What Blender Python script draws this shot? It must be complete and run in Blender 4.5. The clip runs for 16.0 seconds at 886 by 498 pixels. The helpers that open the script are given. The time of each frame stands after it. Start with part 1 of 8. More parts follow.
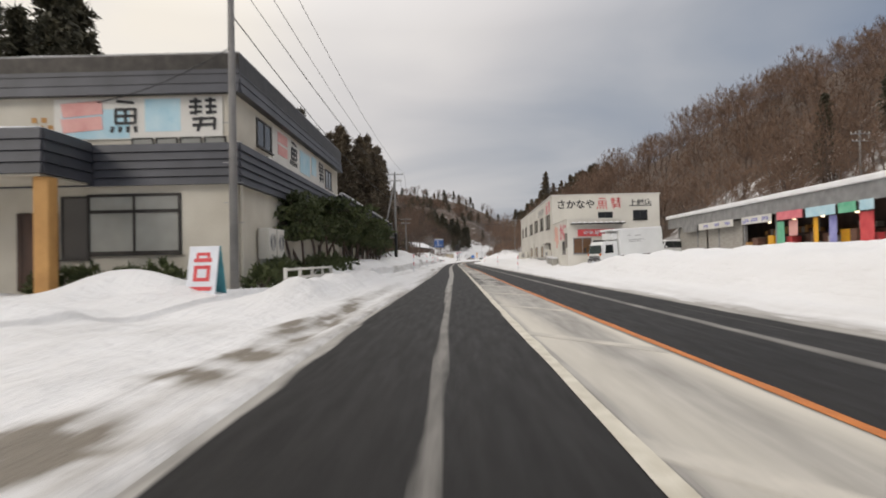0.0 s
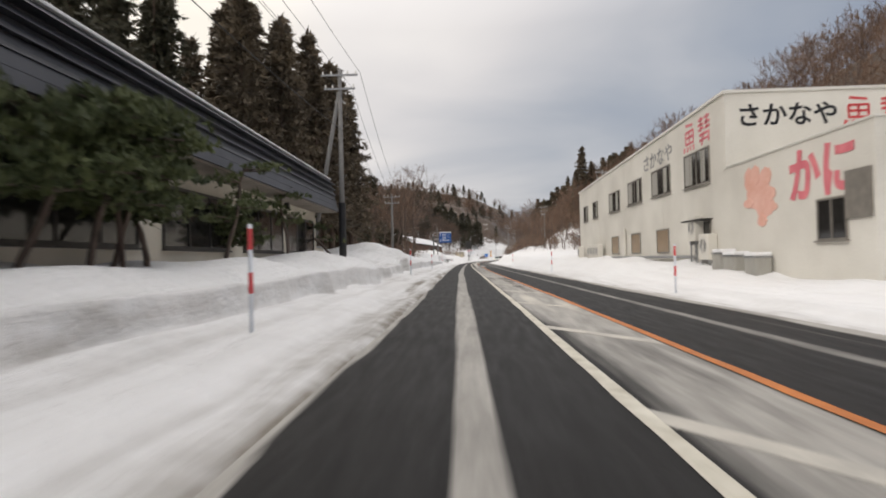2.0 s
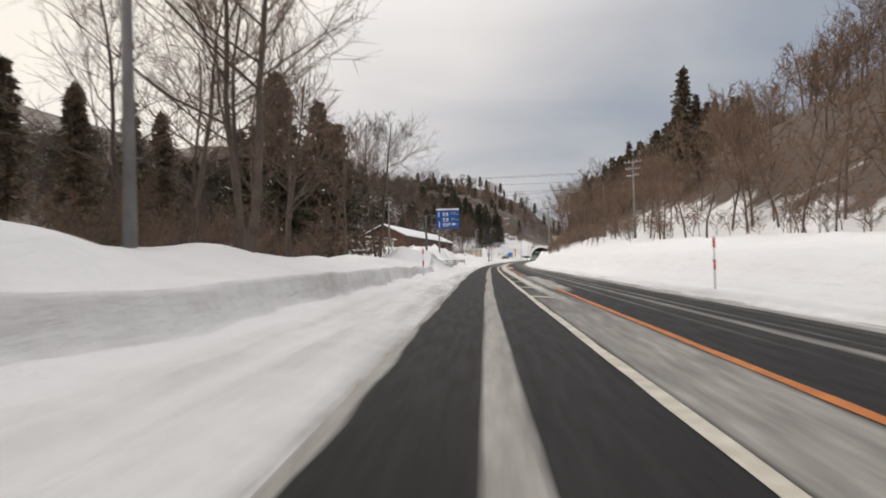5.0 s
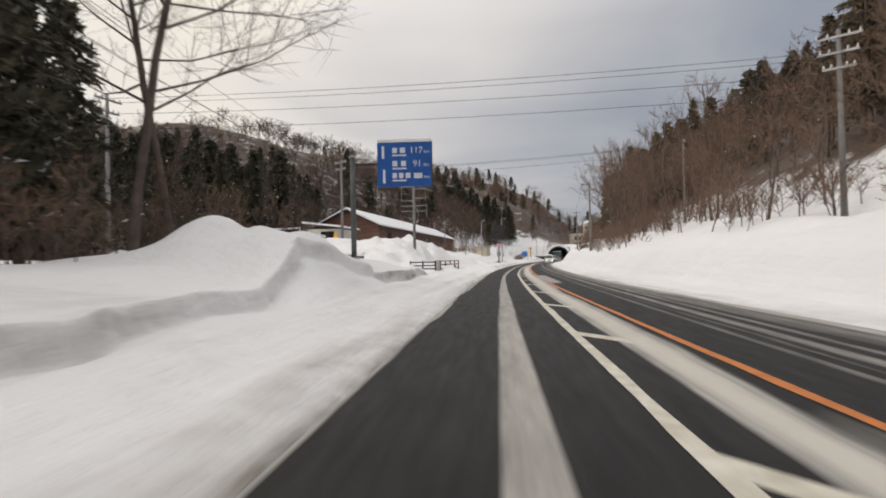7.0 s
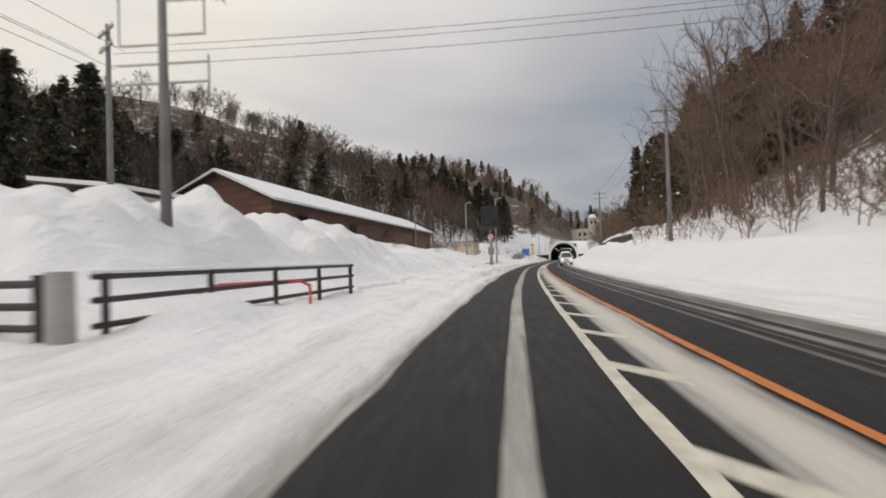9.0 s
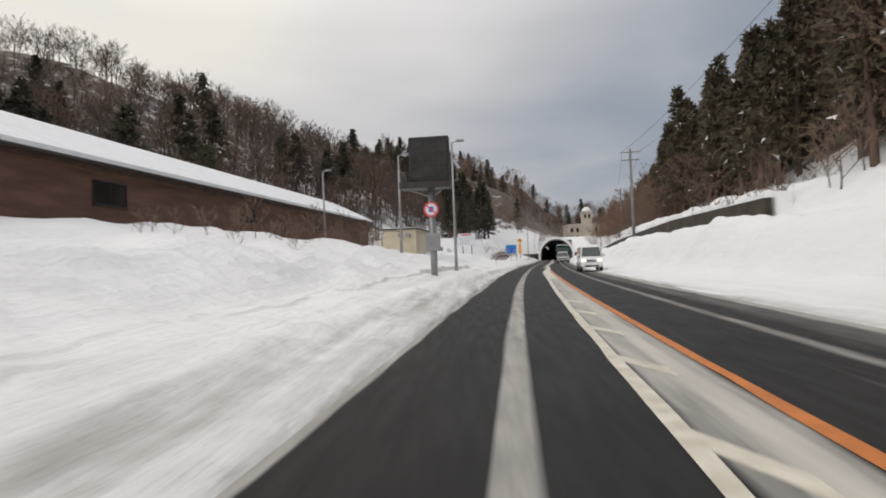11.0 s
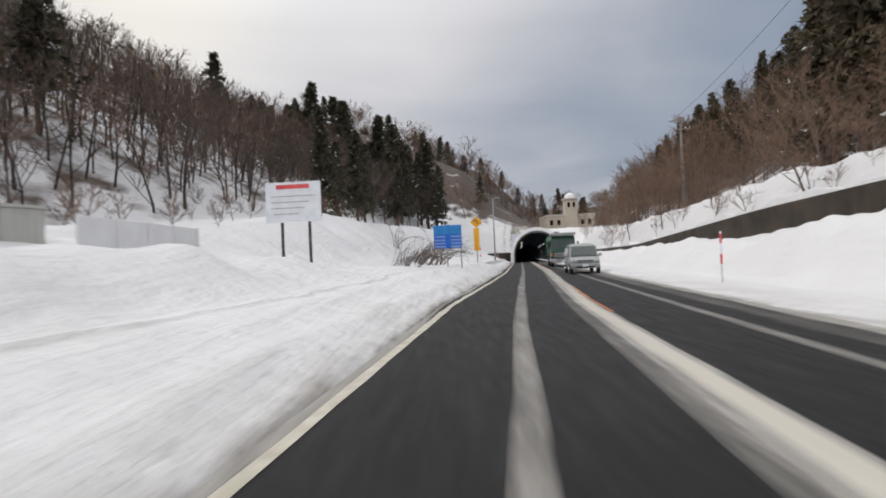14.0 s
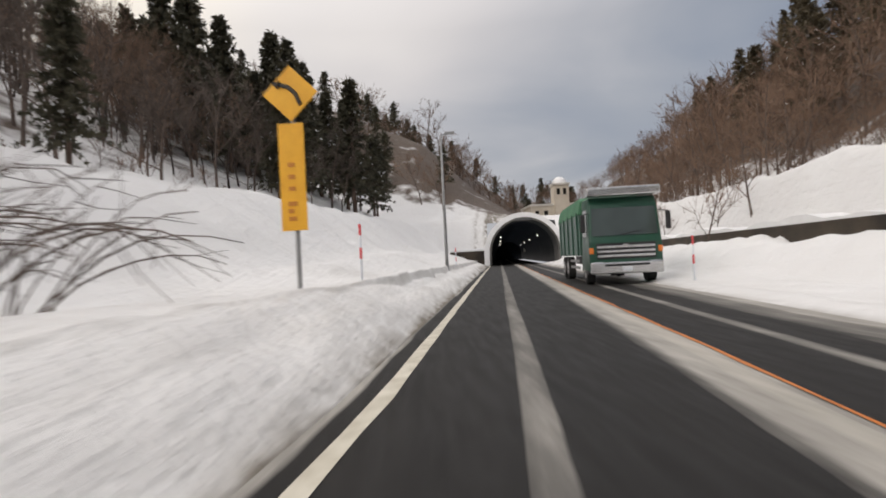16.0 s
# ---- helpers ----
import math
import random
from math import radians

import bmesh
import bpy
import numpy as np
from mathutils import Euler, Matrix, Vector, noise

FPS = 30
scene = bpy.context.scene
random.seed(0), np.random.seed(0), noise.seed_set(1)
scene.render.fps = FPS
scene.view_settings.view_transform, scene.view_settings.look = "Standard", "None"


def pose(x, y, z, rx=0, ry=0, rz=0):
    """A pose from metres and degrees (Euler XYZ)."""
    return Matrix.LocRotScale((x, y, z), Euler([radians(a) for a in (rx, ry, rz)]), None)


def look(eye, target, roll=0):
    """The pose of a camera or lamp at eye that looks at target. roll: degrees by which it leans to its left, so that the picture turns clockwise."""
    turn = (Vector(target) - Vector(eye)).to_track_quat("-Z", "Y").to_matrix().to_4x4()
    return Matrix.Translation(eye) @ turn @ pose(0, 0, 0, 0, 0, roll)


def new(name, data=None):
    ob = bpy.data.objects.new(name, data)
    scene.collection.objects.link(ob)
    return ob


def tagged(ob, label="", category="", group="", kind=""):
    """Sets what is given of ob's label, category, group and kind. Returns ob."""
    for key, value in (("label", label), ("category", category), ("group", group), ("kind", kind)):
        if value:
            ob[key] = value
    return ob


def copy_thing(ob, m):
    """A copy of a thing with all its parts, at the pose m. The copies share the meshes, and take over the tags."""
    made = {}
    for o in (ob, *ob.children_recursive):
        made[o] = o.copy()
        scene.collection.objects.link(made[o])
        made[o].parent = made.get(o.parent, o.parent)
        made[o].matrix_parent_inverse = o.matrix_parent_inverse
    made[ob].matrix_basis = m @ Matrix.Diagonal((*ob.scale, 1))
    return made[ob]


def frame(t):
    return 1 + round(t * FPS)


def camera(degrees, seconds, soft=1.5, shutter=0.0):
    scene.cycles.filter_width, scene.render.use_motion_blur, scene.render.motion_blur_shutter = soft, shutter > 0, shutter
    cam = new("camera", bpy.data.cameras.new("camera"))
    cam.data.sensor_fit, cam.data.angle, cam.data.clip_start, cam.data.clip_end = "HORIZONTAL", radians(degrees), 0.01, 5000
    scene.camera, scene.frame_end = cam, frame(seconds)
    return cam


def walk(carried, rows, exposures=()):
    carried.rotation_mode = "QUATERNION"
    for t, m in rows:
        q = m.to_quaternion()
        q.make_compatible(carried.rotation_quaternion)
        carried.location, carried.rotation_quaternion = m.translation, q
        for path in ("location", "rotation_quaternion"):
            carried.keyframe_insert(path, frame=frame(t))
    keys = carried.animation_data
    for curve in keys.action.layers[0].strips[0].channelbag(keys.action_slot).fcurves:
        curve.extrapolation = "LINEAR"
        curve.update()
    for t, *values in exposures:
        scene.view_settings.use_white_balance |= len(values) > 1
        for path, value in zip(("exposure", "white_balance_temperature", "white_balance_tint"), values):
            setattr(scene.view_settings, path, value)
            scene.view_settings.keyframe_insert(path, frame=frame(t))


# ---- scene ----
cam = camera(73.2, 16.0, soft=1.8, shutter=0.22)
PATH = [
    (0.0, pose(0.000, -0.000, 1.15, 91.023, 1.157, 1.711)),
    (0.5, pose(-0.191, 9.547, 1.15, 90.997, 0.990, 1.877)),
    (1.0, pose(-0.380, 19.096, 1.15, 90.970, 0.878, 2.053)),
    (1.5, pose(-0.542, 28.646, 1.15, 90.982, 1.079, 2.336)),
    (2.0, pose(-0.684, 38.182, 1.15, 90.970, 1.288, 2.669)),
    (2.5, pose(-0.894, 47.728, 1.15, 90.958, 1.547, 3.093)),
    (3.0, pose(-1.113, 57.284, 1.15, 90.991, 1.821, 3.405)),
    (3.5, pose(-1.322, 66.838, 1.15, 91.032, 1.932, 3.678)),
    (4.0, pose(-1.482, 76.370, 1.15, 91.020, 1.934, 3.904)),
    (4.5, pose(-1.591, 85.870, 1.15, 91.036, 1.756, 4.088)),
    (5.0, pose(-1.660, 95.342, 1.15, 91.047, 1.499, 4.254)),
    (5.5, pose(-1.701, 104.789, 1.15, 91.048, 1.249, 4.421)),
    (6.0, pose(-1.725, 114.216, 1.15, 91.042, 1.077, 4.608)),
    (6.5, pose(-1.745, 123.625, 1.15, 91.039, 1.043, 4.827)),
    (7.0, pose(-1.773, 133.020, 1.15, 91.065, 1.192, 5.094)),
    (7.5, pose(-1.770, 142.391, 1.15, 91.121, 1.466, 5.219)),
    (8.0, pose(-1.736, 151.792, 1.15, 91.142, 1.709, 5.149)),
    (8.5, pose(-1.616, 161.211, 1.15, 91.105, 1.754, 4.873)),
    (9.0, pose(-1.340, 170.627, 1.15, 91.070, 1.719, 4.603)),
    (9.5, pose(-0.971, 180.056, 1.15, 91.051, 1.808, 4.307)),
    (10.0, pose(-0.516, 189.494, 1.15, 91.048, 1.962, 3.972)),
    (10.5, pose(0.017, 198.941, 1.15, 91.058, 2.131, 3.569)),
    (11.0, pose(0.623, 208.395, 1.15, 91.079, 2.267, 3.093)),
    (11.5, pose(1.295, 217.857, 1.15, 91.087, 2.315, 2.556)),
    (12.0, pose(2.026, 227.325, 1.15, 91.055, 2.293, 2.003)),
    (12.5, pose(2.839, 236.793, 1.15, 91.063, 2.277, 1.550)),
    (13.0, pose(3.733, 246.261, 1.15, 91.052, 2.227, 1.192)),
    (13.5, pose(4.721, 255.727, 1.15, 91.001, 2.325, 0.624)),
    (14.0, pose(5.791, 265.190, 1.15, 91.018, 2.430, 0.057)),
    (14.5, pose(6.928, 274.655, 1.15, 91.024, 2.550, -0.511)),
    (15.0, pose(8.116, 284.127, 1.15, 91.011, 2.691, -1.038)),
    (15.5, pose(9.339, 293.601, 1.15, 90.986, 2.812, -1.554)),
    (16.0, pose(10.593, 303.078, 1.15, 90.969, 2.957, -2.018)),
]
# the clip's camera dims its picture a little over the open snow
walk(cam, PATH, [(0.0, -0.05, 6560, 11), (1.5, 0.12, 6560, 11), (4.0, 0.1, 6560, 11), (7.0, -0.1, 6560, 11), (9.0, -0.2, 6500, 10), (11.5, -0.12, 6350, 10), (12.5, -0.1, 6280, 10.5), (13.5, -0.08, 6200, 10.5), (14.3, -0.04, 6260, 11), (15.2, 0.05, 6560, 11), (16.0, -0.03, 6580, 12)])

# ------------------------------------------------------------------ light
world = bpy.data.worlds.new("overcast_sky")
scene.world = world
world.use_nodes = True
wn, wl = world.node_tree.nodes, world.node_tree.links
wn.clear()
SUN_AZ, SUN_EL = radians(-138), radians(20)      # azimuth from +y, negative to the west side


def wnode(kind, **values):
    n = wn.new(kind)
    for k, v in values.items():
        n.inputs[k].default_value = v
    return n


sky = wn.new("ShaderNodeTexSky")
sky.sky_type, sky.sun_disc = "NISHITA", False
sky.sun_elevation, sky.sun_rotation = SUN_EL, SUN_AZ
sky.air_density, sky.dust_density = 1.0, 3.0
tc = wn.new("ShaderNodeTexCoord")
sep = wn.new("ShaderNodeSeparateXYZ")
wl.new(tc.outputs["Generated"], sep.inputs[0])
# cloud deck: directions flattened so that the clouds crowd towards the horizon
zz = wn.new("ShaderNodeMath"); zz.operation = "MAXIMUM"; zz.inputs[1].default_value = 0.0
wl.new(sep.outputs["Z"], zz.inputs[0])
za = wn.new("ShaderNodeMath"); za.operation = "ADD"; za.inputs[1].default_value = 0.16
wl.new(zz.outputs[0], za.inputs[0])
dv = wn.new("ShaderNodeVectorMath"); dv.operation = "DIVIDE"
cz = wn.new("ShaderNodeCombineXYZ")
for i in range(3):
    wl.new(za.outputs[0], cz.inputs[i])
wl.new(tc.outputs["Generated"], dv.inputs[0]); wl.new(cz.outputs[0], dv.inputs[1])
cl = wnode("ShaderNodeTexNoise", Scale=0.9, Detail=5.0, Roughness=0.42, Distortion=0.5)
wl.new(dv.outputs[0], cl.inputs["Vector"])
# the thick shower cloud stands to the east, thin bright cloud to the west
dt = wn.new("ShaderNodeVectorMath"); dt.operation = "DOT_PRODUCT"
dt.inputs[1].default_value = (-0.62, 0.16, 0.16)
wl.new(tc.outputs["Generated"], dt.inputs[0])
mr = wnode("ShaderNodeMapRange", **{"From Min": -0.35, "From Max": 0.6, "To Min": -0.42, "To Max": 0.40})
wl.new(dt.outputs["Value"], mr.inputs["Value"])
ad = wn.new("ShaderNodeMath"); ad.operation = "ADD"
soft_cloud = wn.new("ShaderNodeMath"); soft_cloud.operation = "MULTIPLY_ADD"
soft_cloud.inputs[1].default_value, soft_cloud.inputs[2].default_value = 0.5, 0.25
wl.new(cl.outputs["Fac"], soft_cloud.inputs[0])
wl.new(soft_cloud.outputs[0], ad.inputs[0]); wl.new(mr.outputs["Result"], ad.inputs[1])
ramp = wn.new("ShaderNodeValToRGB")
wl.new(ad.outputs[0], ramp.inputs["Fac"])
e = ramp.color_ramp.elements
e[0].position, e[0].color = 0.18, (0.195, 0.25, 0.345, 1)
e[1].position, e[1].color = 0.86, (1.0, 0.955, 0.90, 1)
m = e.new(0.40); m.color = (0.395, 0.42, 0.465, 1)
m = e.new(0.60); m.color = (0.69, 0.67, 0.665, 1)
# an overcast sky is brighter overhead than at the horizon
zen = wnode("ShaderNodeMapRange", **{"From Min": 0.36, "From Max": 0.95, "To Min": 1.0, "To Max": 2.5})
wl.new(sep.outputs["Z"], zen.inputs["Value"])
deck = wn.new("ShaderNodeVectorMath"); deck.operation = "SCALE"
thin = wn.new("ShaderNodeMix"); thin.data_type = "RGBA"; thin.inputs["B"].default_value = (0.58, 0.565, 0.55, 1)
zf = wnode("ShaderNodeMapRange", **{"From Min": 0.4, "From Max": 0.75})
wl.new(sep.outputs["Z"], zf.inputs["Value"]); wl.new(zf.outputs["Result"], thin.inputs["Factor"])
# a thin place in the deck to the north-west, where the low light comes through
gap = wn.new("ShaderNodeVectorMath"); gap.operation = "DOT_PRODUCT"; gap.inputs[1].default_value = (-0.53, 0.79, 0.31)
wl.new(tc.outputs["Generated"], gap.inputs[0])
gap_f = wnode("ShaderNodeMapRange", **{"From Min": 0.93, "From Max": 1.0, "To Max": 0.75}); gap_f.interpolation_type = "SMOOTHSTEP"
wl.new(gap.outputs["Value"], gap_f.inputs["Value"])
gap_n = wn.new("ShaderNodeMath"); gap_n.operation = "MULTIPLY"
gap_c = wnode("ShaderNodeMapRange", **{"From Min": 0.35, "From Max": 0.62})
wl.new(cl.outputs["Fac"], gap_c.inputs["Value"])
wl.new(gap_f.outputs["Result"], gap_n.inputs[0]); wl.new(gap_c.outputs["Result"], gap_n.inputs[1])
lit = wn.new("ShaderNodeMix"); lit.data_type = "RGBA"; lit.inputs["B"].default_value = (1.0, 0.93, 0.80, 1)
wl.new(gap_n.outputs[0], lit.inputs["Factor"]); wl.new(ramp.outputs["Color"], lit.inputs["A"])
wl.new(lit.outputs["Result"], thin.inputs["A"])
wl.new(thin.outputs["Result"], deck.inputs[0]); wl.new(zen.outputs["Result"], deck.inputs["Scale"])
mixw = wn.new("ShaderNodeMix"); mixw.data_type = "RGBA"; mixw.inputs["Factor"].default_value = 0.93
skys = wn.new("ShaderNodeVectorMath"); skys.operation = "SCALE"; skys.inputs["Scale"].default_value = 0.1
wl.new(sky.outputs[0], skys.inputs[0])
wl.new(skys.outputs[0], mixw.inputs["A"]); wl.new(deck.outputs[0], mixw.inputs["B"])
bg = wnode("ShaderNodeBackground", Strength=1.0)
wl.new(mixw.outputs["Result"], bg.inputs["Color"])
wo = wn.new("ShaderNodeOutputWorld")
wl.new(bg.outputs[0], wo.inputs["Surface"])

sun = new("sun", bpy.data.lights.new("sun", "SUN"))
sun.data.energy, sun.data.angle, sun.data.color = 0.85, radians(16), (1.0, 0.94, 0.86)
sun.matrix_world = look((0, 0, 0), (-math.sin(SUN_AZ), -math.cos(SUN_AZ), -math.tan(SUN_EL + radians(8))))

# ------------------------------------------------------------------ materials


def material(name, rough=0.8, metal=0.0):
    m = bpy.data.materials.new(name)
    m.use_nodes = True
    b = m.node_tree.nodes["Principled BSDF"]
    b.inputs["Roughness"].default_value, b.inputs["Metallic"].default_value = rough, metal
    return m, m.node_tree.nodes, m.node_tree.links, b


def noisy(name, c1, c2, scale=3.0, rough=0.8, metal=0.0, bump=0.2, fine=40.0, per_object=0.0, stretch=(1, 1, 1), space="Object", dist=0.02):
    """Two-scale noise between two colours, with a bump of its own; per_object varies each object's brightness."""
    m, n, l, b = material(name, rough, metal)
    t = n.new("ShaderNodeTexCoord")
    mp = n.new("ShaderNodeMapping")
    mp.inputs["Scale"].default_value = stretch
    l.new(t.outputs[space], mp.inputs["Vector"])
    big, small = n.new("ShaderNodeTexNoise"), n.new("ShaderNodeTexNoise")
    for q, s, d in ((big, scale, 5), (small, fine, 3)):
        q.inputs["Scale"].default_value, q.inputs["Detail"].default_value = s, d
        l.new(mp.outputs[0], q.inputs["Vector"])
    mul = n.new("ShaderNodeMath"); mul.operation = "MULTIPLY_ADD"
    mul.inputs[1].default_value, mul.inputs[2].default_value = 0.35, -0.17
    l.new(small.outputs["Fac"], mul.inputs[0])
    add = n.new("ShaderNodeMath"); add.operation = "ADD"
    l.new(big.outputs["Fac"], add.inputs[0]); l.new(mul.outputs[0], add.inputs[1])
    r = n.new("ShaderNodeValToRGB")
    r.color_ramp.elements[0].position, r.color_ramp.elements[1].position = 0.3, 0.7
    r.color_ramp.elements[0].color, r.color_ramp.elements[1].color = (*c1, 1), (*c2, 1)
    l.new(add.outputs[0], r.inputs["Fac"])
    out = r.outputs["Color"]
    if per_object:
        info = n.new("ShaderNodeObjectInfo")
        mrg = n.new("ShaderNodeMapRange")
        mrg.inputs["To Min"].default_value, mrg.inputs["To Max"].default_value = 1 - per_object, 1 + per_object
        l.new(info.outputs["Random"], mrg.inputs["Value"])
        sc = n.new("ShaderNodeVectorMath"); sc.operation = "SCALE"
        l.new(out, sc.inputs[0]); l.new(mrg.outputs["Result"], sc.inputs["Scale"])
        out = sc.outputs[0]
    l.new(out, b.inputs["Base Color"])
    if bump:
        bp = n.new("ShaderNodeBump")
        bp.inputs["Strength"].default_value, bp.inputs["Distance"].default_value = bump, dist
        l.new(add.outputs[0], bp.inputs["Height"]); l.new(bp.outputs[0], b.inputs["Normal"])
    return m


def snow_material():
    """Ploughed snow: white, grey-brown where the attribute for slush and painted bank shade is high, and leaf litter
    and soil showing on slopes ('bare').
    """
    m, n, l, b = material("snow", 0.65)
    t = n.new("ShaderNodeTexCoord")
    noi = []
    for s, d in ((0.35, 6), (2.2, 6), (14.0, 4)):
        q = n.new("ShaderNodeTexNoise"); q.inputs["Scale"].default_value, q.inputs["Detail"].default_value = s, d
        l.new(t.outputs["Object"], q.inputs["Vector"]); noi.append(q)

    def attr(k):
        a = n.new("ShaderNodeAttribute"); a.attribute_name = k; return a.outputs["Fac"]

    def mth(op, a, c, d=None):
        q = n.new("ShaderNodeMath"); q.operation = op
        for i, v in enumerate((a, c, d)):
            if v is None:
                continue
            if isinstance(v, (int, float)):
                q.inputs[i].default_value = v
            else:
                l.new(v, q.inputs[i])
        q.use_clamp = op == "MULTIPLY"
        return q.outputs[0]

    def mix(f, a, c):
        q = n.new("ShaderNodeMix"); q.data_type = "RGBA"
        for k, v in (("Factor", f), ("A", a), ("B", c)):
            if isinstance(v, tuple):
                q.inputs[k].default_value = (*v, 1)
            elif isinstance(v, (int, float)):
                q.inputs[k].default_value = v
            else:
                l.new(v, q.inputs[k])
        return q.outputs["Result"]

    mpl = n.new("ShaderNodeMapping"); mpl.inputs["Scale"].default_value = (3.0, 0.22, 3.0)
    plough = n.new("ShaderNodeTexNoise"); plough.inputs["Scale"].default_value, plough.inputs["Detail"].default_value = 1.0, 5
    l.new(t.outputs["Object"], mpl.inputs["Vector"]); l.new(mpl.outputs[0], plough.inputs["Vector"])
    wn1 = mth("MULTIPLY_ADD", mth("ADD", mth("MULTIPLY_ADD", plough.outputs["Fac"], 0.7, 0.0), mth("MULTIPLY_ADD", noi[1].outputs["Fac"], 0.3, 0.0)), 3.0, -0.95)
    base = mix(noi[0].outputs["Fac"], (0.765, 0.755, 0.745), (0.845, 0.845, 0.85))
    dirt_shade = mth("MULTIPLY", attr("dirt_shade"), wn1)
    col = mix(dirt_shade, base, (0.205, 0.178, 0.142))
    thr = mth("ADD", attr("bare"), mth("MULTIPLY_ADD", noi[0].outputs["Fac"], 1.5, -1.25))
    thr2 = mth("MULTIPLY", thr, 3.0)
    litter = mix(noi[2].outputs["Fac"], (0.045, 0.03, 0.021), (0.125, 0.082, 0.054))
    col = mix(thr2, col, litter)
    l.new(col, b.inputs["Base Color"])
    bp = n.new("ShaderNodeBump"); bp.inputs["Strength"].default_value, bp.inputs["Distance"].default_value = 0.6, 0.2
    hsum = mth("ADD", mth("ADD", noi[1].outputs["Fac"], mth("MULTIPLY_ADD", plough.outputs["Fac"], 0.7, 0.0)), mth("MULTIPLY_ADD", noi[2].outputs["Fac"], 0.25, 0.0))
    l.new(hsum, bp.inputs["Height"]); l.new(bp.outputs[0], b.inputs["Normal"])
    b.inputs["Subsurface Weight"].default_value = 0.0
    return m


def asphalt_material():
    """Damp asphalt with packed slush where the attribute 'slush' is high."""
    m, n, l, b = material("asphalt", 0.55)
    t = n.new("ShaderNodeTexCoord")
    mp = n.new("ShaderNodeMapping"); mp.inputs["Scale"].default_value = (3.2, 0.35, 1)
    l.new(t.outputs["Object"], mp.inputs["Vector"])
    streak, grain, patch = (n.new("ShaderNodeTexNoise") for _ in range(3))
    for q, s, d, v in ((streak, 1.0, 5, mp.outputs[0]), (grain, 60.0, 3, t.outputs["Object"]), (patch, 2.6, 6, mp.outputs[0])):
        q.inputs["Scale"].default_value, q.inputs["Detail"].default_value = s, d
        l.new(v, q.inputs["Vector"])
    at = n.new("ShaderNodeAttribute"); at.attribute_name = "slush"

    def mth(op, a, c, d=None, clamp=False):
        q = n.new("ShaderNodeMath"); q.operation = op; q.use_clamp = clamp
        for i, v in enumerate((a, c, d)):
            if v is None:
                continue
            if isinstance(v, (int, float)):
                q.inputs[i].default_value = v
            else:
                l.new(v, q.inputs[i])
        return q.outputs[0]

    rs = n.new("ShaderNodeValToRGB")
    rs.color_ramp.elements[0].position, rs.color_ramp.elements[1].position = 0.3, 0.75
    rs.color_ramp.elements[0].color, rs.color_ramp.elements[1].color = (0.0095, 0.0088, 0.0085, 1), (0.021, 0.0195, 0.0185, 1)
    l.new(mth("ADD", mth("MULTIPLY", streak.outputs["Fac"], 0.7), mth("MULTIPLY", grain.outputs["Fac"], 0.3)), rs.inputs["Fac"])
    k = mth("ADD", streak.outputs["Fac"], patch.outputs["Fac"])
    f = mth("MULTIPLY", mth("ADD", at.outputs["Fac"], mth("MULTIPLY_ADD", k, 0.12, -0.42)), 3.2, clamp=True)
    f2 = mth("MULTIPLY", f, 0.92)
    sl = n.new("ShaderNodeValToRGB")
    sl.color_ramp.elements[0].position, sl.color_ramp.elements[1].position = 0.36, 0.66
    sl.color_ramp.elements[0].color, sl.color_ramp.elements[1].color = (0.29, 0.275, 0.25, 1), (0.50, 0.475, 0.435, 1)
    l.new(mth("ADD", mth("MULTIPLY", patch.outputs["Fac"], 0.55), mth("MULTIPLY", streak.outputs["Fac"], 0.45)), sl.inputs["Fac"])
    thick = n.new("ShaderNodeMapRange")
    thick.inputs["From Min"].default_value, thick.inputs["From Max"].default_value, thick.inputs["To Max"].default_value = 0.82, 1.02, 0.8
    l.new(at.outputs["Fac"], thick.inputs["Value"])
    packed = n.new("ShaderNodeMix"); packed.data_type = "RGBA"; packed.inputs["B"].default_value = (0.74, 0.695, 0.60, 1)
    l.new(thick.outputs["Result"], packed.inputs["Factor"]); l.new(sl.outputs["Color"], packed.inputs["A"])
    q = n.new("ShaderNodeMix"); q.data_type = "RGBA"
    l.new(f2, q.inputs["Factor"]); l.new(rs.outputs["Color"], q.inputs["A"]); l.new(packed.outputs["Result"], q.inputs["B"])
    l.new(q.outputs["Result"], b.inputs["Base Color"])
    rr = mth("MULTIPLY_ADD", patch.outputs["Fac"], 0.3, 0.5)
    b.inputs["Specular IOR Level"].default_value = 0.22
    l.new(rr, b.inputs["Roughness"])
    bp = n.new("ShaderNodeBump"); bp.inputs["Strength"].default_value, bp.inputs["Distance"].default_value = 0.35, 0.01
    l.new(mth("ADD", grain.outputs["Fac"], mth("MULTIPLY", f, 2.0)), bp.inputs["Height"]); l.new(bp.outputs[0], b.inputs["Normal"])
    return m


SNOW = snow_material()
CAP = noisy("snow_cap", (0.80, 0.80, 0.80), (0.88, 0.88, 0.89), 1.5, 0.6, bump=0.4, fine=12, dist=0.05)
ASPHALT = asphalt_material()
WHITE_PAINT = noisy("worn_white_paint", (0.46, 0.42, 0.33), (0.72, 0.68, 0.58), 4, 0.6, fine=50, bump=0.1)
ORANGE_PAINT = noisy("orange_paint", (0.42, 0.128, 0.022), (0.63, 0.20, 0.034), 3, 0.6, fine=45, bump=0.1)
TWIG_GREY = noisy("grey_twigs", (0.060, 0.046, 0.038), (0.135, 0.104, 0.085), 0.3, 0.9, bump=0, fine=2)
BARK = noisy("bare_bark", (0.075, 0.055, 0.045), (0.17, 0.125, 0.10), 2, 0.9, fine=18)
TWIG = noisy("twigs", (0.12, 0.077, 0.053), (0.24, 0.155, 0.108), 0.3, 0.9, bump=0, fine=2)
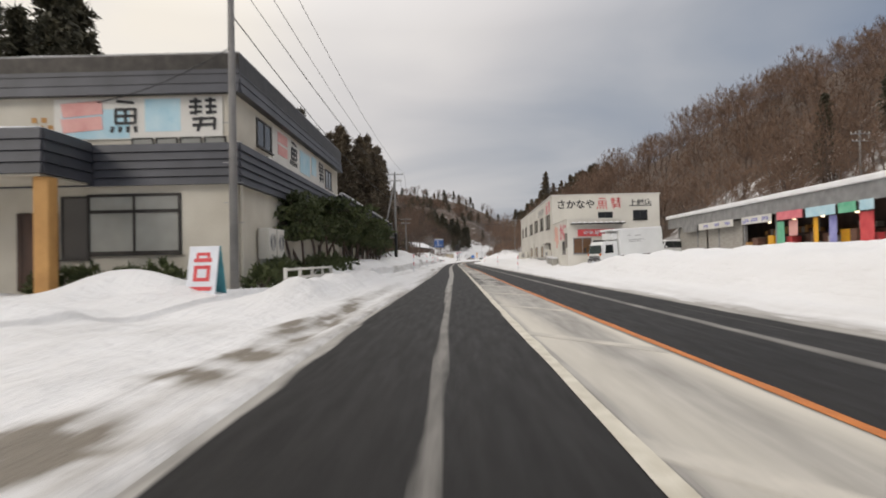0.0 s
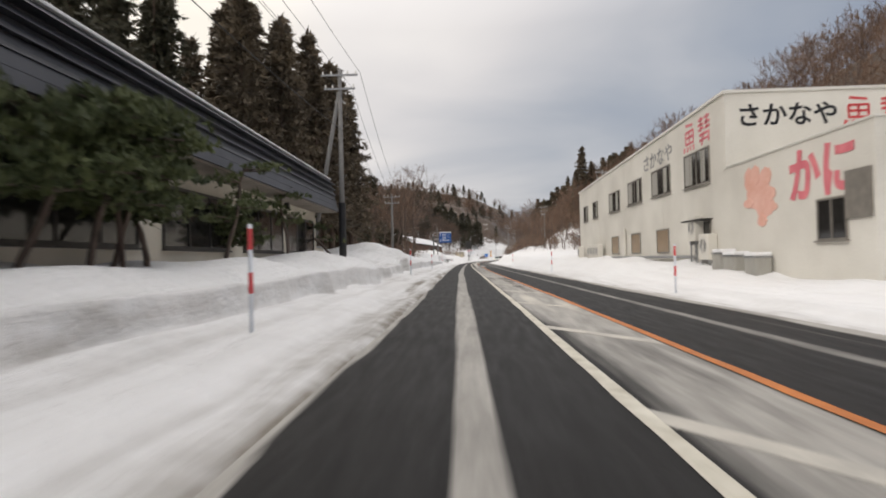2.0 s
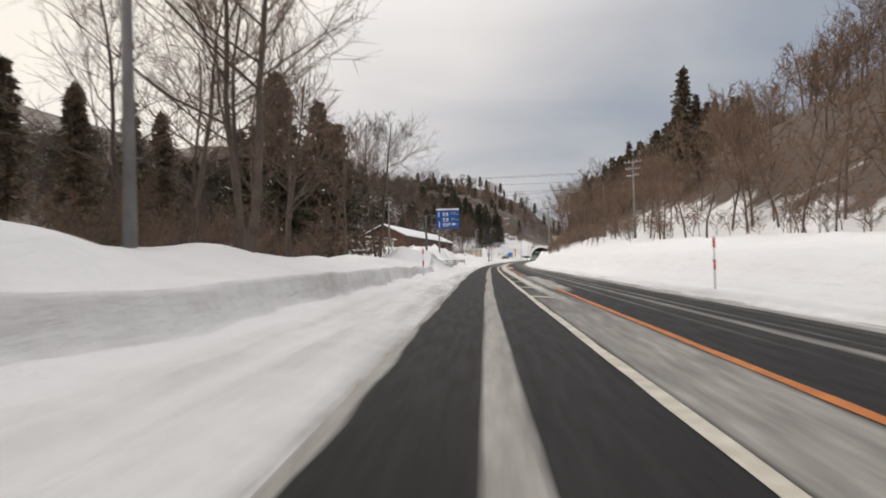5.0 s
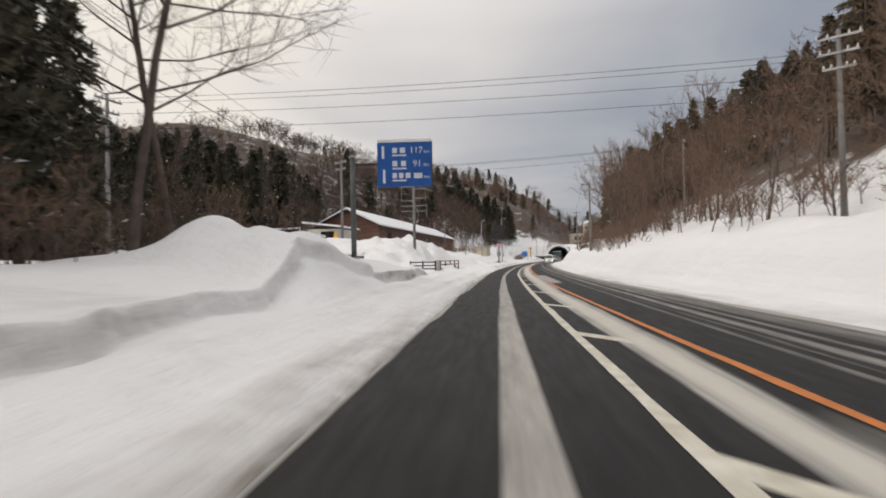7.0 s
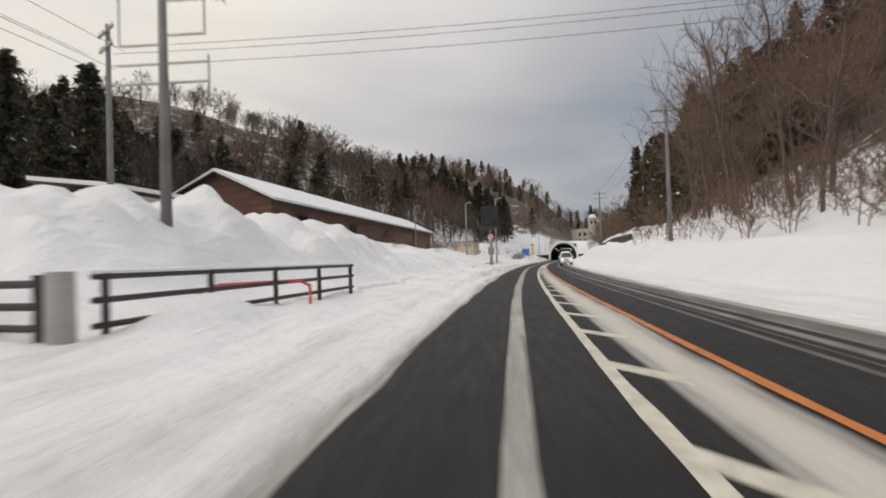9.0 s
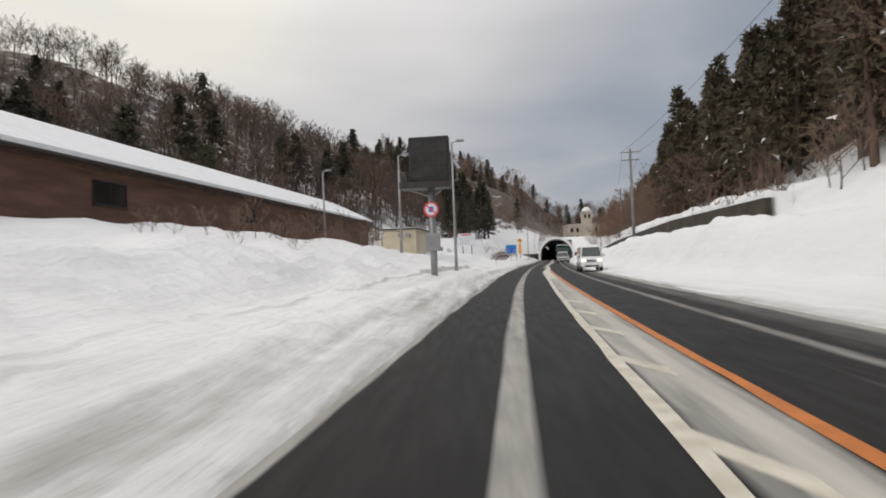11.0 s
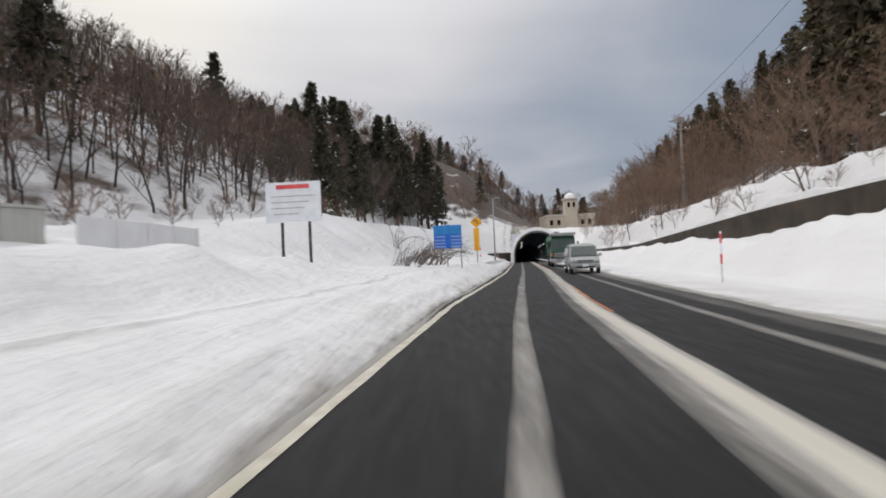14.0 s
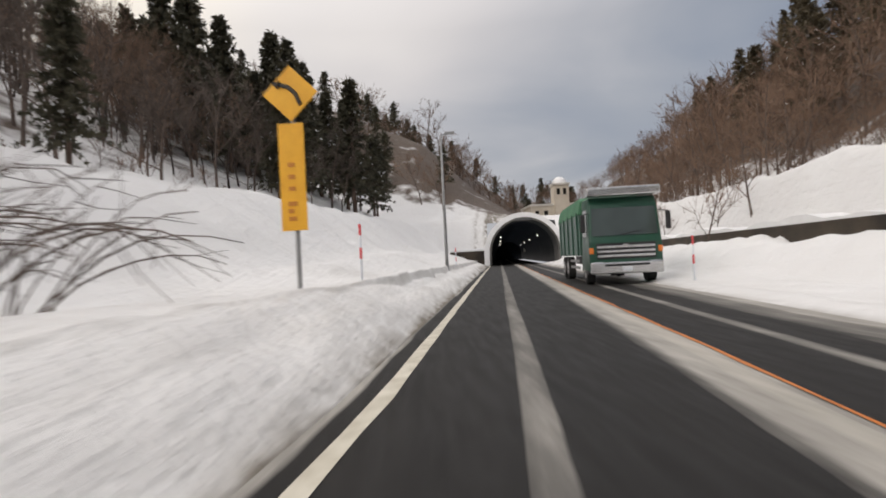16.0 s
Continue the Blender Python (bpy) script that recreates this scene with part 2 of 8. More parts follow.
DARK_BARK = noisy("wet_dark_bark", (0.028, 0.021, 0.017), (0.075, 0.055, 0.043), 2, 0.9, fine=18)
CEDAR_BARK = noisy("cedar_bark", (0.07, 0.046, 0.034), (0.17, 0.115, 0.085), 3, 0.9, fine=20, stretch=(1, 1, 0.2))
NEEDLES = noisy("cedar_needles", (0.038, 0.038, 0.024), (0.10, 0.089, 0.052), 0.8, 0.75, bump=0, fine=6)
BROWN_NEEDLES = noisy("winter_cedar_needles", (0.074, 0.058, 0.041), (0.19, 0.147, 0.095), 0.5, 0.8, bump=0, fine=5)
OLIVE_NEEDLES = noisy("olive_needles", (0.050, 0.042, 0.025), (0.130, 0.102, 0.060), 0.25, 0.8, bump=0, fine=4)
PINE = noisy("pine_needles", (0.035, 0.048, 0.016), (0.106, 0.124, 0.041), 1.2, 0.7, bump=0, fine=8)
CONCRETE = noisy("concrete", (0.30, 0.29, 0.27), (0.45, 0.43, 0.40), 0.8, 0.85, fine=25, bump=0.3)
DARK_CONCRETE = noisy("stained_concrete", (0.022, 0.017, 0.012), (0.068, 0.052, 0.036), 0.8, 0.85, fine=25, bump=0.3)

# ------------------------------------------------------------------ the road's line
LINE = (-0.18682, 1.18717, -1.63855, 1.14966, -2.23814, 0.01351)
SLOPE = np.polyder(LINE)


def road_x(u):
    v = np.clip(u, 0, 303) / 100
    return np.polyval(LINE, v) + np.polyval(SLOPE, v) * (np.asarray(u) / 100 - v)


def road_m(u):
    return np.polyval(SLOPE, np.clip(u, 0, 303) / 100) / 100


def rd(u, d, z=0.0):
    """The place d metres right of the camera's line at the way u, z metres up."""
    mm = road_m(u)
    k = np.sqrt(1 + mm * mm)
    return (road_x(u) + d / k, u - d * mm / k, z)


def heading(u):
    """The road's turn about z in degrees: 0 is +y."""
    return -math.degrees(math.atan(road_m(u)))


def table(u, us, vs):
    return np.interp(u, us, vs)


def edge_l(u):
    return table(u, (0, 10, 25, 52, 81, 130, 176, 232, 262, 280, 308, 340, 400), (-1.58, -1.7, -1.4, -1.12, -1.08, -1.17, -1.4, -1.44, -1.58, -1.85, -1.33, -1.4, -1.4))


def edge_r(u):
    return table(u, (0, 30, 90, 140, 165, 230, 265, 310, 400), (5.9, 5.6, 5.6, 5.5, 4.75, 4.8, 4.6, 4.95, 5.0))


def line_w(u):
    return table(u, (0, 10, 26, 52, 82, 128, 156, 176, 205, 235, 265, 300, 400), (1.08, 1.12, 1.24, 1.41, 1.49, 1.32, 1.01, 0.84, 1.0, 1.24, 1.3, 1.5, 1.6))


def line_o(u):
    return table(u, (0, 25, 55, 85, 130, 157, 176, 205, 233, 262, 280, 310, 400), (2.7, 2.64, 2.78, 2.64, 2.67, 2.17, 2.05, 1.95, 1.88, 1.75, 1.66, 2.22, 2.3))


def slush_c(u):
    return table(u, (0, 3, 13, 22, 32, 41, 51, 70, 80, 127, 136, 146, 155, 164, 174, 190, 205, 231, 259, 278, 307, 400), (-.16, -.16, -.07, -.04, .06, .14, .125, .12, .065, .26, .245, .19, .08, -.01, -.09, -.04, .04, -.05, .02, .04, .26, .3))


def slush_w(u):
    return table(u, (0, 3, 13, 22, 32, 41, 51, 70, 80, 127, 136, 146, 155, 164, 174, 200, 231, 259, 307, 400), (.12, .12, .115, .145, .165, .175, .215, .22, .22, .165, .21, .2, .185, .13, .13, .18, .18, .17, .17, .17))


def smooth(a, b, x):
    t = np.clip((x - a) / (b - a), 0, 1)
    return t * t * (3 - 2 * t)


def fnoise(x, y, seed=0):
    """A smooth field of waves, for uneven snow."""
    r = np.random.RandomState(seed)
    out = 0
    for k in range(9):
        fx, fy, ph = r.normal(0, 1), r.normal(0, 1), r.uniform(0, 6.28)
        out = out + np.sin(x * fx + y * fy + ph)
    return out / 4.5


def bank_base(u):
    """How far from the west edge of the asphalt the cut step of the snow bank stands."""
    return table(u, (-30, 5, 14, 25, 45, 62, 72, 82, 92, 104, 137, 146, 157, 166, 188, 225, 250, 290, 296, 303, 320, 400), (6, 5, 4.0, 3.2, 2.6, 2.2, 2.6, 2.8, 3.3, 2.5, 2.6, 3.5, 2.6, 3.1, 3.3, 4.1, 2.7, 3.0, 2.6, 1.5, 1.4, 1.4)) + 0.16 * np.sin(u * 0.9) + 0.1 * np.sin(u * 2.3 + 1)


def ground_z(u, d):
    u, d = np.broadcast_arrays(np.asarray(u, float), np.asarray(d, float))
    # west side: a scraped shoulder, a cut step in the ploughed snow, mounds, then the fields behind
    a = edge_l(u) - d
    bb = bank_base(u)
    sh = table(u, (-30, 0, 20, 60, 228, 239, 251, 259, 283, 290, 312, 320, 400), (.1, .12, .22, .3, .32, .62, .66, .5, .45, .7, .7, .45, .4))
    st = table(u, (-30, 8, 16, 30, 55, 62, 70, 77, 82, 88, 96, 119, 137, 157, 164.5, 167, 175, 190, 200, 230, 236, 243, 250, 262, 285, 290, 314, 320, 400), (.05, .08, .15, .4, .55, .6, .45, .6, 1.05, .7, .6, .6, .38, .45, .4, .0, .0, .12, .05, .05, .12, .16, .1, .06, .06, .05, .05, .3, .3))
    mz = table(u, (-30, 5, 14, 21, 24.5, 28, 35, 52, 58, 64, 70, 76, 82, 86, 97, 105, 119, 135, 143, 145.5, 150.5, 153, 156, 164.5, 167.5, 174.5, 178, 182, 190, 200, 208, 216, 225, 240, 255, 261, 268, 276, 285, 292, 315, 325, 340, 400), (.3, .3, .4, .5, .8, 1.1, 1.12, 1.15, 1.3, 1.7, 1.4, 1.15, 2.0, 2.45, 2.3, 1.45, 1.4, 1.2, 1.15, 1.25, 1.3, 1.4, 1.5, 1.45, .38, .35, 1.6, 2.7, 3.0, 2.9, 2.2, 1.8, 2.1, 2.3, 1.75, 1.9, 1.9, 1.65, 1.3, .8, .65, 1.4, 1.6, 1.6))
    mw = table(u, (-30, 10, 18, 50, 60, 80, 97, 110, 142, 148, 160, 180, 215, 250, 270, 400), (2.5, 2.5, 1.3, 1.5, 3.0, 2.6, 2.6, 2.8, 3.0, 3.2, 3.4, 4.8, 5.5, 5.5, 3.5, 3.5))
    p15 = table(u, (-30, 10, 40, 60, 75, 84, 100, 120, 145, 157, 164, 168, 174.8, 176, 187, 192, 202, 216, 231, 246, 265, 285, 303, 322, 345, 375, 400), (.3, .3, .3, .8, 1.2, 1.8, 1.7, 1.3, 1.0, 1.3, 1.4, .35, .3, 1.5, 1.8, 3.2, 3.2, 2.6, 3.3, 3.1, 2.4, 2.9, 4.4, 4.8, 5.4, 6.4, 7))
    hs = table(u, (-30, 60, 110, 140, 170, 200, 260, 300, 340, 370, 400), (60, 45, 24, 28, 45, 45, 30, 18, 16, 14, 14))
    zl = 0.01 + 0.07 * smooth(0, 0.3, a) + (sh - 0.08) * smooth(0, 1, a / bb) + st * smooth(-0.01, 0.16, a - bb) + (mz - sh - st) * smooth(0.15, mw, a - bb) + (p15 - mz) * smooth(bb + mw, bb + mw + 7, a)
    zl = zl + (1.1 + 0.1 * np.sin(u * 1.9 + d * 1.3) + 0.12 * np.sin(d * 2.6 + u * .4)) * np.exp(-np.abs((u - 149.2) / 3.4) ** 4 - np.abs((d + 6.4) / 2.45) ** 5)
    zl = zl - 0.28 * np.exp(-((a - bb + 0.3) / 0.4) ** 2) * smooth(236, 240, u) * (1 - smooth(249, 253, u))
    zl = zl + (0.52 + 0.07 * np.sin(u * 1.3) + 0.05 * np.sin(u * 2.9 + d * 3)) * np.exp(-((a - 2.4) / 0.75) ** 2) * smooth(11.5, 16, u) * (1 - smooth(27, 32, u))
    zl = zl + 0.42 * np.exp(-((u - 178.6) / 1.4) ** 2 - ((d + 4.4) / 0.5) ** 2)
    zl = zl + 0.55 * np.exp(-((u - 15.8) / 1.0) ** 2 - ((d + 8.3) / 1.5) ** 2)
    zl = zl + np.maximum(a - hs, 0) * table(u, (160, 190, 270, 300), (.62, .46, .46, .58)) * (1 - 0.45 * smooth(60, 160, a))
    # east side
    c = d - edge_r(u)
    rb = table(u, (-30, 30, 40, 58, 70, 120, 160, 200, 260, 300, 400), (1.0, 1.0, 2.6, 2.6, 1.2, 1.3, 1.4, 1.5, 1.6, 1.5, 1.5))
    rh = table(u, (-30, 34, 42, 58, 68, 100, 125, 160, 200, 225, 240, 262, 285, 300, 345, 400), (1.15, 1.1, .32, .32, .8, 1.0, 1.35, 1.6, 1.6, 1.9, 2.3, 2.0, 1.5, 1.25, 1.0, .8))
    q15 = table(u, (-30, 30, 60, 100, 125, 150, 175, 220, 240, 300, 345, 380, 400), (1.6, 1.4, .9, 1.2, 1.8, 2.4, 3.3, 3.9, 4.3, 4.6, 4.4, 6, 7))
    hr = table(u, (-30, 0, 90, 130, 170, 230, 300, 400), (38, 36, 26, 16, 13, 13, 14, 14))
    zr = 0.02 + 0.15 * smooth(0, 1, c / rb) + (rh - 0.15) * smooth(0, 2.2, c - rb) + (q15 - rh) * smooth(rb + table(u, (228, 240, 366, 376), (2.2, 4.6, 4.6, 2.2)), table(u, (228, 240, 366, 376), (10, 8.5, 8.5, 10)), c)
    zr = zr + np.maximum(c - hr, 0) * 0.72 * (1 - table(u, (120, 190, 400), (.38, .62, .62)) * smooth(table(u, (110, 180, 240, 300), (55, 26, 26, 45)), table(u, (110, 180, 240, 300), (120, 76, 76, 110)), c))
    z = np.where(a > 0, zl, np.where(c > 0, zr, -0.06))
    # the spur that the tunnel enters: high to the west, a low saddle to the east
    spur = table(d, (-90, -40, -14, -4, 5, 28, 45, 70), (46, 37, 25, 14.5, 8.0, 6.2, 9, 15))
    rise = smooth(376.6, 385, u) * 6.4 + (spur - 6.4) * smooth(383, 425, u) + 16 * smooth(470, 560, u)
    open_way = (a <= 0) & (c <= 0)
    z = np.where(open_way & (u < 381.5), z, np.maximum(z, np.where(u > 376.6, rise, -9)))
    # uneven snow
    off = np.maximum(a, c)
    heap_w = np.maximum(smooth(175, 179, u) * (1 - 0.8 * smooth(200, 215, u)) * (1 - smooth(252, 262, u)), 0.5 * smooth(145, 149, u) * (1 - smooth(160, 166, u))) * smooth(4, 7, a)
    heap_e = smooth(190, 215, u) * (1 - smooth(330, 360, u)) * smooth(1.4, 3.2, c) * (1 - smooth(5.2, 7, c))
    rough = fnoise(u * 1.1, d * 1.2, 9) * 0.22 + fnoise(u * 2.6, d * 2.4, 10) * 0.13
    lump = fnoise(u * 0.55, d * 0.7, 3) * 0.09 + fnoise(u * 1.7, d * 1.9, 5) * 0.05 + rough * (heap_w + heap_e)
    z = z + (0.05 * fnoise(u * 0.07, off * 3.6, 21) + 0.035 * fnoise(u * 1.3, off * 3.0, 22)) * smooth(0.05, 0.4, off) * (1 - smooth(2.0, 3.2, off))
    # wheel ruts and plough rolls on the shoulder, broken lumps on the bank
    ruts = 0.055 * np.sin(off * 5.2 + 1.3 * fnoise(u * 0.09, off * 0.4, 51)) * np.clip(0.45 + fnoise(u * 0.13, off * 0.8, 52), 0, 1)
    ruts = ruts * table(u, (0, 55, 64, 95, 110, 200, 215, 400), (1, 1, 1.9, 1.9, 1, 1, .45, .45))
    z = z + ruts * smooth(0.25, 0.7, off) * (1 - smooth(2.4, 3.4, off))
    z = z - 0.09 * np.exp(-((d + 2.4) / 0.3) ** 2) * (1 - smooth(15, 21, u)) * np.clip(0.5 + fnoise(u * 0.8, d * 2.0, 53), 0, 1)
    chunk = np.clip(fnoise(u * 2.1, off * 2.3, 54) - 0.25, 0, 1) * (0.16 + 0.3 * heap_w) + fnoise(u * 3.6, off * 3.3, 55) * 0.035
    z = z + chunk * smooth(0.9, 2.0, off) * (1 - smooth(9, 13, off)) * np.clip(0.35 + fnoise(u * 0.2, off * 0.3, 56), 0, 1)
    z = z + lump * smooth(1.6, 4.0, off) * (1 + 1.3 * smooth(3, 7, off))
    z = z + fnoise(u * 0.05, d * 0.06, 8) * 2.0 * smooth(35, 80, off)
    return z


# ------------------------------------------------------------------ mesh helpers


def mesh_ob(name, verts, faces, mat=None, parent=None, smooth_shade=False):
    me = bpy.data.meshes.new(name)
    me.from_pydata([tuple(map(float, v)) for v in verts] if not isinstance(verts, np.ndarray) else verts.tolist(), [], faces if isinstance(faces, list) else faces.tolist())
    if mat:
        me.materials.append(mat)
    if smooth_shade:
        me.polygons.foreach_set("use_smooth", [True] * len(me.polygons))
    ob = new(name, me)
    if parent:
        ob.parent = parent
    return ob


def part(name, bm, mat, parent, label="", smooth_shade=False):
    """One mesh object under a thing or a part."""
    me = bpy.data.meshes.new(name)
    bm.to_mesh(me)
    bm.free()
    me.materials.append(mat)
    if smooth_shade:
        me.polygons.foreach_set("use_smooth", [True] * len(me.polygons))
    ob = new(name, me)
    if parent:
        ob.parent = parent
    if label:
        ob["label"] = label
    return ob


def box(bm, x0, x1, y0, y1, z0, z1, bevel=0.0):
    r = bmesh.ops.create_cube(bm, size=1)
    vs = r["verts"]
    bmesh.ops.scale(bm, verts=vs, vec=(x1 - x0, y1 - y0, z1 - z0))
    bmesh.ops.translate(bm, verts=vs, vec=((x0 + x1) / 2, (y0 + y1) / 2, (z0 + z1) / 2))
    if bevel:
        es = {ed for v in vs for ed in v.link_edges}
        bmesh.ops.bevel(bm, geom=list(es), offset=bevel, segments=2, affect="EDGES", profile=0.6)
    return vs


def boxes(*specs, bevel=0.0):
    bm = bmesh.new()
    for s in specs:
        box(bm, *s, bevel=bevel)
    return bm


def tube(bm, a, b, r0, r1=None, sides=8):
    """A tapered round bar from a to b."""
    a, b = Vector(a), Vector(b)
    r1 = r0 if r1 is None else r1
    d = b - a
    r = bmesh.ops.create_cone(bm, cap_ends=True, segments=sides, radius1=r0, radius2=r1, depth=d.length)
    q = d.to_track_quat("Z", "Y").to_matrix().to_4x4()
    bmesh.ops.transform(bm, matrix=Matrix.Translation((a + b) / 2) @ q, verts=r["verts"])


def tubes(*specs):
    bm = bmesh.new()
    for s in specs:
        tube(bm, *s)
    return bm


def thing(name, m, label, category, group="", kind=""):
    """An empty at a thing's base, that its parts hang from."""
    ob = new(name)
    ob.empty_display_size = 0.3
    ob.matrix_world = m
    return tagged(ob, label, category, group, kind)


def at(u, d, z=None, turn=0.0):
    """A pose beside the road, turned with it; z None: on the ground."""
    x, y, _ = rd(u, d)
    if z is None:
        z = float(ground_z(u, d))
    return pose(float(x), float(y), z, 0, 0, heading(u) + turn)


# ------------------------------------------------------------------ ground and road
US = np.concatenate([np.arange(-60, -12, 4.0), np.arange(-12, 30, 0.3), np.arange(30, 210, 0.36), np.arange(210, 330, 0.42), np.arange(330, 386, 0.7), np.arange(386, 420, 2.0), np.arange(420, 640, 10.0)])
near = np.concatenate([np.arange(0, 9.6, 0.15), np.arange(9.6, 20, 0.8), np.arange(20, 60, 3.0), np.arange(60, 160, 10.0), np.arange(160, 421, 65)])


def build_ground():
    nu = len(US)
    cols = []
    bb = bank_base(US)
    foot = [bb * f for f in (0, .025, .05, .08, .12, .16, .2, .26, .32, .38, .44, .5, .56, .62, .68, .74, .8, .86, .91, .96)]
    foot += [bb + k for k in (-.03, 0, .03, .06, .09, .12, .15, .18, .22, .27, .34, .42, .52, .64, .78, .92)]
    foot += [bb + k for k in np.arange(1.1, 7.0, 0.2)] + [bb + k for k in np.arange(7.4, 16, 0.8)]
    foot += [np.maximum(bb + 16.2, k) for k in (23.0, 26.0, 29.0)] + [0 * bb + k for k in near if k > 30]
    for k in foot[::-1]:
        cols.append(edge_l(US) - k)
    for w in (0.33, 0.66):
        cols.append(edge_l(US) * (1 - w) + edge_r(US) * w)
    for k in near:
        cols.append(edge_r(US) + k)
    dd = np.stack(cols, 1)
    uu = np.repeat(US[:, None], dd.shape[1], 1)
    z = ground_z(uu, dd)
    x, y, _ = rd(uu, dd)
    nc = dd.shape[1]
    verts = np.stack([x, y, z], -1).reshape(-1, 3)
    i, j = np.meshgrid(np.arange(nu - 1), np.arange(nc - 1), indexing="ij")
    uc, dc = (uu[:-1, :-1] + uu[1:, 1:]) / 2, (dd[:-1, :-1] + dd[1:, 1:]) / 2
    keep = ~((np.abs(dc - 3.2) < 4.45) & (uc > 375.5) & (uc < 383.5))
    a = (i * nc + j)[keep]
    faces = np.stack([a, a + 1, a + nc + 1, a + nc], 1)
    ob = mesh_ob("ground", verts, faces, SNOW, smooth_shade=True)
    off = np.maximum(edge_l(uu) - dd, dd - edge_r(uu)).reshape(-1)
    ua, da = uu.reshape(-1), dd.reshape(-1)
    dirt_shade = 0.6 * np.exp(-np.maximum(off, 0) / 0.11) + 0.22 * np.exp(-np.maximum(off, 0) / 1.3) * (0.6 + 0.5 * fnoise(ua * 0.12, da * 1.6, 11))
    # muddy wheel tracks where cars turn in to the restaurant
    dirt_shade = dirt_shade + 0.4 * np.exp(-((da + 2.5 + 0.15 * np.sin(ua * 0.8)) / 0.42) ** 2) * (1 - smooth(13, 21, ua)) * np.clip(1.6 * fnoise(ua * 0.9, da * 2.2, 19) - 0.1, 0, 1)
    dirt_shade = dirt_shade + 0.3 * np.exp(-((da + 3.5 - 0.05 * ua) / 0.3) ** 2) * (1 - smooth(13, 21, ua)) * np.clip(1.2 * fnoise(ua * 0.45, da * 1.6, 20) - 0.1, 0, 1)
    for uc_, dc_, lu, ld, amp in ((3.6, -2.45, .5, .3, 3.6), (3.9, -2.85, .3, .2, 2.4), (5.7, -2.6, .34, .3, 3.4), (7.2, -2.5, .4, .28, 3.2), (10.2, -2.75, 1.0, .16, 2.6), (11.6, -2.35, 1.0, .18, 2.6), (8.8, -2.2, .8, .14, 2.0), (13.8, -2.3, 1.2, .14, 1.6), (16, -2.6, 1.4, .12, 1.3)):
        dirt_shade = dirt_shade + amp * np.exp(-((ua - uc_) / lu) ** 2 - ((da - dc_ + 0.1 * (ua - uc_)) / ld) ** 2)
    # greyer along the rut troughs near the road
    groove = -np.sin(off * 5.2 + 1.3 * fnoise(ua * 0.09, off * 0.4, 51))
    dirt_shade = dirt_shade + 0.5 * smooth(0.2, 0.95, groove) * np.exp(-((off - 0.9) / 0.8) ** 2) * (da < 0) * np.clip(0.35 + fnoise(ua * 0.11, off * 0.7, 57), 0, 1) * table(ua, (0, 55, 64, 90, 110, 210, 230, 400), (1.2, 1.2, 1.9, 1.9, .35, .35, .5, .5))
    dirt_shade = dirt_shade + 0.55 * np.clip(fnoise(ua * 0.06, off * 3.4, 23) - 0.1, 0, 1) * np.exp(-((off - 1.1) / 1.1) ** 2) * (da < 0) * table(ua, (0, 14, 30, 60, 75, 90, 400), (1.0, 1.0, 2.0, 1.5, 1.6, 1.0, 1.0))
    dirt_shade = dirt_shade + np.clip(0.42 + 0.55 * fnoise(ua * 0.16, off * 4.5, 27), 0, 0.9) * np.exp(-np.maximum(off, 0) / 0.55) * table(ua, (0, 80, 110), (1.25, 1.2, 1.0))
    dirt_shade = dirt_shade + 1.3 * np.clip(fnoise(ua * 0.5, off * 1.6, 37) + 0.1, 0, 1) * np.exp(-((ua - 166) / 5.5) ** 2 - ((off - 1.1) / 1.1) ** 2) * (da < 0)
    dirt_shade = dirt_shade + 0.7 * np.exp(-np.maximum(off, 0) / 0.3) * smooth(270, 285, ua) * (da < 0) * np.clip(0.8 + 0.4 * fnoise(ua * 0.3, off * 2.0, 58), 0, 1)
    # the cut step's shade is painted here together with its real brown dirt
    k = edge_l(ua) - da - bank_base(ua)
    face = smooth(-0.12, 0.0, k) * (1 - smooth(0.12, 0.19, k))
    dirt_shade = dirt_shade + face * table(ua, (40, 60, 78, 84, 90, 130, 152, 158, 168, 172, 234, 241, 250, 256, 400), (.3, .5, .35, .4, .35, .35, .45, .9, .7, .3, .3, .4, .4, .2, .2)) * (0.7 + 0.5 * fnoise(ua * 0.3, da * 0, 13))
    # shade of the recess at the bank's foot, put into the colour
    dirt_shade = dirt_shade + 0.3 * smooth(-0.55, -0.25, k) * (1 - smooth(0.14, 0.3, k)) * smooth(236, 240, ua) * (1 - smooth(249, 253, ua)) * (da < 0)
    dirt_shade = dirt_shade + 0.28 * np.clip(fnoise(ua * 0.7, da * 0.55, 17), 0, 1) * np.exp(-((off - 3.0) / 2.0) ** 2) * (da < 0)
    bare = np.where((da > 0) | (ua > 280), smooth(14, 22, off), smooth(17, 30, off)) * np.where(da > 0, 1.12, 1.0)
    # snow lies open under the trees of the west slope, and in clearings behind the market
    bare = bare * np.where((da < 0) & (ua > 235), table(off, (0, 34, 60), (.55, .62, .9)), 1.0) * np.where((da > 0) & (ua < 95), table(off, (0, 38, 62), (.5, .6, 1.0)), 1.0)
    bare = np.maximum(bare, 0.98 * smooth(388, 405, ua))
    for k, v in (("dirt_shade", dirt_shade), ("bare", bare)):
        at_ = ob.data.attributes.new(k, "FLOAT", "POINT")
        at_.data.foreach_set("value", np.clip(v, 0, 4.0).astype(np.float32))
    return tagged(ob, "deep ploughed snow banks and snowy wooded slopes beside the road", "snow ground", kind="structure")


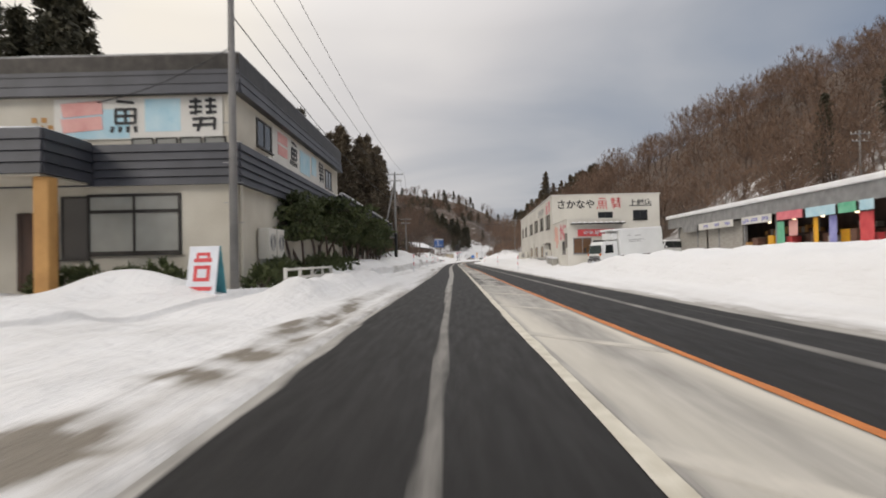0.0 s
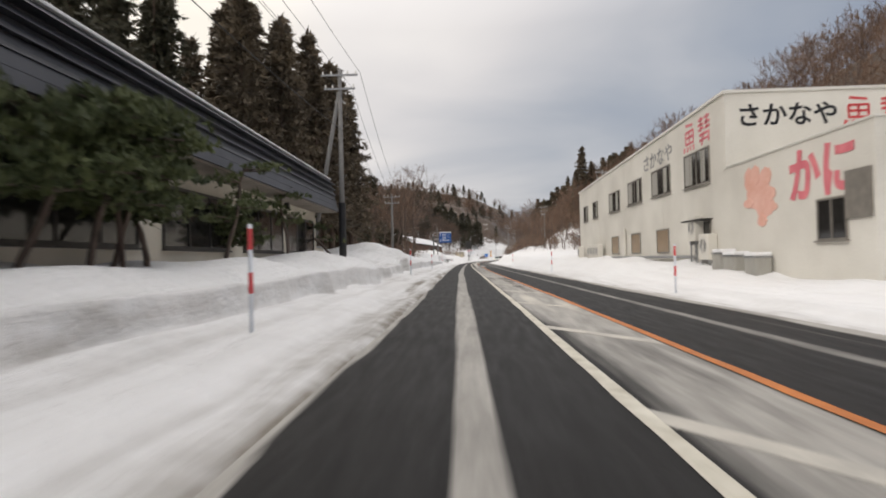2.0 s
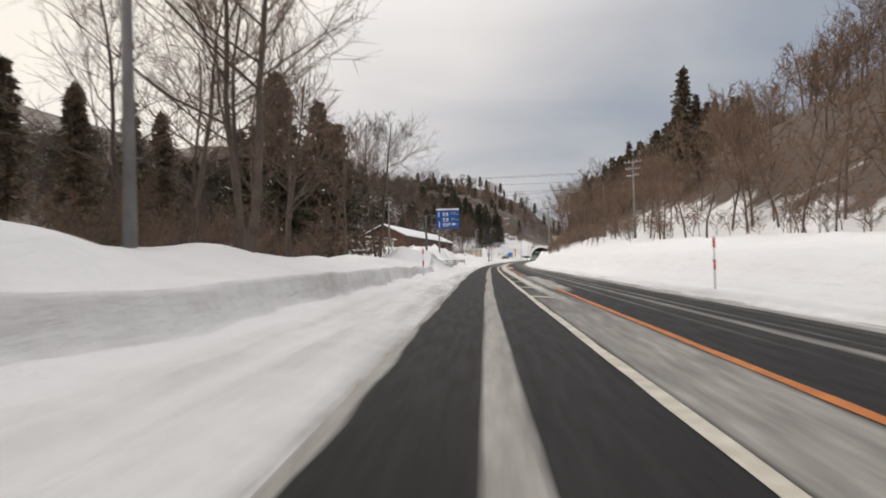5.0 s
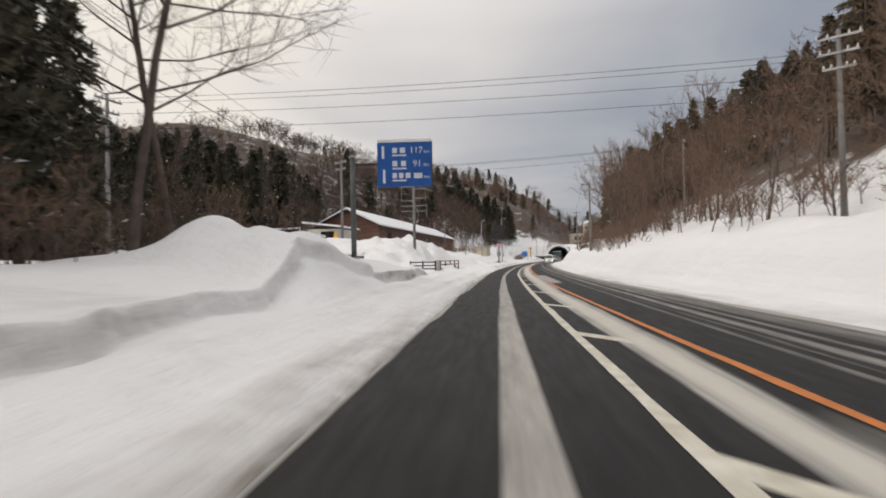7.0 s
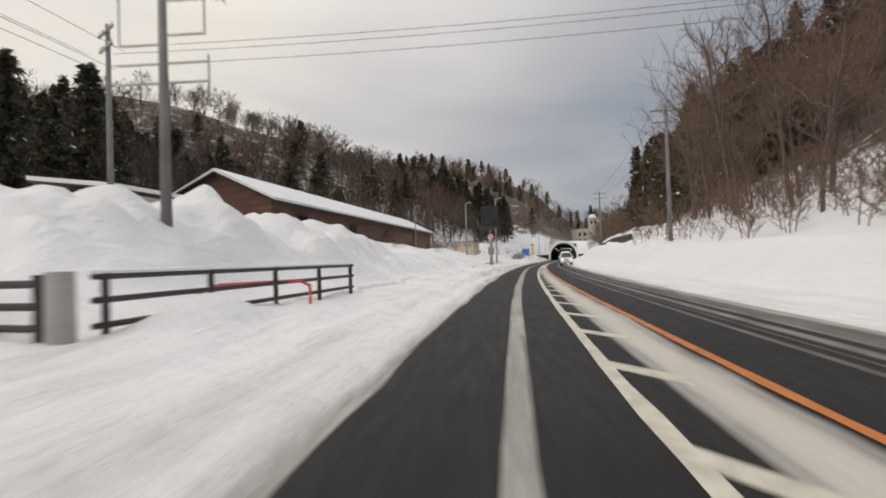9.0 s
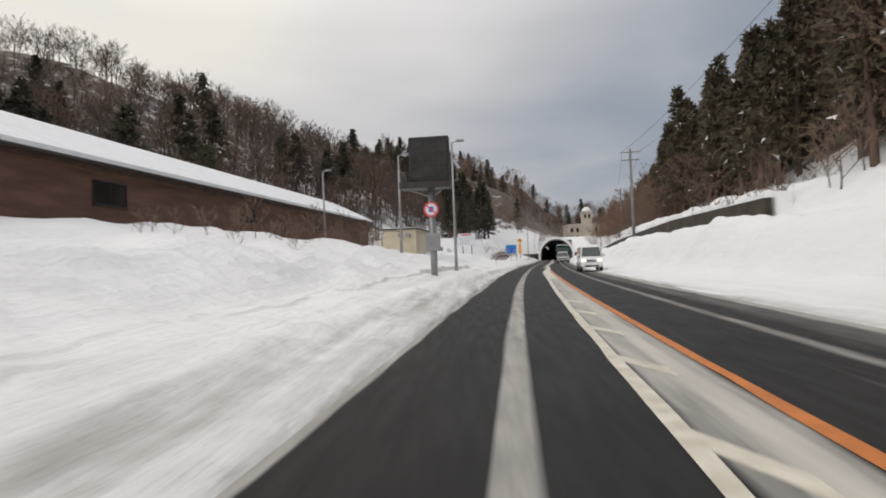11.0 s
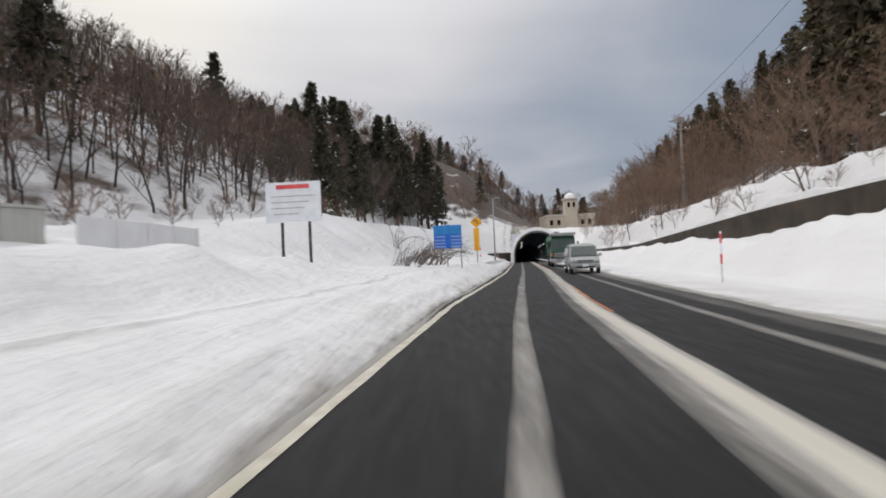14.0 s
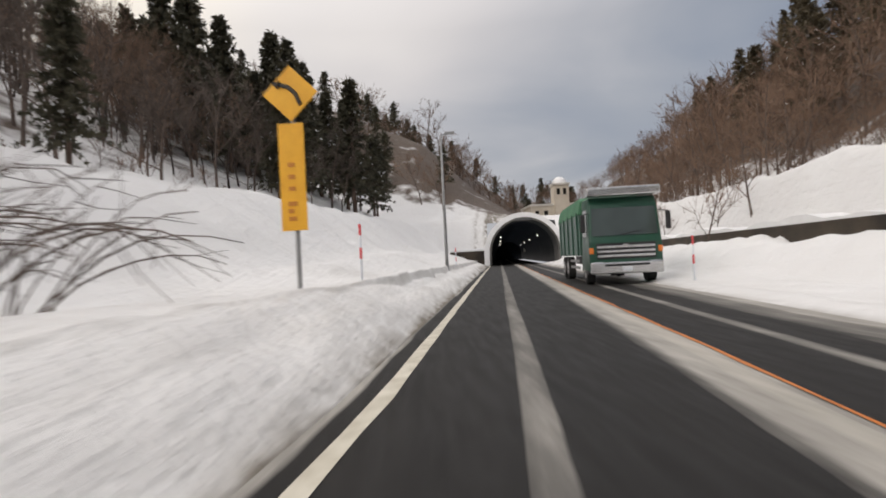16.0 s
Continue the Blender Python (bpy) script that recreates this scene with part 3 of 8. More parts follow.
def strip(name, mat, u0, u1, d_left, d_right, z, step=1.0, rag=0.0, seed=0):
    """A thin raised ribbon along the road between two offsets."""
    u = np.arange(u0, u1 + step * 0.5, step)
    r = np.random.RandomState(seed)
    a = d_left(u) + r.normal(0, 1, len(u)) * rag
    b = d_right(u) + r.normal(0, 1, len(u)) * rag
    vs = []
    for dd, zz in ((a, z), (b, z)):
        x, y, _ = rd(u, dd)
        vs.append(np.stack([x, y, np.full(len(u), zz)], 1))
    n = len(u)
    v = np.concatenate(vs)
    f = [(k, n + k, n + k + 1, k + 1) for k in range(n - 1)]
    return mesh_ob(name, v, f, mat)


def build_road():
    us = np.concatenate([np.arange(-60, -10, 4.0), np.arange(-10, 330, 0.5), np.arange(330, 521, 3.0)])
    cols = np.linspace(0, 1, 96)
    l, r = edge_l(us) - 0.35, edge_r(us) + 0.35
    dd = l[:, None] + (r - l)[:, None] * cols[None]
    uu = np.repeat(us[:, None], len(cols), 1)
    x, y, _ = rd(uu, dd)
    nc = len(cols)
    verts = np.stack([x, y, np.zeros_like(x)], -1).reshape(-1, 3)
    i, j = np.meshgrid(np.arange(len(us) - 1), np.arange(nc - 1), indexing="ij")
    a = (i * nc + j).reshape(-1)
    ob = mesh_ob("road", verts, np.stack([a, a + 1, a + nc + 1, a + nc], 1), ASPHALT)
    w, o = line_w(uu), line_o(uu)
    s = np.zeros_like(dd)
    wob = fnoise(uu * 0.06, dd * 0, 2) * 0.012 + fnoise(uu * 0.7, dd * 2.5, 6) * 0.016
    rag = fnoise(uu * 0.22, dd * 0.5, 7) * 0.035 + fnoise(uu * 0.9, dd * 1.2, 12) * 0.03
    strip_c = np.exp(-(np.abs(dd - slush_c(uu) - wob) / slush_w(uu)) ** 6)
    s = np.maximum(s, strip_c * table(uu, (0, 15, 40, 90, 140, 200, 300, 400), (.42, .5, .72, .74, .72, .64, .46, .43)))
    # the painted island between the lanes lies under slush
    isl = smooth(w - 0.02, w + 0.15, dd) * (1 - smooth(o - 0.12, o + 0.02, dd))
    isl_a = table(uu, (0, 60, 85, 105, 125, 170, 208, 218, 250, 262, 400), (.83, .74, .66, .55, .2, .2, .3, .84, .95, .35, .35))
    isl_a = isl_a + np.maximum(smooth(110, 80, uu), smooth(212, 222, uu) * (1 - smooth(245, 252, uu))) * (0.16 * fnoise(uu * 0.35, dd * 1.6, 41) + 0.1 * fnoise(uu * 0.12, dd * 2.6, 42) - 0.04) + (0.24 + 0.22 * fnoise(uu * 0.16, dd * 2.4, 43)) * smooth(34, 14, uu)
    # lengthwise streaks of dirty slush, with wet asphalt showing through
    isl_a = isl_a - smooth(16, 34, uu) * smooth(80, 62, uu) * (0.1 + 0.24 * np.clip(0.3 + fnoise(uu * 0.05, dd * 6.5, 44), 0, 1) + 0.1 * fnoise(uu * 0.6, dd * 4.0, 45))
    s = np.maximum(s, isl * isl_a)
    mid = w + (o - w) * table(uu, (112, 120, 132, 142), (.62, .5, .5, .62))
    s = np.maximum(s, 0.45 * smooth(-0.1, 0.15, dd - mid) * smooth(0.1, -0.1, dd - o) * smooth(114, 120, uu) * smooth(143, 135, uu))
    s = np.maximum(s, np.exp(-(np.abs(dd - mid - rag) / (table(uu, (100, 118, 133, 143, 178, 205, 215), (.25, .2, .22, .34, .36, .32, .25)) + rag * 0.8)) ** 4) * table(uu, (100, 118, 200, 225, 400), (0, .98, .98, .9, .5)))
    beside = np.exp(-(np.abs(dd - o - rag + table(uu, (0, 252, 262, 400), (.4, .4, .08, .08))) / table(uu, (0, 252, 262, 400), (.32, .32, .2, .2))) ** 6) * table(uu, (0, 225, 240, 260, 278, 290, 400), (0, 0, 1.0, 1.08, .98, .88, .86))
    s = np.maximum(s, np.exp(-(np.abs(dd - o + 0.42) / 0.2) ** 6) * table(uu, (0, 258, 264, 285, 400), (0, 0, .44, .39, .39)))
    s = np.maximum(s, beside)
    s = np.maximum(s, np.exp(-(np.abs(dd - o - 0.1 - 2 * rag) / (0.42 + 2 * rag)) ** 4) * table(uu, (112, 118, 131, 135, 158, 163, 171, 176), (0, .62, .62, 0, 0, .8, .8, 0)))
    oc = table(uu, (0, 100, 200, 240, 400), (4.3, 4.2, 3.6, 3.3, 3.5))
    s = np.maximum(s, np.exp(-(np.abs(dd - oc) / 0.2) ** 2) * 0.5)
    s = np.maximum(s, np.exp(-(np.abs(dd - oc - 0.75) / 0.1) ** 2) * 0.36)
    for off_, w_, a_ in ((-0.55, 0.12, .45), (-0.28, 0.08, .42), (0.38, 0.14, .47), (1.05, 0.1, .45)):
        s = np.maximum(s, np.exp(-(np.abs(dd - oc - off_) / w_) ** 2) * a_ * smooth(60, 120, uu) * (1 - smooth(205, 235, uu)))
    s = np.maximum(s, 0.7 * smooth(0.12, 0.0, dd - edge_l(uu) - np.clip(2.2 * rag, -0.05, 0.2)))
    s = np.maximum(s, 0.8 * smooth(0.45, 0.0, edge_r(uu) - dd - 2 * rag))
    s = np.maximum(s, (0.38 + 0.1 * fnoise(uu * 0.05, dd * 2.5, 31)) * smooth(1.6, 0.5, edge_r(uu) - dd) * smooth(90, 130, uu))
    at_ = ob.data.attributes.new("slush", "FLOAT", "POINT")
    at_.data.foreach_set("value", s.reshape(-1).astype(np.float32))
    return tagged(ob, "damp dark two-lane asphalt road with slush strips", "road", kind="structure")


build_ground()
build_road()
tagged(strip("lane_line", WHITE_PAINT, -30, 258, lambda u: line_w(u) - 0.07, lambda u: line_w(u) + 0.07, 0.006, rag=0.008), "worn white lane line", "road marking", kind="structure")
for u0, u1 in ((-30, 118), (133.5, 163.5), (171, 256), (277, 287), (304, 375)):
    tagged(strip("centre_line", ORANGE_PAINT, u0, u1, lambda u: line_o(u) - np.where(u > 260, -0.09, 0.062), lambda u: line_o(u) + np.where(u > 260, 0.15, 0.062), 0.007, rag=0.008), "orange centre line", "road marking", kind="structure")
tagged(strip("edge_line", WHITE_PAINT, 258, 375, lambda u: edge_l(u) + table(u, (258, 270, 282, 292), (.02, .07, .14, .25)), lambda u: edge_l(u) + table(u, (258, 270, 282, 292), (.06, .2, .29, .4)), 0.006, rag=0.01), "worn white edge line", "road marking", kind="structure")


# ------------------------------------------------------------------ trees


def seg_mesh(segs, sides):
    """Tapered prisms for many branch pieces at once: rows of x0 y0 z0 x1 y1 z1 r0 r1."""
    s = np.asarray(segs, float)
    p0, p1, r0, r1 = s[:, 0:3], s[:, 3:6], s[:, 6], s[:, 7]
    d = p1 - p0
    d /= np.linalg.norm(d, axis=1, keepdims=True) + 1e-9
    ref = np.where(np.abs(d[:, 2:3]) > 0.9, [[1.0, 0, 0]], [[0, 0, 1.0]])
    a = np.cross(d, ref); a /= np.linalg.norm(a, axis=1, keepdims=True) + 1e-9
    b = np.cross(d, a)
    ang = np.arange(sides) * 2 * np.pi / sides
    ring = a[:, None] * np.cos(ang)[None, :, None] + b[:, None] * np.sin(ang)[None, :, None]
    v = np.concatenate([p0[:, None] + ring * r0[:, None, None], p1[:, None] + ring * r1[:, None, None]], 1)
    n = len(s)
    base = (np.arange(n) * 2 * sides)[:, None]
    k = np.arange(sides); k2 = (k + 1) % sides
    f = np.stack([base + k, base + k2, base + sides + k2, base + sides + k], -1)
    return v.reshape(-1, 3), f.reshape(-1, 4)


def bend(r, p, d, length, n, r0, r1, up, wob, out):
    """A wandering limb of n pieces; returns its joints."""
    joints = [p.copy()]
    for i in range(n):
        d = d + r.normal(0, wob, 3) + np.array([0, 0, up])
        d = d / np.linalg.norm(d)
        q = p + d * length / n
        out.append((*p, *q, r0 + (r1 - r0) * i / n, r0 + (r1 - r0) * (i + 1) / n))
        p = q
        joints.append(p.copy())
    return joints


def far_bare_tree(seed, h, limbs=9, twigs=6, fine=8, fat=0.027):
    """A leafless tree for a far wood: limbs, and twigs as slivers: (pieces, sliver triangles)."""
    r = np.random.RandomState(seed)
    wood, tri = [], []
    jt = bend(r, np.zeros(3), np.array([r.normal(0, .08), r.normal(0, .08), 1.0]), h * 0.9, 4, h * 0.014, h * 0.003, 0.05, 0.09, wood)

    def sliver(p, q, w):
        s = np.cross(q - p, r.normal(0, 1, 3)); s /= np.linalg.norm(s) + 1e-9
        tri.append(np.stack([p - s * w, p + s * w, q]))

    for i in range(limbs):
        k = 0.2 + 0.76 * (i + r.uniform(0, .8)) / limbs
        j = k * 4
        a = int(min(j, 3)); p = jt[a] + (jt[a + 1] - jt[a]) * (j - a)
        th = i * 2.4 + r.uniform(-.5, .5)
        ln = h * 0.46 * (1.08 - k) * r.uniform(.75, 1.25) + h * 0.1
        d = np.array([math.cos(th), math.sin(th), r.uniform(.5, 1.2)]); d /= np.linalg.norm(d)
        lj = bend(r, p, d, ln, 2, h * 0.006 * (1.15 - k), 0.015, 0.12, 0.12, wood)
        for t in range(twigs):
            q = r.uniform(.2, 1.0) * 2
            b = int(min(q, 1)); p2 = lj[b] + (lj[b + 1] - lj[b]) * (q - b)
            d2 = r.normal(0, .7, 3) + d * 0.8 + np.array([0, 0, .6]); d2 /= np.linalg.norm(d2)
            l2 = ln * r.uniform(.35, .6)
            e2 = p2 + d2 * l2
            sliver(p2, e2, fat * 1.3)
            for _ in range(fine):
                p3 = p2 + (e2 - p2) * r.uniform(.1, 1)
                d3 = d2 + r.normal(0, .65, 3) + np.array([0, 0, .3]); d3 /= np.linalg.norm(d3)
                sliver(p3, p3 + d3 * l2 * r.uniform(.35, .85), fat)
    return wood, np.concatenate(tri)


def bare_tree(seed, h, limbs=10, twigs=5, fine=3, r_fine=0.012, spread=0.45, start=0.3, rise=(.45, 1.1), stout=0.0062):
    """A leafless broadleaf tree: (trunk and limb pieces, twig pieces)."""
    r = np.random.RandomState(seed)
    wood, tw = [], []
    jt = bend(r, np.zeros(3), np.array([r.normal(0, .06), r.normal(0, .06), 1.0]), h * 0.92, 7, h * 0.0105, h * 0.003, 0.05, 0.07, wood)
    for i in range(limbs):
        k = start + (0.97 - start) * (i + r.uniform(0, .8)) / limbs
        j = k * 7
        a = int(min(j, 6)); p = jt[a] + (jt[a + 1] - jt[a]) * (j - a)
        th = i * 2.4 + r.uniform(-.5, .5)
        ln = h * spread * (1.08 - k) * r.uniform(.75, 1.25) + h * 0.07
        d = np.array([math.cos(th), math.sin(th), r.uniform(*rise)]); d /= np.linalg.norm(d)
        lj = bend(r, p, d, ln, 3, h * stout * (1.15 - k), r_fine * 1.1, 0.12, 0.12, wood)
        for t in range(twigs):
            q = r.uniform(.25, 1.0) * 3
            b = int(min(q, 2)); p2 = lj[b] + (lj[b + 1] - lj[b]) * (q - b)
            d2 = r.normal(0, .8, 3) + d * 0.8 + np.array([0, 0, .6]); d2 /= np.linalg.norm(d2)
            l2 = ln * r.uniform(.3, .55)
            tj = bend(r, p2, d2, l2, 2, r_fine * 1.3, r_fine * 0.8, 0.1, 0.15, tw)
            for _ in range(fine):
                p3 = tj[0] + (tj[2] - tj[0]) * r.uniform(.2, 1)
                d3 = d2 + r.normal(0, .6, 3) + np.array([0, 0, .3]); d3 /= np.linalg.norm(d3)
                q3 = p3 + d3 * l2 * r.uniform(.35, .7)
                tw.append((*p3, *q3, r_fine * 0.9, r_fine * 0.35))
    return wood, tw


def spray(r, c, out_dir, size, n):
    """A tuft of n needle sprays round c: thin triangles, in a (3n, 3) array."""
    d = r.normal(0, .55, (n, 3)) + out_dir
    d /= np.linalg.norm(d, axis=1, keepdims=True)
    s = r.normal(0, 1, (n, 3)); s -= d * np.sum(s * d, 1, keepdims=True); s /= np.linalg.norm(s, axis=1, keepdims=True)
    ln = size * r.uniform(.6, 1.25, (n, 1)); w = size * r.uniform(.16, .3, (n, 1))
    b = c + r.normal(0, size * .18, (n, 3))
    return np.stack([b - s * w, b + s * w, b + d * ln], 1).reshape(-1, 3)


def cedar(seed, h, boughs=60, tufts=3, per=5, base=0.25, width=0.17, size=0.6, droop=0.12):
    """A conifer: (trunk pieces, needle triangles). Boughs crowd into uneven clumps, so that the outline breaks and the sky shows through."""
    r = np.random.RandomState(seed)
    wood, tri = [], []
    bend(r, np.zeros(3), np.array([0, 0, 1.0]), h, 5, h * 0.015 + 0.05, 0.03, 0.05, 0.015, wood)
    p1, p2, p3 = r.uniform(0, 6.28, 3)
    for i in range(boughs):
        k = base + (1 - base) * ((i + r.uniform(0, 1)) / boughs)
        th = i * 2.399 + r.uniform(-.4, .4)
        clump = 0.86 + 0.2 * math.sin(k * 21 + p1 + 1.5 * math.sin(th + p2)) + 0.16 * math.sin(th * 2 + p3 + k * 9)
        ln = h * width * (1.0 - k) ** 0.75 * r.uniform(.75, 1.2) * clump + 0.2
        if r.rand() < 0.05 + 0.22 * (clump < 0.55):
            continue
        p = np.array([0, 0, h * k])
        d = np.array([math.cos(th), math.sin(th), r.uniform(-.3, .15)])
        wood.append((*p, *(p + d * ln * .8), 0.03, 0.012))
        for t in range(tufts):
            f = (t + r.uniform(.4, 1.1)) / tufts
            c = p + d * ln * f + np.array([0, 0, -droop * ln * f * f])
            tri.append(spray(r, c, d * .8 + np.array([0, 0, -.15 + .35 * r.rand()]), size * (1.1 - .4 * f), per))
    tri.append(spray(r, np.array([0, 0, h * .98]), np.array([0, 0, 1.2]), size * .8, 5))
    return wood, np.concatenate(tri)


def tri_mesh(t):
    return t, np.arange(len(t)).reshape(-1, 3)


def raw_mesh(name, groups, mats):
    """One mesh out of (verts, faces, material index) groups."""
    vs, fs, mi, n = [], [], [], 0
    for v, f, k in groups:
        vs.append(v)
        fs.append((f + n, k))
        n += len(v)
    v = np.concatenate(vs)
    me = bpy.data.meshes.new(name)
    me.vertices.add(len(v))
    me.vertices.foreach_set("co", v.astype(np.float32).reshape(-1))
    loops = np.concatenate([f.reshape(-1) for f, _ in fs]).astype(np.int32)
    sizes = np.concatenate([np.full(len(f), f.shape[1]) for f, _ in fs]).astype(np.int32)
    starts = np.concatenate([[0], np.cumsum(sizes)[:-1]]).astype(np.int32)
    me.loops.add(len(loops))
    me.loops.foreach_set("vertex_index", loops)
    me.polygons.add(len(sizes))
    me.polygons.foreach_set("loop_start", starts)
    me.polygons.foreach_set("material_index", np.concatenate([np.full(len(f), k) for f, k in fs]).astype(np.int32))
    for m_ in mats:
        me.materials.append(m_)
    me.update(calc_edges=True)
    return me


def dusted(tri, share):
    """Needle triangles split into green ones and those under snow."""
    t = tri.reshape(-1, 3, 3)
    snowy = np.random.RandomState(len(t)).rand(len(t)) < share
    return t[~snowy].reshape(-1, 3), t[snowy].reshape(-1, 3)


def tree_groups(kind, variant):
    if kind == "bare":
        wood, tw = variant
        return [(*seg_mesh(wood, 4), 0), (*seg_mesh(tw, 3), 1)]
    wood, tri = variant
    if kind == "far_conifer":
        a, b = dusted(tri, 0.008)
        return [(*seg_mesh(wood[:5], 4), 0), (*tri_mesh(a), 1), (*tri_mesh(b), 2)]
    if kind == "slim":
        return [(*seg_mesh(wood, 3), 0), (*tri_mesh(tri), 1)]
    return [(*seg_mesh(wood, 5), 0), (*tri_mesh(tri), 1)]


def woods(name, kind, variants, spots, mats, label):
    """Many trees of a far wood, joined into one mesh of kind stuff. Spots: u, d, scale."""
    prep = [tree_groups(kind, v) for v in variants]
    r = np.random.RandomState(len(spots))
    groups = []
    for i, (u, d, sc) in enumerate(spots):
        x, y, _ = rd(u, d)
        z = float(ground_z(u, d)) - 0.25
        a = r.uniform(0, 6.28)
        ca, sa = math.cos(a) * sc, math.sin(a) * sc
        rot = np.array([[ca, -sa, 0], [sa, ca, 0], [0, 0, sc * r.uniform(.9, 1.12)]])
        for v, f, k in prep[r.randint(len(prep))]:
            groups.append((v @ rot.T + np.array([float(x), float(y), z]), f, k))
    ob = new(name, raw_mesh(name, groups, mats))
    return tagged(ob, label, "trees", kind="stuff")


def spots(seed, n, u0, u1, d0, d1, s0, s1, keep=None, power=1.0):
    r = np.random.RandomState(seed)
    out = []
    while len(out) < n:
        u = r.uniform(u0, u1)
        lo, hi = (d0(u) if callable(d0) else d0), (d1(u) if callable(d1) else d1)
        d = lo + (hi - lo) * r.rand() ** power
        if keep is None or keep(u, d):
            out.append((u, d, r.uniform(s0, s1)))
    return out


FAR_BARE = [far_bare_tree(40 + i, 10.0) for i in range(6)]
FAR_PINE = [cedar(160 + i, 13.0, 46, 4, 7, 0.16 + 0.05 * i, 0.36, 0.95) for i in range(4)]
FAR_CEDAR = [cedar(60 + i, 14.0, 74, 4, 5, 0.14 + 0.05 * i, 0.24, 0.72) for i in range(5)]


def east_start(u):
    return table(u, (-30, 60, 95, 112, 130, 160, 380), (40, 38, 33, 21, 19, 17.5, 18)) + 2 * np.sin(u * 0.37) + 1.5 * np.sin(u * 0.9)


def west_start(u):
    return -table(u, (-30, 60, 90, 150, 180, 200, 255, 285, 310, 340, 400), (40, 38, 30, 26, 40, 46, 36, 21, 19, 17, 15))


woods("bare_woods_east", "slim", FAR_BARE, spots(1, 1120, -25, 385, east_start, 100, .6, 1.0, power=1.4), (BARK, TWIG), "leafless brown broadleaf woods on the snowy east slope")
woods("bare_woods_west", "slim", FAR_BARE, spots(2, 620, 150, 385, west_start, -105, .58, .98, power=1.4), (BARK, TWIG_GREY), "leafless brown broadleaf woods on the snowy west slope")
woods("trunk_woods_west", "slim", [far_bare_tree(360 + i, 10.0, 7, 4, 5, 0.03) for i in range(4)], spots(61, 300, 262, 352, -25, -64, .6, .92, power=1.2) + spots(62, 50, 285, 350, -20, -30, .5, .8), (DARK_BARK, TWIG), "close-standing leafless brown trunks on the snowy west slope")
woods("ledge_woods", "slim", FAR_BARE, spots(37, 22, 250, 294, 17.5, 26, .5, .9), (BARK, TWIG), "tall leafless woods above the retaining wall")
woods("hill_woods", "slim", FAR_BARE[:4], spots(35, 170, 195, 300, -50, -100, .5, .82) + spots(36, 270, 45, 150, lambda u: table(u, (45, 95, 150), (40, 36, 26)), 92, .55, .9), (BARK, TWIG), "dense leafless woods on the hillsides")
woods("far_bare_woods", "slim", FAR_BARE[:3], spots(3, 380, 392, 560, -110, 90, .7, 1.05, keep=lambda u, d: not (-2 < d < 34 and u < 480)), (BARK, TWIG), "leafless woods on the spur above the tunnel")
woods("far_conifers", "far_conifer", FAR_PINE, spots(4, 95, 395, 560, -110, 30, .4, .8, keep=lambda u, d: d < -6 or u > 480), (CEDAR_BARK, NEEDLES, CAP), "dark conifers on the spur above the tunnel")
woods("conifers_east", "far_conifer", FAR_CEDAR, spots(5, 5, 175, 225, lambda u: 24, 50, .5, .8) + spots(6, 170, 236, 312, lambda u: 20, 58, .65, 1.0) + spots(34, 75, 240, 306, lambda u: 18.5 + 1.5 * math.sin(u), 30, .82, 1.06) + spots(7, 130, 305, 388, lambda u: 26 + 1.5 * math.sin(u * .6), 70, .5, .85),
      (CEDAR_BARK, OLIVE_NEEDLES, CAP), "brown-olive conifers crowded on the east slope")
woods("conifers_west", "far_conifer", FAR_PINE, spots(38, 22, 205, 290, -52, -85, .4, .66) + spots(8, 100, 170, 262, lambda u: -36 - (8 if u > 210 else 0), -72, .45, .85) + spots(9, 20, 354, 374, lambda u: -20, -42, .55, .85) + spots(13, 12, 262, 305, lambda u: -30, -58, .55, .85) + spots(63, 26, 352, 384, lambda u: -16, -50, .6, .95),
      (CEDAR_BARK, NEEDLES, CAP), "dark green spreading conifers of the west slope")
woods("conifers_behind_shop", "far_conifer", FAR_CEDAR, spots(10, 62, -15, 48, -35, -60, 1.12, 1.55), (CEDAR_BARK, NEEDLES, CAP), "tall dark conifers behind the restaurant")

# the tall cedars beside the road: things of their own
CEDARS, GREEN_CEDARS = [], []
for i in range(4):
    v = cedar(80 + i, 20.0, 135, 5, 8, 0.15 + 0.04 * i, 0.225, 0.72)
    g = tree_groups("cedar", v)
    trunk_me = raw_mesh("trunk", [g[0]], (CEDAR_BARK,))
    crown_me = raw_mesh("crown", [(g[1][0], g[1][1], 0)], (BROWN_NEEDLES,))
    CEDARS.append((trunk_me, crown_me))
    GREEN_CEDARS.append((trunk_me, raw_mesh("crown", [(g[1][0], g[1][1], 0)], (NEEDLES,))))


def place_tree(name, meshes, u, d, sc, turn, label, group, sink=0.2):
    x, y, _ = rd(u, d)
    ob = thing(name, Matrix.Translation((float(x), float(y), float(ground_z(u, d)) - sink)) @ Matrix.Rotation(turn, 4, "Z") @ Matrix.Scale(sc, 4), label, "tree", group)
    for nm, me in zip(("trunk", "crown"), meshes):
        o = new(nm, me)
        o.parent = ob
    return ob


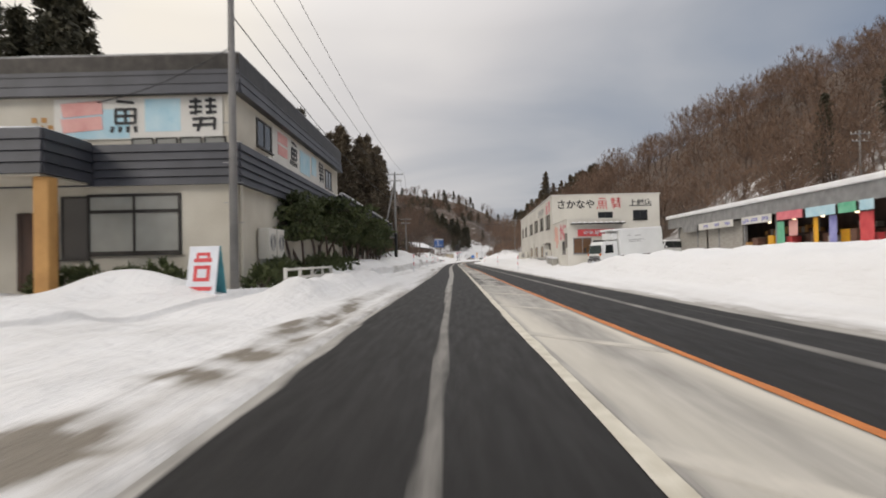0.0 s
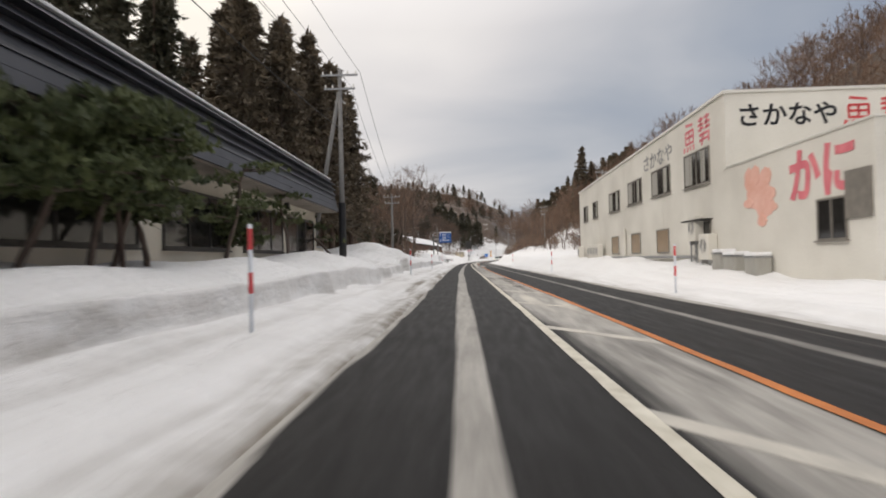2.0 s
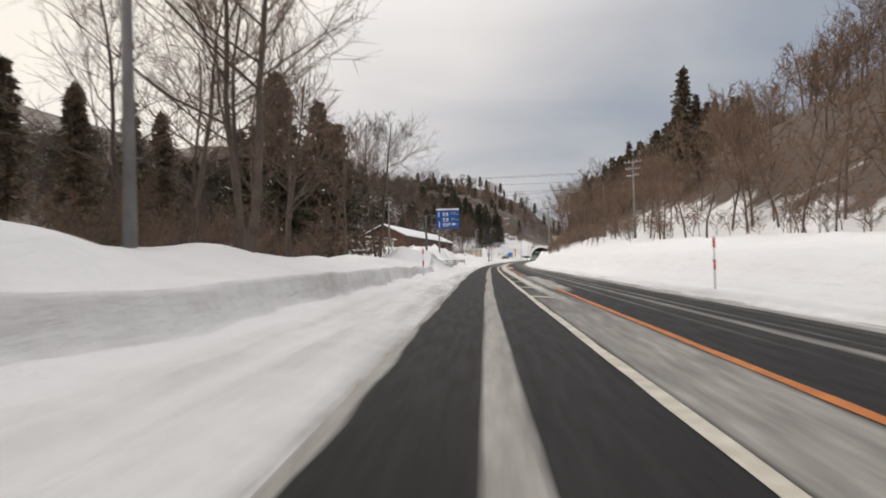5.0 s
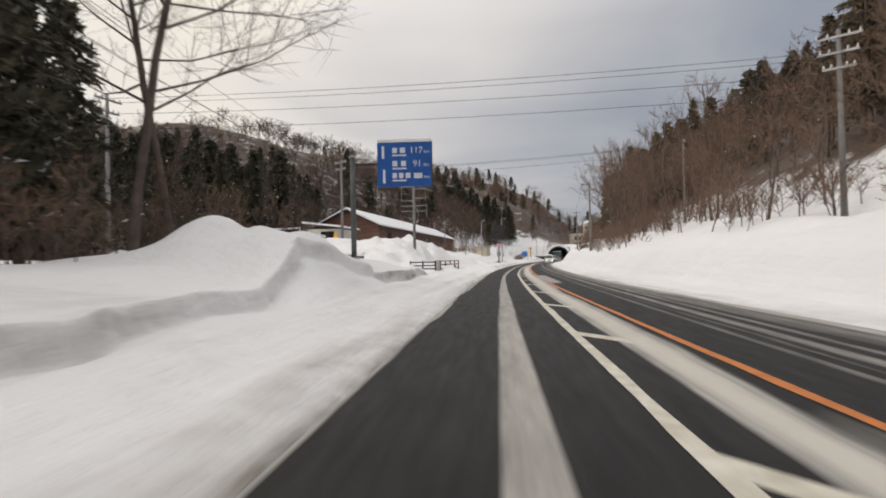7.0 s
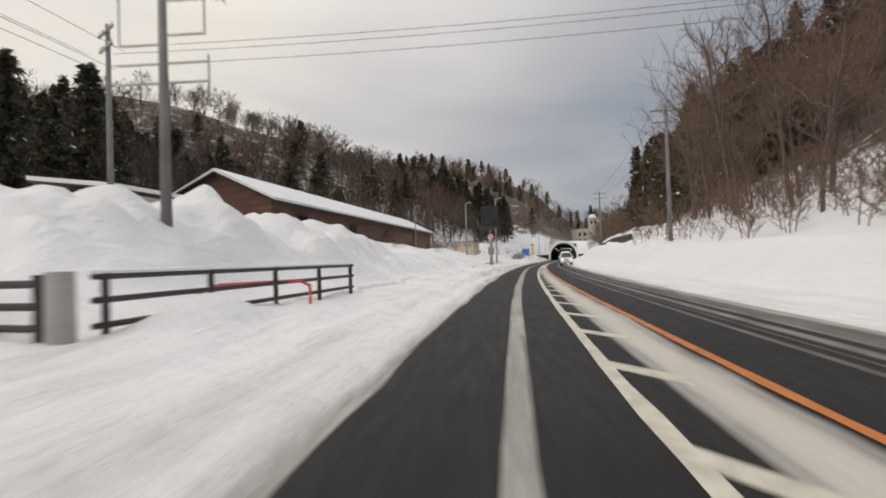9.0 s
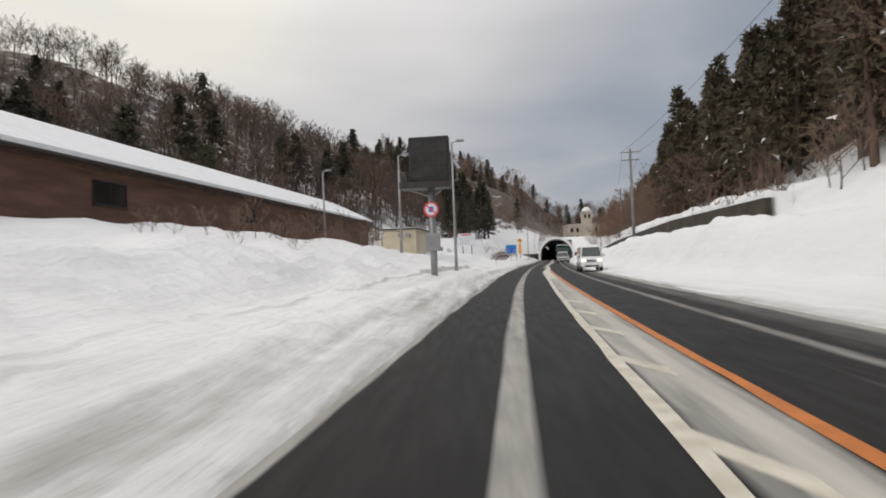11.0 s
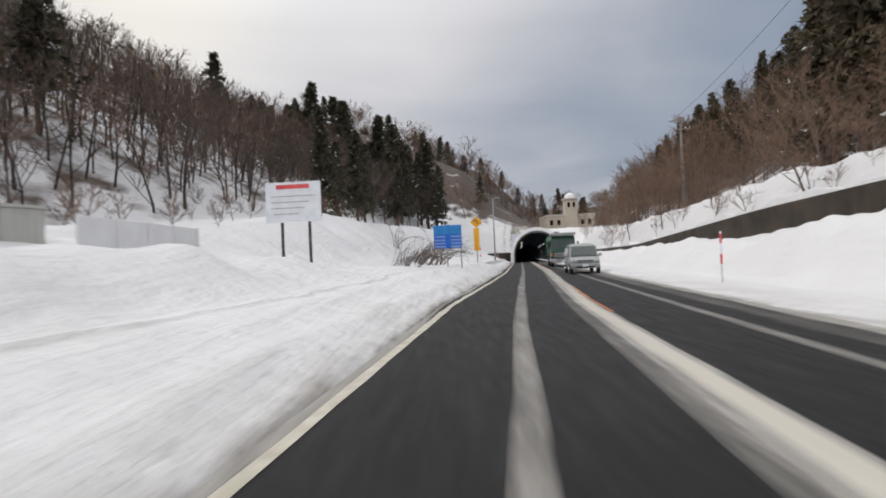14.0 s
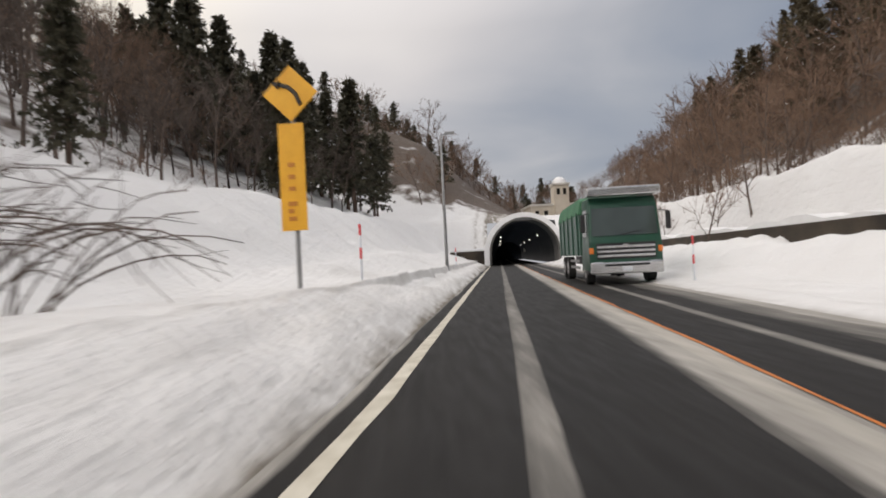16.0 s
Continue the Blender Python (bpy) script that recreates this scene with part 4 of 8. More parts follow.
rt = random.Random(5)
for i, (u, d, sc) in enumerate(spots(11, 76, 44, 112, lambda u: -11.5 - max(0, (70 - u) * 0.28) - max(0, (u - 100) * .5), -34, .6, .84)):
    place_tree("cedar_tree", (GREEN_CEDARS if u < 70 else CEDARS)[i % 4], u, d, sc, rt.uniform(0, 6.28), "tall dark cedar with bare lower trunk in snow", "cedars beside the road")
for u, d, sc in ((72.5, -12.4, .78), (74.5, -13.6, .84), (76.5, -15.2, .82), (79, -14.2, .88), (74, -10.5, .72), (77, -11.5, .8), (80.5, -10.2, .72), (84, -11.5, .85), (88, -10.8, .8), (92, -11, .85), (96, -10.6, .78), (101, -12, .75), (107, -13, .6)):
    place_tree("cedar_tree", CEDARS[int(u) % 4], u, d, sc, rt.uniform(0, 6.28), "tall dark cedar with bare lower trunk in snow", "cedars beside the road")
for u, d, sc in ((113, -21, .5), (116.5, -24, .55), (119, -20, .45), (122, -25, .55), (125.5, -21.5, .5), (129, -24, .55), (133, -21, .5), (136, -25, .6)):
    place_tree("cedar_tree", CEDARS[int(u) % 4], u, d, sc, rt.uniform(0, 6.28), "dark cedar behind leafless roadside trees", "cedars beside the road")
for u, d, sc in ((44, -27, .84), (49, -30, .9), (39, -33, .9), (53, -26, .78), (36, -36, 1.0), (40, -27, .9), (42, -30.5, .97), (46, -33, .98), (38, -29.5, .92), (47, -29.5, 1.2), (43, -28.5, 1.12), (51, -33, 1.25)):
    place_tree("cedar_tree", GREEN_CEDARS[int(u) % 4], u, d, sc, rt.uniform(0, 6.28), "tall dark cedar standing behind the restaurant", "cedars behind the restaurant")
for u, d, sc in ((180.9, 26.9, .85), (177, 25, .62), (184, 29.5, .6)):
    place_tree("cedar_tree", CEDARS[int(u) % 4], u, d, sc, rt.uniform(0, 6.28), "tall dark cedar on the snowy east slope", "cedars on the east slope")
FIRS = []
for i in range(3):
    g = tree_groups("cedar", cedar(180 + i, 16.0, 92, 5, 8, 0.14 + 0.06 * i, 0.28, 0.72))
    green, snowy = dusted(g[1][0], 0.012)
    FIRS.append((raw_mesh("trunk", [g[0]], (CEDAR_BARK,)), raw_mesh("crown", [(*tri_mesh(green), 0), (*tri_mesh(snowy), 1)], (NEEDLES, CAP))))
for i, (u, d, sc) in enumerate(((351.8, -25.6, .95), (368.1, -15.7, .98), (377, -21, .85), (360, -20, .98), (374, -18, .85), (364, -23, 1.0), (356, -18, .85), (350, -17.5, .7), (371, -22, .95), (358, -29, .95), (367, -30, .95), (375, -26, .9), (380, -16, .7), (314, -13.4, .5), (311.5, -15.6, .52), (318, -16.4, .5), (323, -15.2, .45), (362, -34, 1.0))):
    place_tree("fir_tree", FIRS[i % 3], u, d, sc, rt.uniform(0, 6.28), "broad dark fir on the snowy slope before the tunnel", "firs before the tunnel")
for u, d, sc in ((205, -33, .9), (211, -32, .98), (199, -34, .8), (193, -37, .85), (187, -36, .75), (181, -37, .7), (219, -36, .85), (209, -38, .9), (196, -40, .85), (203, -41, .9), (176, -34, .5), (170, -32, .45), (184, -32, .6), (190, -32.5, .72), (201, -36.5, .95), (207, -35.5, .8), (214, -38, .9), (216, -34, .7), (179, -40, .8), (186, -41, .9), (173, -38, .7)):
    place_tree("fir_tree", FIRS[int(u) % 3], u, d, sc * 0.88, rt.uniform(0, 6.28), "broad dark fir behind the snow heaps", "firs behind the houses")

for i, (u, d, sc) in enumerate(((149, -15, .7), (152.5, -17, .8), (146.5, -18, .75), (156, -18, .72), (151, -22, .85), (143, -20, .7), (141, -12.8, .8), (144.5, -12.2, .74), (139, -15.5, .9), (147, -13.8, .8), (143, -16.5, .95))):
    place_tree("fir_tree", FIRS[i % 3], u, d, sc, rt.uniform(0, 6.28), "broad dark fir among bare trees behind the snow bank", "firs behind the bank")
for i, (u, d, sc) in enumerate(((72, 45, .55), (76, 48, .6), (69, 51, .55), (60, 47, .5), (206, 28.8, .75), (203, 31, .6), (212, 29.4, .72), (222, 30, .6), (232, 26, .6), (196, 33, .55))):
    place_tree("fir_tree", FIRS[i % 3], u, d, sc, rt.uniform(0, 6.28), "broad dark fir among the bare trees of the east slope", "firs on the east slope")
# leafless trees near the road
BARES = []
for i in range(4):
    w, t = bare_tree(20 + i, 12.0, 17, 8, 5, 0.010, 0.42, (0.36, 0.27, 0.34, 0.24)[i], (.35, 1.0), 0.0046)
    BARES.append((raw_mesh("trunk", [(*seg_mesh(w, 6), 0)], (BARK,)), raw_mesh("crown", [(*seg_mesh(t, 3), 0)], (TWIG,))))
for k, (u, d, sc) in enumerate(((110.2, -5.9, 1.0), (111.5, -6.6, .9), (113.5, -7.4, .8), (140, -11.5, 1.0), (128, -11, .9), (120, -12, .85), (134, -9, .8), (124, -9.5, .8), (116, -10.5, .9), (118, -14, 1.0), (131, -14, 1.0),
                               (196, 12, .8), (201, 13, .95), (205, 15, .9), (192, 15, 1.0), (187, 13.5, .8), (182, 16, 1.0), (210, 13.5, .95), (216, 15, 1.05), (224, 14.5, 1.05), (207, 12.4, 1.0), (213, 12.6, .9), (220, 13.5, .95), (176, 14.5, .75), (169, 15, .7), (160, 17, .8), (152, 16, .7), (232, 16, 1.0))):
    place_tree("bare_tree", BARES[k % 4], u, d, sc, rt.uniform(0, 6.28), "leafless brown broadleaf tree in the snow", "bare trees beside the road")

for k, (u, d, sc) in enumerate(((340, -26, .85), (345, -29, .9), (343, -24, .75), (349, -31, .9), (352, -34, .9), (338, -22, .65), (347, -26, .8), (335, -24, .7), (342, -33, .95), (350, -28, .85))):
    place_tree("bare_tree", BARES[k % 4], u, d, sc, rt.uniform(0, 6.28), "leafless grey-brown tree between dark firs on the slope", "bare trees before the tunnel")

# two tall spreading trees over the cut snow bank
SPREADING = []
for i in range(2):
    w, t = bare_tree(310 + i, 14.0, 24, 10, 6, 0.008, 0.5, (0.5, 0.36)[i], (.05, .6), 0.0045)
    SPREADING.append((raw_mesh("trunk", [(*seg_mesh(w, 6), 0)], (BARK,)), raw_mesh("crown", [(*seg_mesh(t, 3), 0)], (TWIG_GREY,))))
for k, (u, d, sc) in enumerate(((147.5, -9.4, 1.0), (151.5, -10.6, 1.0))):
    place_tree("bare_tree", SPREADING[k], u, d, sc, 1.3 * k, "tall leafless tree with fine spreading branches behind the snow bank", "bare trees beside the road")

# brushwood: low leafless shrubs


def arching_shrub(seed, n=7):
    """Long bare stems that bow over under the snow's weight, with a few side twigs: (stems, twigs)."""
    r = np.random.RandomState(seed)
    wood, tw = [], []
    for i in range(n):
        th = r.uniform(-1.0, 1.0)
        d = np.array([math.cos(th) * .75, math.sin(th) * .75, 1.5]); d /= np.linalg.norm(d)
        jt = bend(r, r.normal(0, .15, 3) * np.array([1, 1, 0]), d, r.uniform(2.2, 3.6), 7, 0.022, 0.007, -0.22, 0.07, wood)
        for _ in range(6):
            q = r.uniform(1.5, 7)
            a = int(min(q, 6)); p = jt[a] + (jt[a + 1] - jt[a]) * (q - a)
            e_ = (jt[a + 1] - jt[a]) / (np.linalg.norm(jt[a + 1] - jt[a]) + 1e-9) + r.normal(0, .5, 3)
            e_ /= np.linalg.norm(e_)
            bend(r, p, e_, r.uniform(.4, 1.0), 2, 0.008, 0.004, -0.06, 0.12, tw)
    return wood, tw


SHRUB = [arching_shrub(90 + i) for i in range(4)]
THICKET = [far_bare_tree(190 + i, 2.6, 9, 6, 3, 0.012) for i in range(4)]
woods("brushwood", "slim", THICKET, spots(21, 120, 112, 158, -8.0, -17, .6, 1.3) + spots(30, 50, 178, 222, 8.5, 13, .4, .9) + spots(22, 230, 100, 250, lambda u: table(u, (100, 130, 160), (22, 16, 10.8)), lambda u: table(u, (100, 130, 160), (30, 24, 20)), .6, 1.4) + spots(24, 70, 262, 335, -12.0, -22, .4, .9)
      + spots(25, 30, 226, 250, -9, -14, .4, .8) + spots(33, 210, 285, 386, lambda u: 12.6 + 1.2 * math.sin(u * .8), 22, .4, 1.0), (BARK, TWIG), "brown leafless brushwood standing in the snow")
woods("slope_thicket", "slim", FAR_BARE[:3], spots(27, 300, 285, 386, lambda u: 13.2 + 2.5 * math.sin(u * .45) + 1.5 * math.sin(u * 1.3), 48, .25, .6), (BARK, TWIG), "reddish-brown leafless thicket on the slopes before the tunnel")
BRUSH = [(raw_mesh("stems", [(*seg_mesh(w, 4), 0)], (BARK,)), raw_mesh("twigs", [(*seg_mesh(t, 3), 0)], (TWIG_GREY,))) for w, t in SHRUB]
for k, (u, d, sc) in enumerate(spots(26, 5, 295.5, 302, -5.0, -7.5, .6, .85) + spots(29, 5, 304, 311, -5.2, -8.0, .9, 1.3) + spots(41, 5, 306.5, 314, -6.6, -10, .7, 1.0)):
    x, y, _ = rd(u, d)
    ob = thing("leafless_shrub", Matrix.Translation((float(x), float(y), float(ground_z(u, d)) - .15)) @ Matrix.Rotation(rt.uniform(-.9, .7), 4, "Z") @ Matrix.Diagonal((sc, sc, sc, 1)), "dark leafless shrub bent down in the snow hollow", "shrub", "bent shrubs")
    for nm, me in zip(("stem_clump", "twig_clump"), BRUSH[k % 4]):
        o = tagged(new(nm, me), kind="stuff")
        o.parent = ob



# ------------------------------------------------------------------ tunnel
TUN = at(376.7, 3.2, 0.0)
# near-black concrete: the dark of the unlit bore is put into its colour
BORE_DARK = noisy("bore_darkness", (0.016, 0.015, 0.014), (0.04, 0.038, 0.036), 0.6, 0.9, fine=12, bump=0.2)
WET_CONCRETE = noisy("weathered_concrete", (0.07, 0.067, 0.06), (0.16, 0.15, 0.138), 0.7, 0.85, fine=20, bump=0.3)
m_, n_, l_, b_ = material("tunnel_lamp", 0.5)
b_.inputs["Emission Color"].default_value, b_.inputs["Emission Strength"].default_value = (1, 0.93, 0.8, 1), 2.0
LAMP_ON = m_


def arch(r, zc, n=28, foot=-0.1):
    """The outline of the bore: straight feet and a round head."""
    pts = [(-r, foot)]
    for k in range(n + 1):
        a = math.pi * (1 - k / n)
        pts.append((r * math.cos(a), zc + r * math.sin(a)))
    pts.append((r, foot))
    return pts


def ring_mesh(name, y0, y1, r_in, r_out, zc, mat, parent, slant=0.0):
    """An arched shell of the given thickness from y0 to y1; slant leans its mouth."""
    a, b = arch(r_in, zc), arch(r_out, zc)
    n = len(a)
    v = []
    for y in (y0, y1):
        for p in a:
            v.append((p[0], y + (slant * p[1] if y == y0 else 0), p[1]))
        for p in b:
            v.append((p[0], y + (slant * p[1] if y == y0 else 0), p[1]))
    f = []
    for k in range(n - 1):
        f.append((k, k + 1, 2 * n + k + 1, 2 * n + k))
        f.append((n + k, 3 * n + k, 3 * n + k + 1, n + k + 1))
        f.append((k, n + k, n + k + 1, k + 1))
        f.append((2 * n + k, 2 * n + k + 1, 3 * n + k + 1, 3 * n + k))
    return mesh_ob(name, v, f, mat, parent)


tunnel = thing("tunnel_portal", TUN, "concrete arched tunnel portal with snow on its collar", "tunnel", kind="structure")
ring_mesh("collar", -1.2, 5.0, 4.08, 4.3, 1.45, WET_CONCRETE, tunnel)
ring_mesh("bore", 5.0, 120.0, 4.08, 4.4, 1.45, BORE_DARK, tunnel)
ring_mesh("snow_cap", -1.05, 5.5, 4.31, 4.95, 1.47, CAP, tunnel, 0.12)
# added slab shuts the far end so that no daylight enters
part("bore_blocker", boxes((-5, 5, 120, 120.4, -0.2, 6)), BORE_DARK, tunnel)
for x0, x1 in ((-9.2, -4.3), (4.3, 10.0)):
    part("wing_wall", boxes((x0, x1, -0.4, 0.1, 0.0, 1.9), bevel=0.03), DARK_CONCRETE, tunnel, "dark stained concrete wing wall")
    part("wing_snow", boxes((x0, x1, -0.5, 0.4, 1.91, 2.2), bevel=0.1), CAP, tunnel, "snow lying on the wing wall")
for y in range(16, 90, 24):
    for sx in (-1, 1):
        part("tunnel_lamp", boxes((sx * 2.75 - 0.1, sx * 2.75 + 0.1, y, y + 0.25, 3.9, 4.06), bevel=0.03), LAMP_ON, tunnel, "lit tunnel lamp")
part("name_plate", boxes((-1.0, 1.0, -1.26, -1.2, 5.36, 5.68)), noisy("bronze_plate", (0.06, 0.06, 0.06), (0.12, 0.12, 0.12), 5, 0.4, fine=30), tunnel, "dark name plate")

# the retaining wall and ledge along the east slope
def wall_run(name, u0, u1, d_of, thick, z0, z1_of, mat, step=3.0):
    us = np.arange(u0, u1 + 0.1, step)
    v, f = [], []
    for u in us:
        for dd, zz in ((d_of(u), z0), (d_of(u), z1_of(u)), (d_of(u) + thick, z1_of(u)), (d_of(u) + thick, z0)):
            x, y, _ = rd(u, dd)
            v.append((x, y, zz))
    for k in range(len(us) - 1):
        for j in range(4):
            a, b = 4 * k + j, 4 * k + (j + 1) % 4
            f.append((a, b, b + 4, a + 4))
    n = len(v)
    f += [(0, 1, 2, 3), (n - 4, n - 1, n - 2, n - 3)]
    return mesh_ob(name, v, f, mat)


def wall_d(u):
    return table(u, (232, 255, 290, 320, 345, 375), (10.6, 10.6, 10.6, 10.4, 10.2, 9.6))


def wall_top(u):
    return table(u, (232, 254, 292, 320, 345, 375), (3.3, 3.4, 2.78, 1.75, 1.65, 1.75))


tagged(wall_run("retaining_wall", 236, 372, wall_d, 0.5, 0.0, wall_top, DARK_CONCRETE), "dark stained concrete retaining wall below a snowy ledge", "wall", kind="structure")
tagged(wall_run("wall_snow", 236, 372, lambda u: wall_d(u) + 0.02, 1.1, 1.0, lambda u: wall_top(u) + 0.18 + 0.1 * math.sin(u * 0.7) + 0.08 * math.sin(u * 1.9 + 1), CAP, 1.0), "snow lying on the retaining wall", "snow", kind="structure")


# ------------------------------------------------------------------ building materials
CREAM = noisy("cream_render", (0.50, 0.46, 0.38), (0.66, 0.62, 0.53), 0.5, 0.85, fine=30, bump=0.15)
CHARCOAL = noisy("charcoal_cladding", (0.030, 0.032, 0.040), (0.060, 0.062, 0.075), 0.7, 0.5, fine=20, bump=0.1, per_object=0.15)
OCHRE = noisy("ochre_column", (0.42, 0.22, 0.07), (0.58, 0.32, 0.11), 1.2, 0.7, fine=25)
DARKWOOD = noisy("dark_wood", (0.045, 0.025, 0.018), (0.11, 0.06, 0.04), 2, 0.6, fine=25, stretch=(1, 1, 0.2))
FRAME = noisy("dark_aluminium", (0.03, 0.028, 0.026), (0.06, 0.055, 0.05), 3, 0.45, 0.6, fine=40, bump=0.05)
WHITE = noisy("white_coat", (0.62, 0.60, 0.55), (0.74, 0.72, 0.67), 0.6, 0.55, fine=25, bump=0.08)
IVORY = noisy("ivory_siding", (0.60, 0.575, 0.515), (0.74, 0.715, 0.65), 0.35, 0.7, fine=18, bump=0.12)
BEIGE = noisy("stained_beige_panel", (0.48, 0.41, 0.29), (0.65, 0.58, 0.45), 0.7, 0.8, fine=14, bump=0.15)
BROWN = noisy("brown_siding", (0.085, 0.042, 0.029), (0.165, 0.083, 0.056), 0.5, 0.8, fine=14, bump=0.2, stretch=(1, 1, 5))
GREY = noisy("grey_steel", (0.22, 0.22, 0.22), (0.34, 0.34, 0.34), 1.5, 0.5, 0.3, fine=30, bump=0.05)
DARKSTEEL = noisy("dark_brown_steel", (0.028, 0.024, 0.022), (0.06, 0.052, 0.048), 2, 0.5, 0.3, fine=30)
BLACK = noisy("black_plastic", (0.010, 0.010, 0.011), (0.022, 0.022, 0.024), 2, 0.5, fine=30)
RED = noisy("faded_red_print", (0.55, 0.05, 0.06), (0.70, 0.10, 0.10), 2, 0.6, fine=20, bump=0.05)
PINK = noisy("faded_pink_print", (0.66, 0.30, 0.27), (0.78, 0.44, 0.40), 1.5, 0.6, fine=20, bump=0.05)
SKYBLUE = noisy("pale_blue_print", (0.36, 0.60, 0.70), (0.55, 0.72, 0.78), 1.5, 0.6, fine=20, bump=0.05)
SIGNBLUE = noisy("sign_blue", (0.008, 0.075, 0.30), (0.015, 0.11, 0.40), 1.5, 0.45, fine=20, bump=0.03)
SIGNWHITE = noisy("sign_white", (0.62, 0.65, 0.70), (0.74, 0.76, 0.80), 3, 0.5, fine=20, bump=0.03)
YELLOW = noisy("sign_yellow", (0.72, 0.34, 0.01), (0.85, 0.44, 0.02), 2, 0.45, fine=20, bump=0.03)
TEAL = noisy("faded_teal", (0.05, 0.24, 0.28), (0.10, 0.34, 0.38), 2, 0.6, fine=20)
GREENB = noisy("banner_green", (0.10, 0.40, 0.24), (0.20, 0.52, 0.34), 2, 0.7, fine=20)
VIOLET = noisy("banner_violet", (0.22, 0.22, 0.50), (0.34, 0.34, 0.62), 2, 0.7, fine=20)
POLE_GREY = noisy("concrete_pole", (0.16, 0.155, 0.15), (0.27, 0.26, 0.25), 0.8, 0.85, fine=25)
GALV = noisy("galvanised_steel", (0.25, 0.25, 0.25), (0.38, 0.38, 0.38), 2, 0.45, 0.5, fine=30, bump=0.05)


def glass_material(name, tint, rough=0.08):
    m, n, l, b = material(name, rough)
    t = n.new("ShaderNodeTexCoord")
    q = n.new("ShaderNodeTexNoise"); q.inputs["Scale"].default_value = 0.9
    l.new(t.outputs["Object"], q.inputs["Vector"])
    r = n.new("ShaderNodeValToRGB")
    r.color_ramp.elements[0].color, r.color_ramp.elements[1].color = (*[c * 0.6 for c in tint], 1), (*[c * 1.3 for c in tint], 1)
    l.new(q.outputs["Fac"], r.inputs["Fac"]); l.new(r.outputs["Color"], b.inputs["Base Color"])
    b.inputs["Specular IOR Level"].default_value = 0.6
    return m


DARKGLASS = glass_material("dark_glass", (0.025, 0.024, 0.023))
CURTAIN = glass_material("curtained_glass", (0.32, 0.32, 0.29), 0.25)
BROWNGLASS = glass_material("brown_lit_glass", (0.16, 0.085, 0.04), 0.2)

FACES = {"-y": Matrix.Identity(4), "-x": Matrix.Rotation(radians(-90), 4, "Z"), "+x": Matrix.Rotation(radians(90), 4, "Z"), "+y": Matrix.Rotation(radians(180), 4, "Z")}


def window(parent, c, w, h, face="-y", cols=2, rows=1, pane=None, frame_mat=None, sill=True, fw=0.06):
    """A window on a wall: a proud frame with mullions, a pane set back in it, and a sill."""
    m = Matrix.Translation(c) @ FACES[face]
    specs = [(-w / 2 - fw, w / 2 + fw, -0.05, 0.02, h / 2, h / 2 + fw), (-w / 2 - fw, w / 2 + fw, -0.05, 0.02, -h / 2 - fw, -h / 2),
             (-w / 2 - fw, -w / 2, -0.05, 0.02, -h / 2, h / 2), (w / 2, w / 2 + fw, -0.05, 0.02, -h / 2, h / 2)]
    for k in range(1, cols):
        x = -w / 2 + w * k / cols
        specs.append((x - fw * 0.45, x + fw * 0.45, -0.045, 0.02, -h / 2, h / 2))
    for k in range(1, rows):
        z = -h / 2 + h * k / rows
        specs.append((-w / 2, w / 2, -0.042, 0.02, z - fw * 0.4, z + fw * 0.4))
    ob = part("window", boxes(*specs), frame_mat or FRAME, parent)
    ob.matrix_local = m
    part("pane", boxes((-w / 2, w / 2, -0.022, 0.015, -h / 2, h / 2)), pane or DARKGLASS, ob)
    if sill:
        part("sill", boxes((-w / 2 - 0.1, w / 2 + 0.1, -0.12, 0.02, -h / 2 - fw - 0.05, -h / 2 - fw)), frame_mat or FRAME, ob)
    return ob


def cladding(parent, x0, x1, y0, y1, z0, z1, n, faces=("-y",), lean=0.0):
    """Rows of overlapping horizontal boards on the given sides of a block; every board a part."""
    h = (z1 - z0) / n
    for fc in faces:
        for k in range(n):
            bm = bmesh.new()
            a, b = z0 + k * h, z0 + (k + 1) * h - 0.015
            off = lean * k / max(n - 1, 1)
            if fc == "-y":
                v = [(x0, y0 - 0.09 + off, a), (x1, y0 - 0.09 + off, a), (x1, y0 - 0.03 + off, b), (x0, y0 - 0.03 + off, b), (x0, y0 + 0.02, a), (x1, y0 + 0.02, a), (x1, y0 + 0.02 + max(off, 0), b), (x0, y0 + 0.02 + max(off, 0), b)]
            else:
                s, x = (1, x1) if fc == "+x" else (-1, x0)
                v = [(x + s * (0.09 - off), y0, a), (x + s * (0.09 - off), y1, a), (x + s * (0.03 - off), y1, b), (x + s * (0.03 - off), y0, b),
                     (x - s * 0.02, y0, a), (x - s * 0.02, y1, a), (x - s * (0.02 + max(off, 0)), y1, b), (x - s * (0.02 + max(off, 0)), y0, b)]
            vs = [bm.verts.new(q) for q in v]
            for f in ((0, 1, 2, 3), (4, 7, 6, 5), (0, 4, 5, 1), (3, 2, 6, 7), (0, 3, 7, 4), (1, 5, 6, 2)):
                bm.faces.new([vs[i] for i in f])
            bmesh.ops.recalc_face_normals(bm, faces=bm.faces)
            part("board", bm, CHARCOAL, parent)


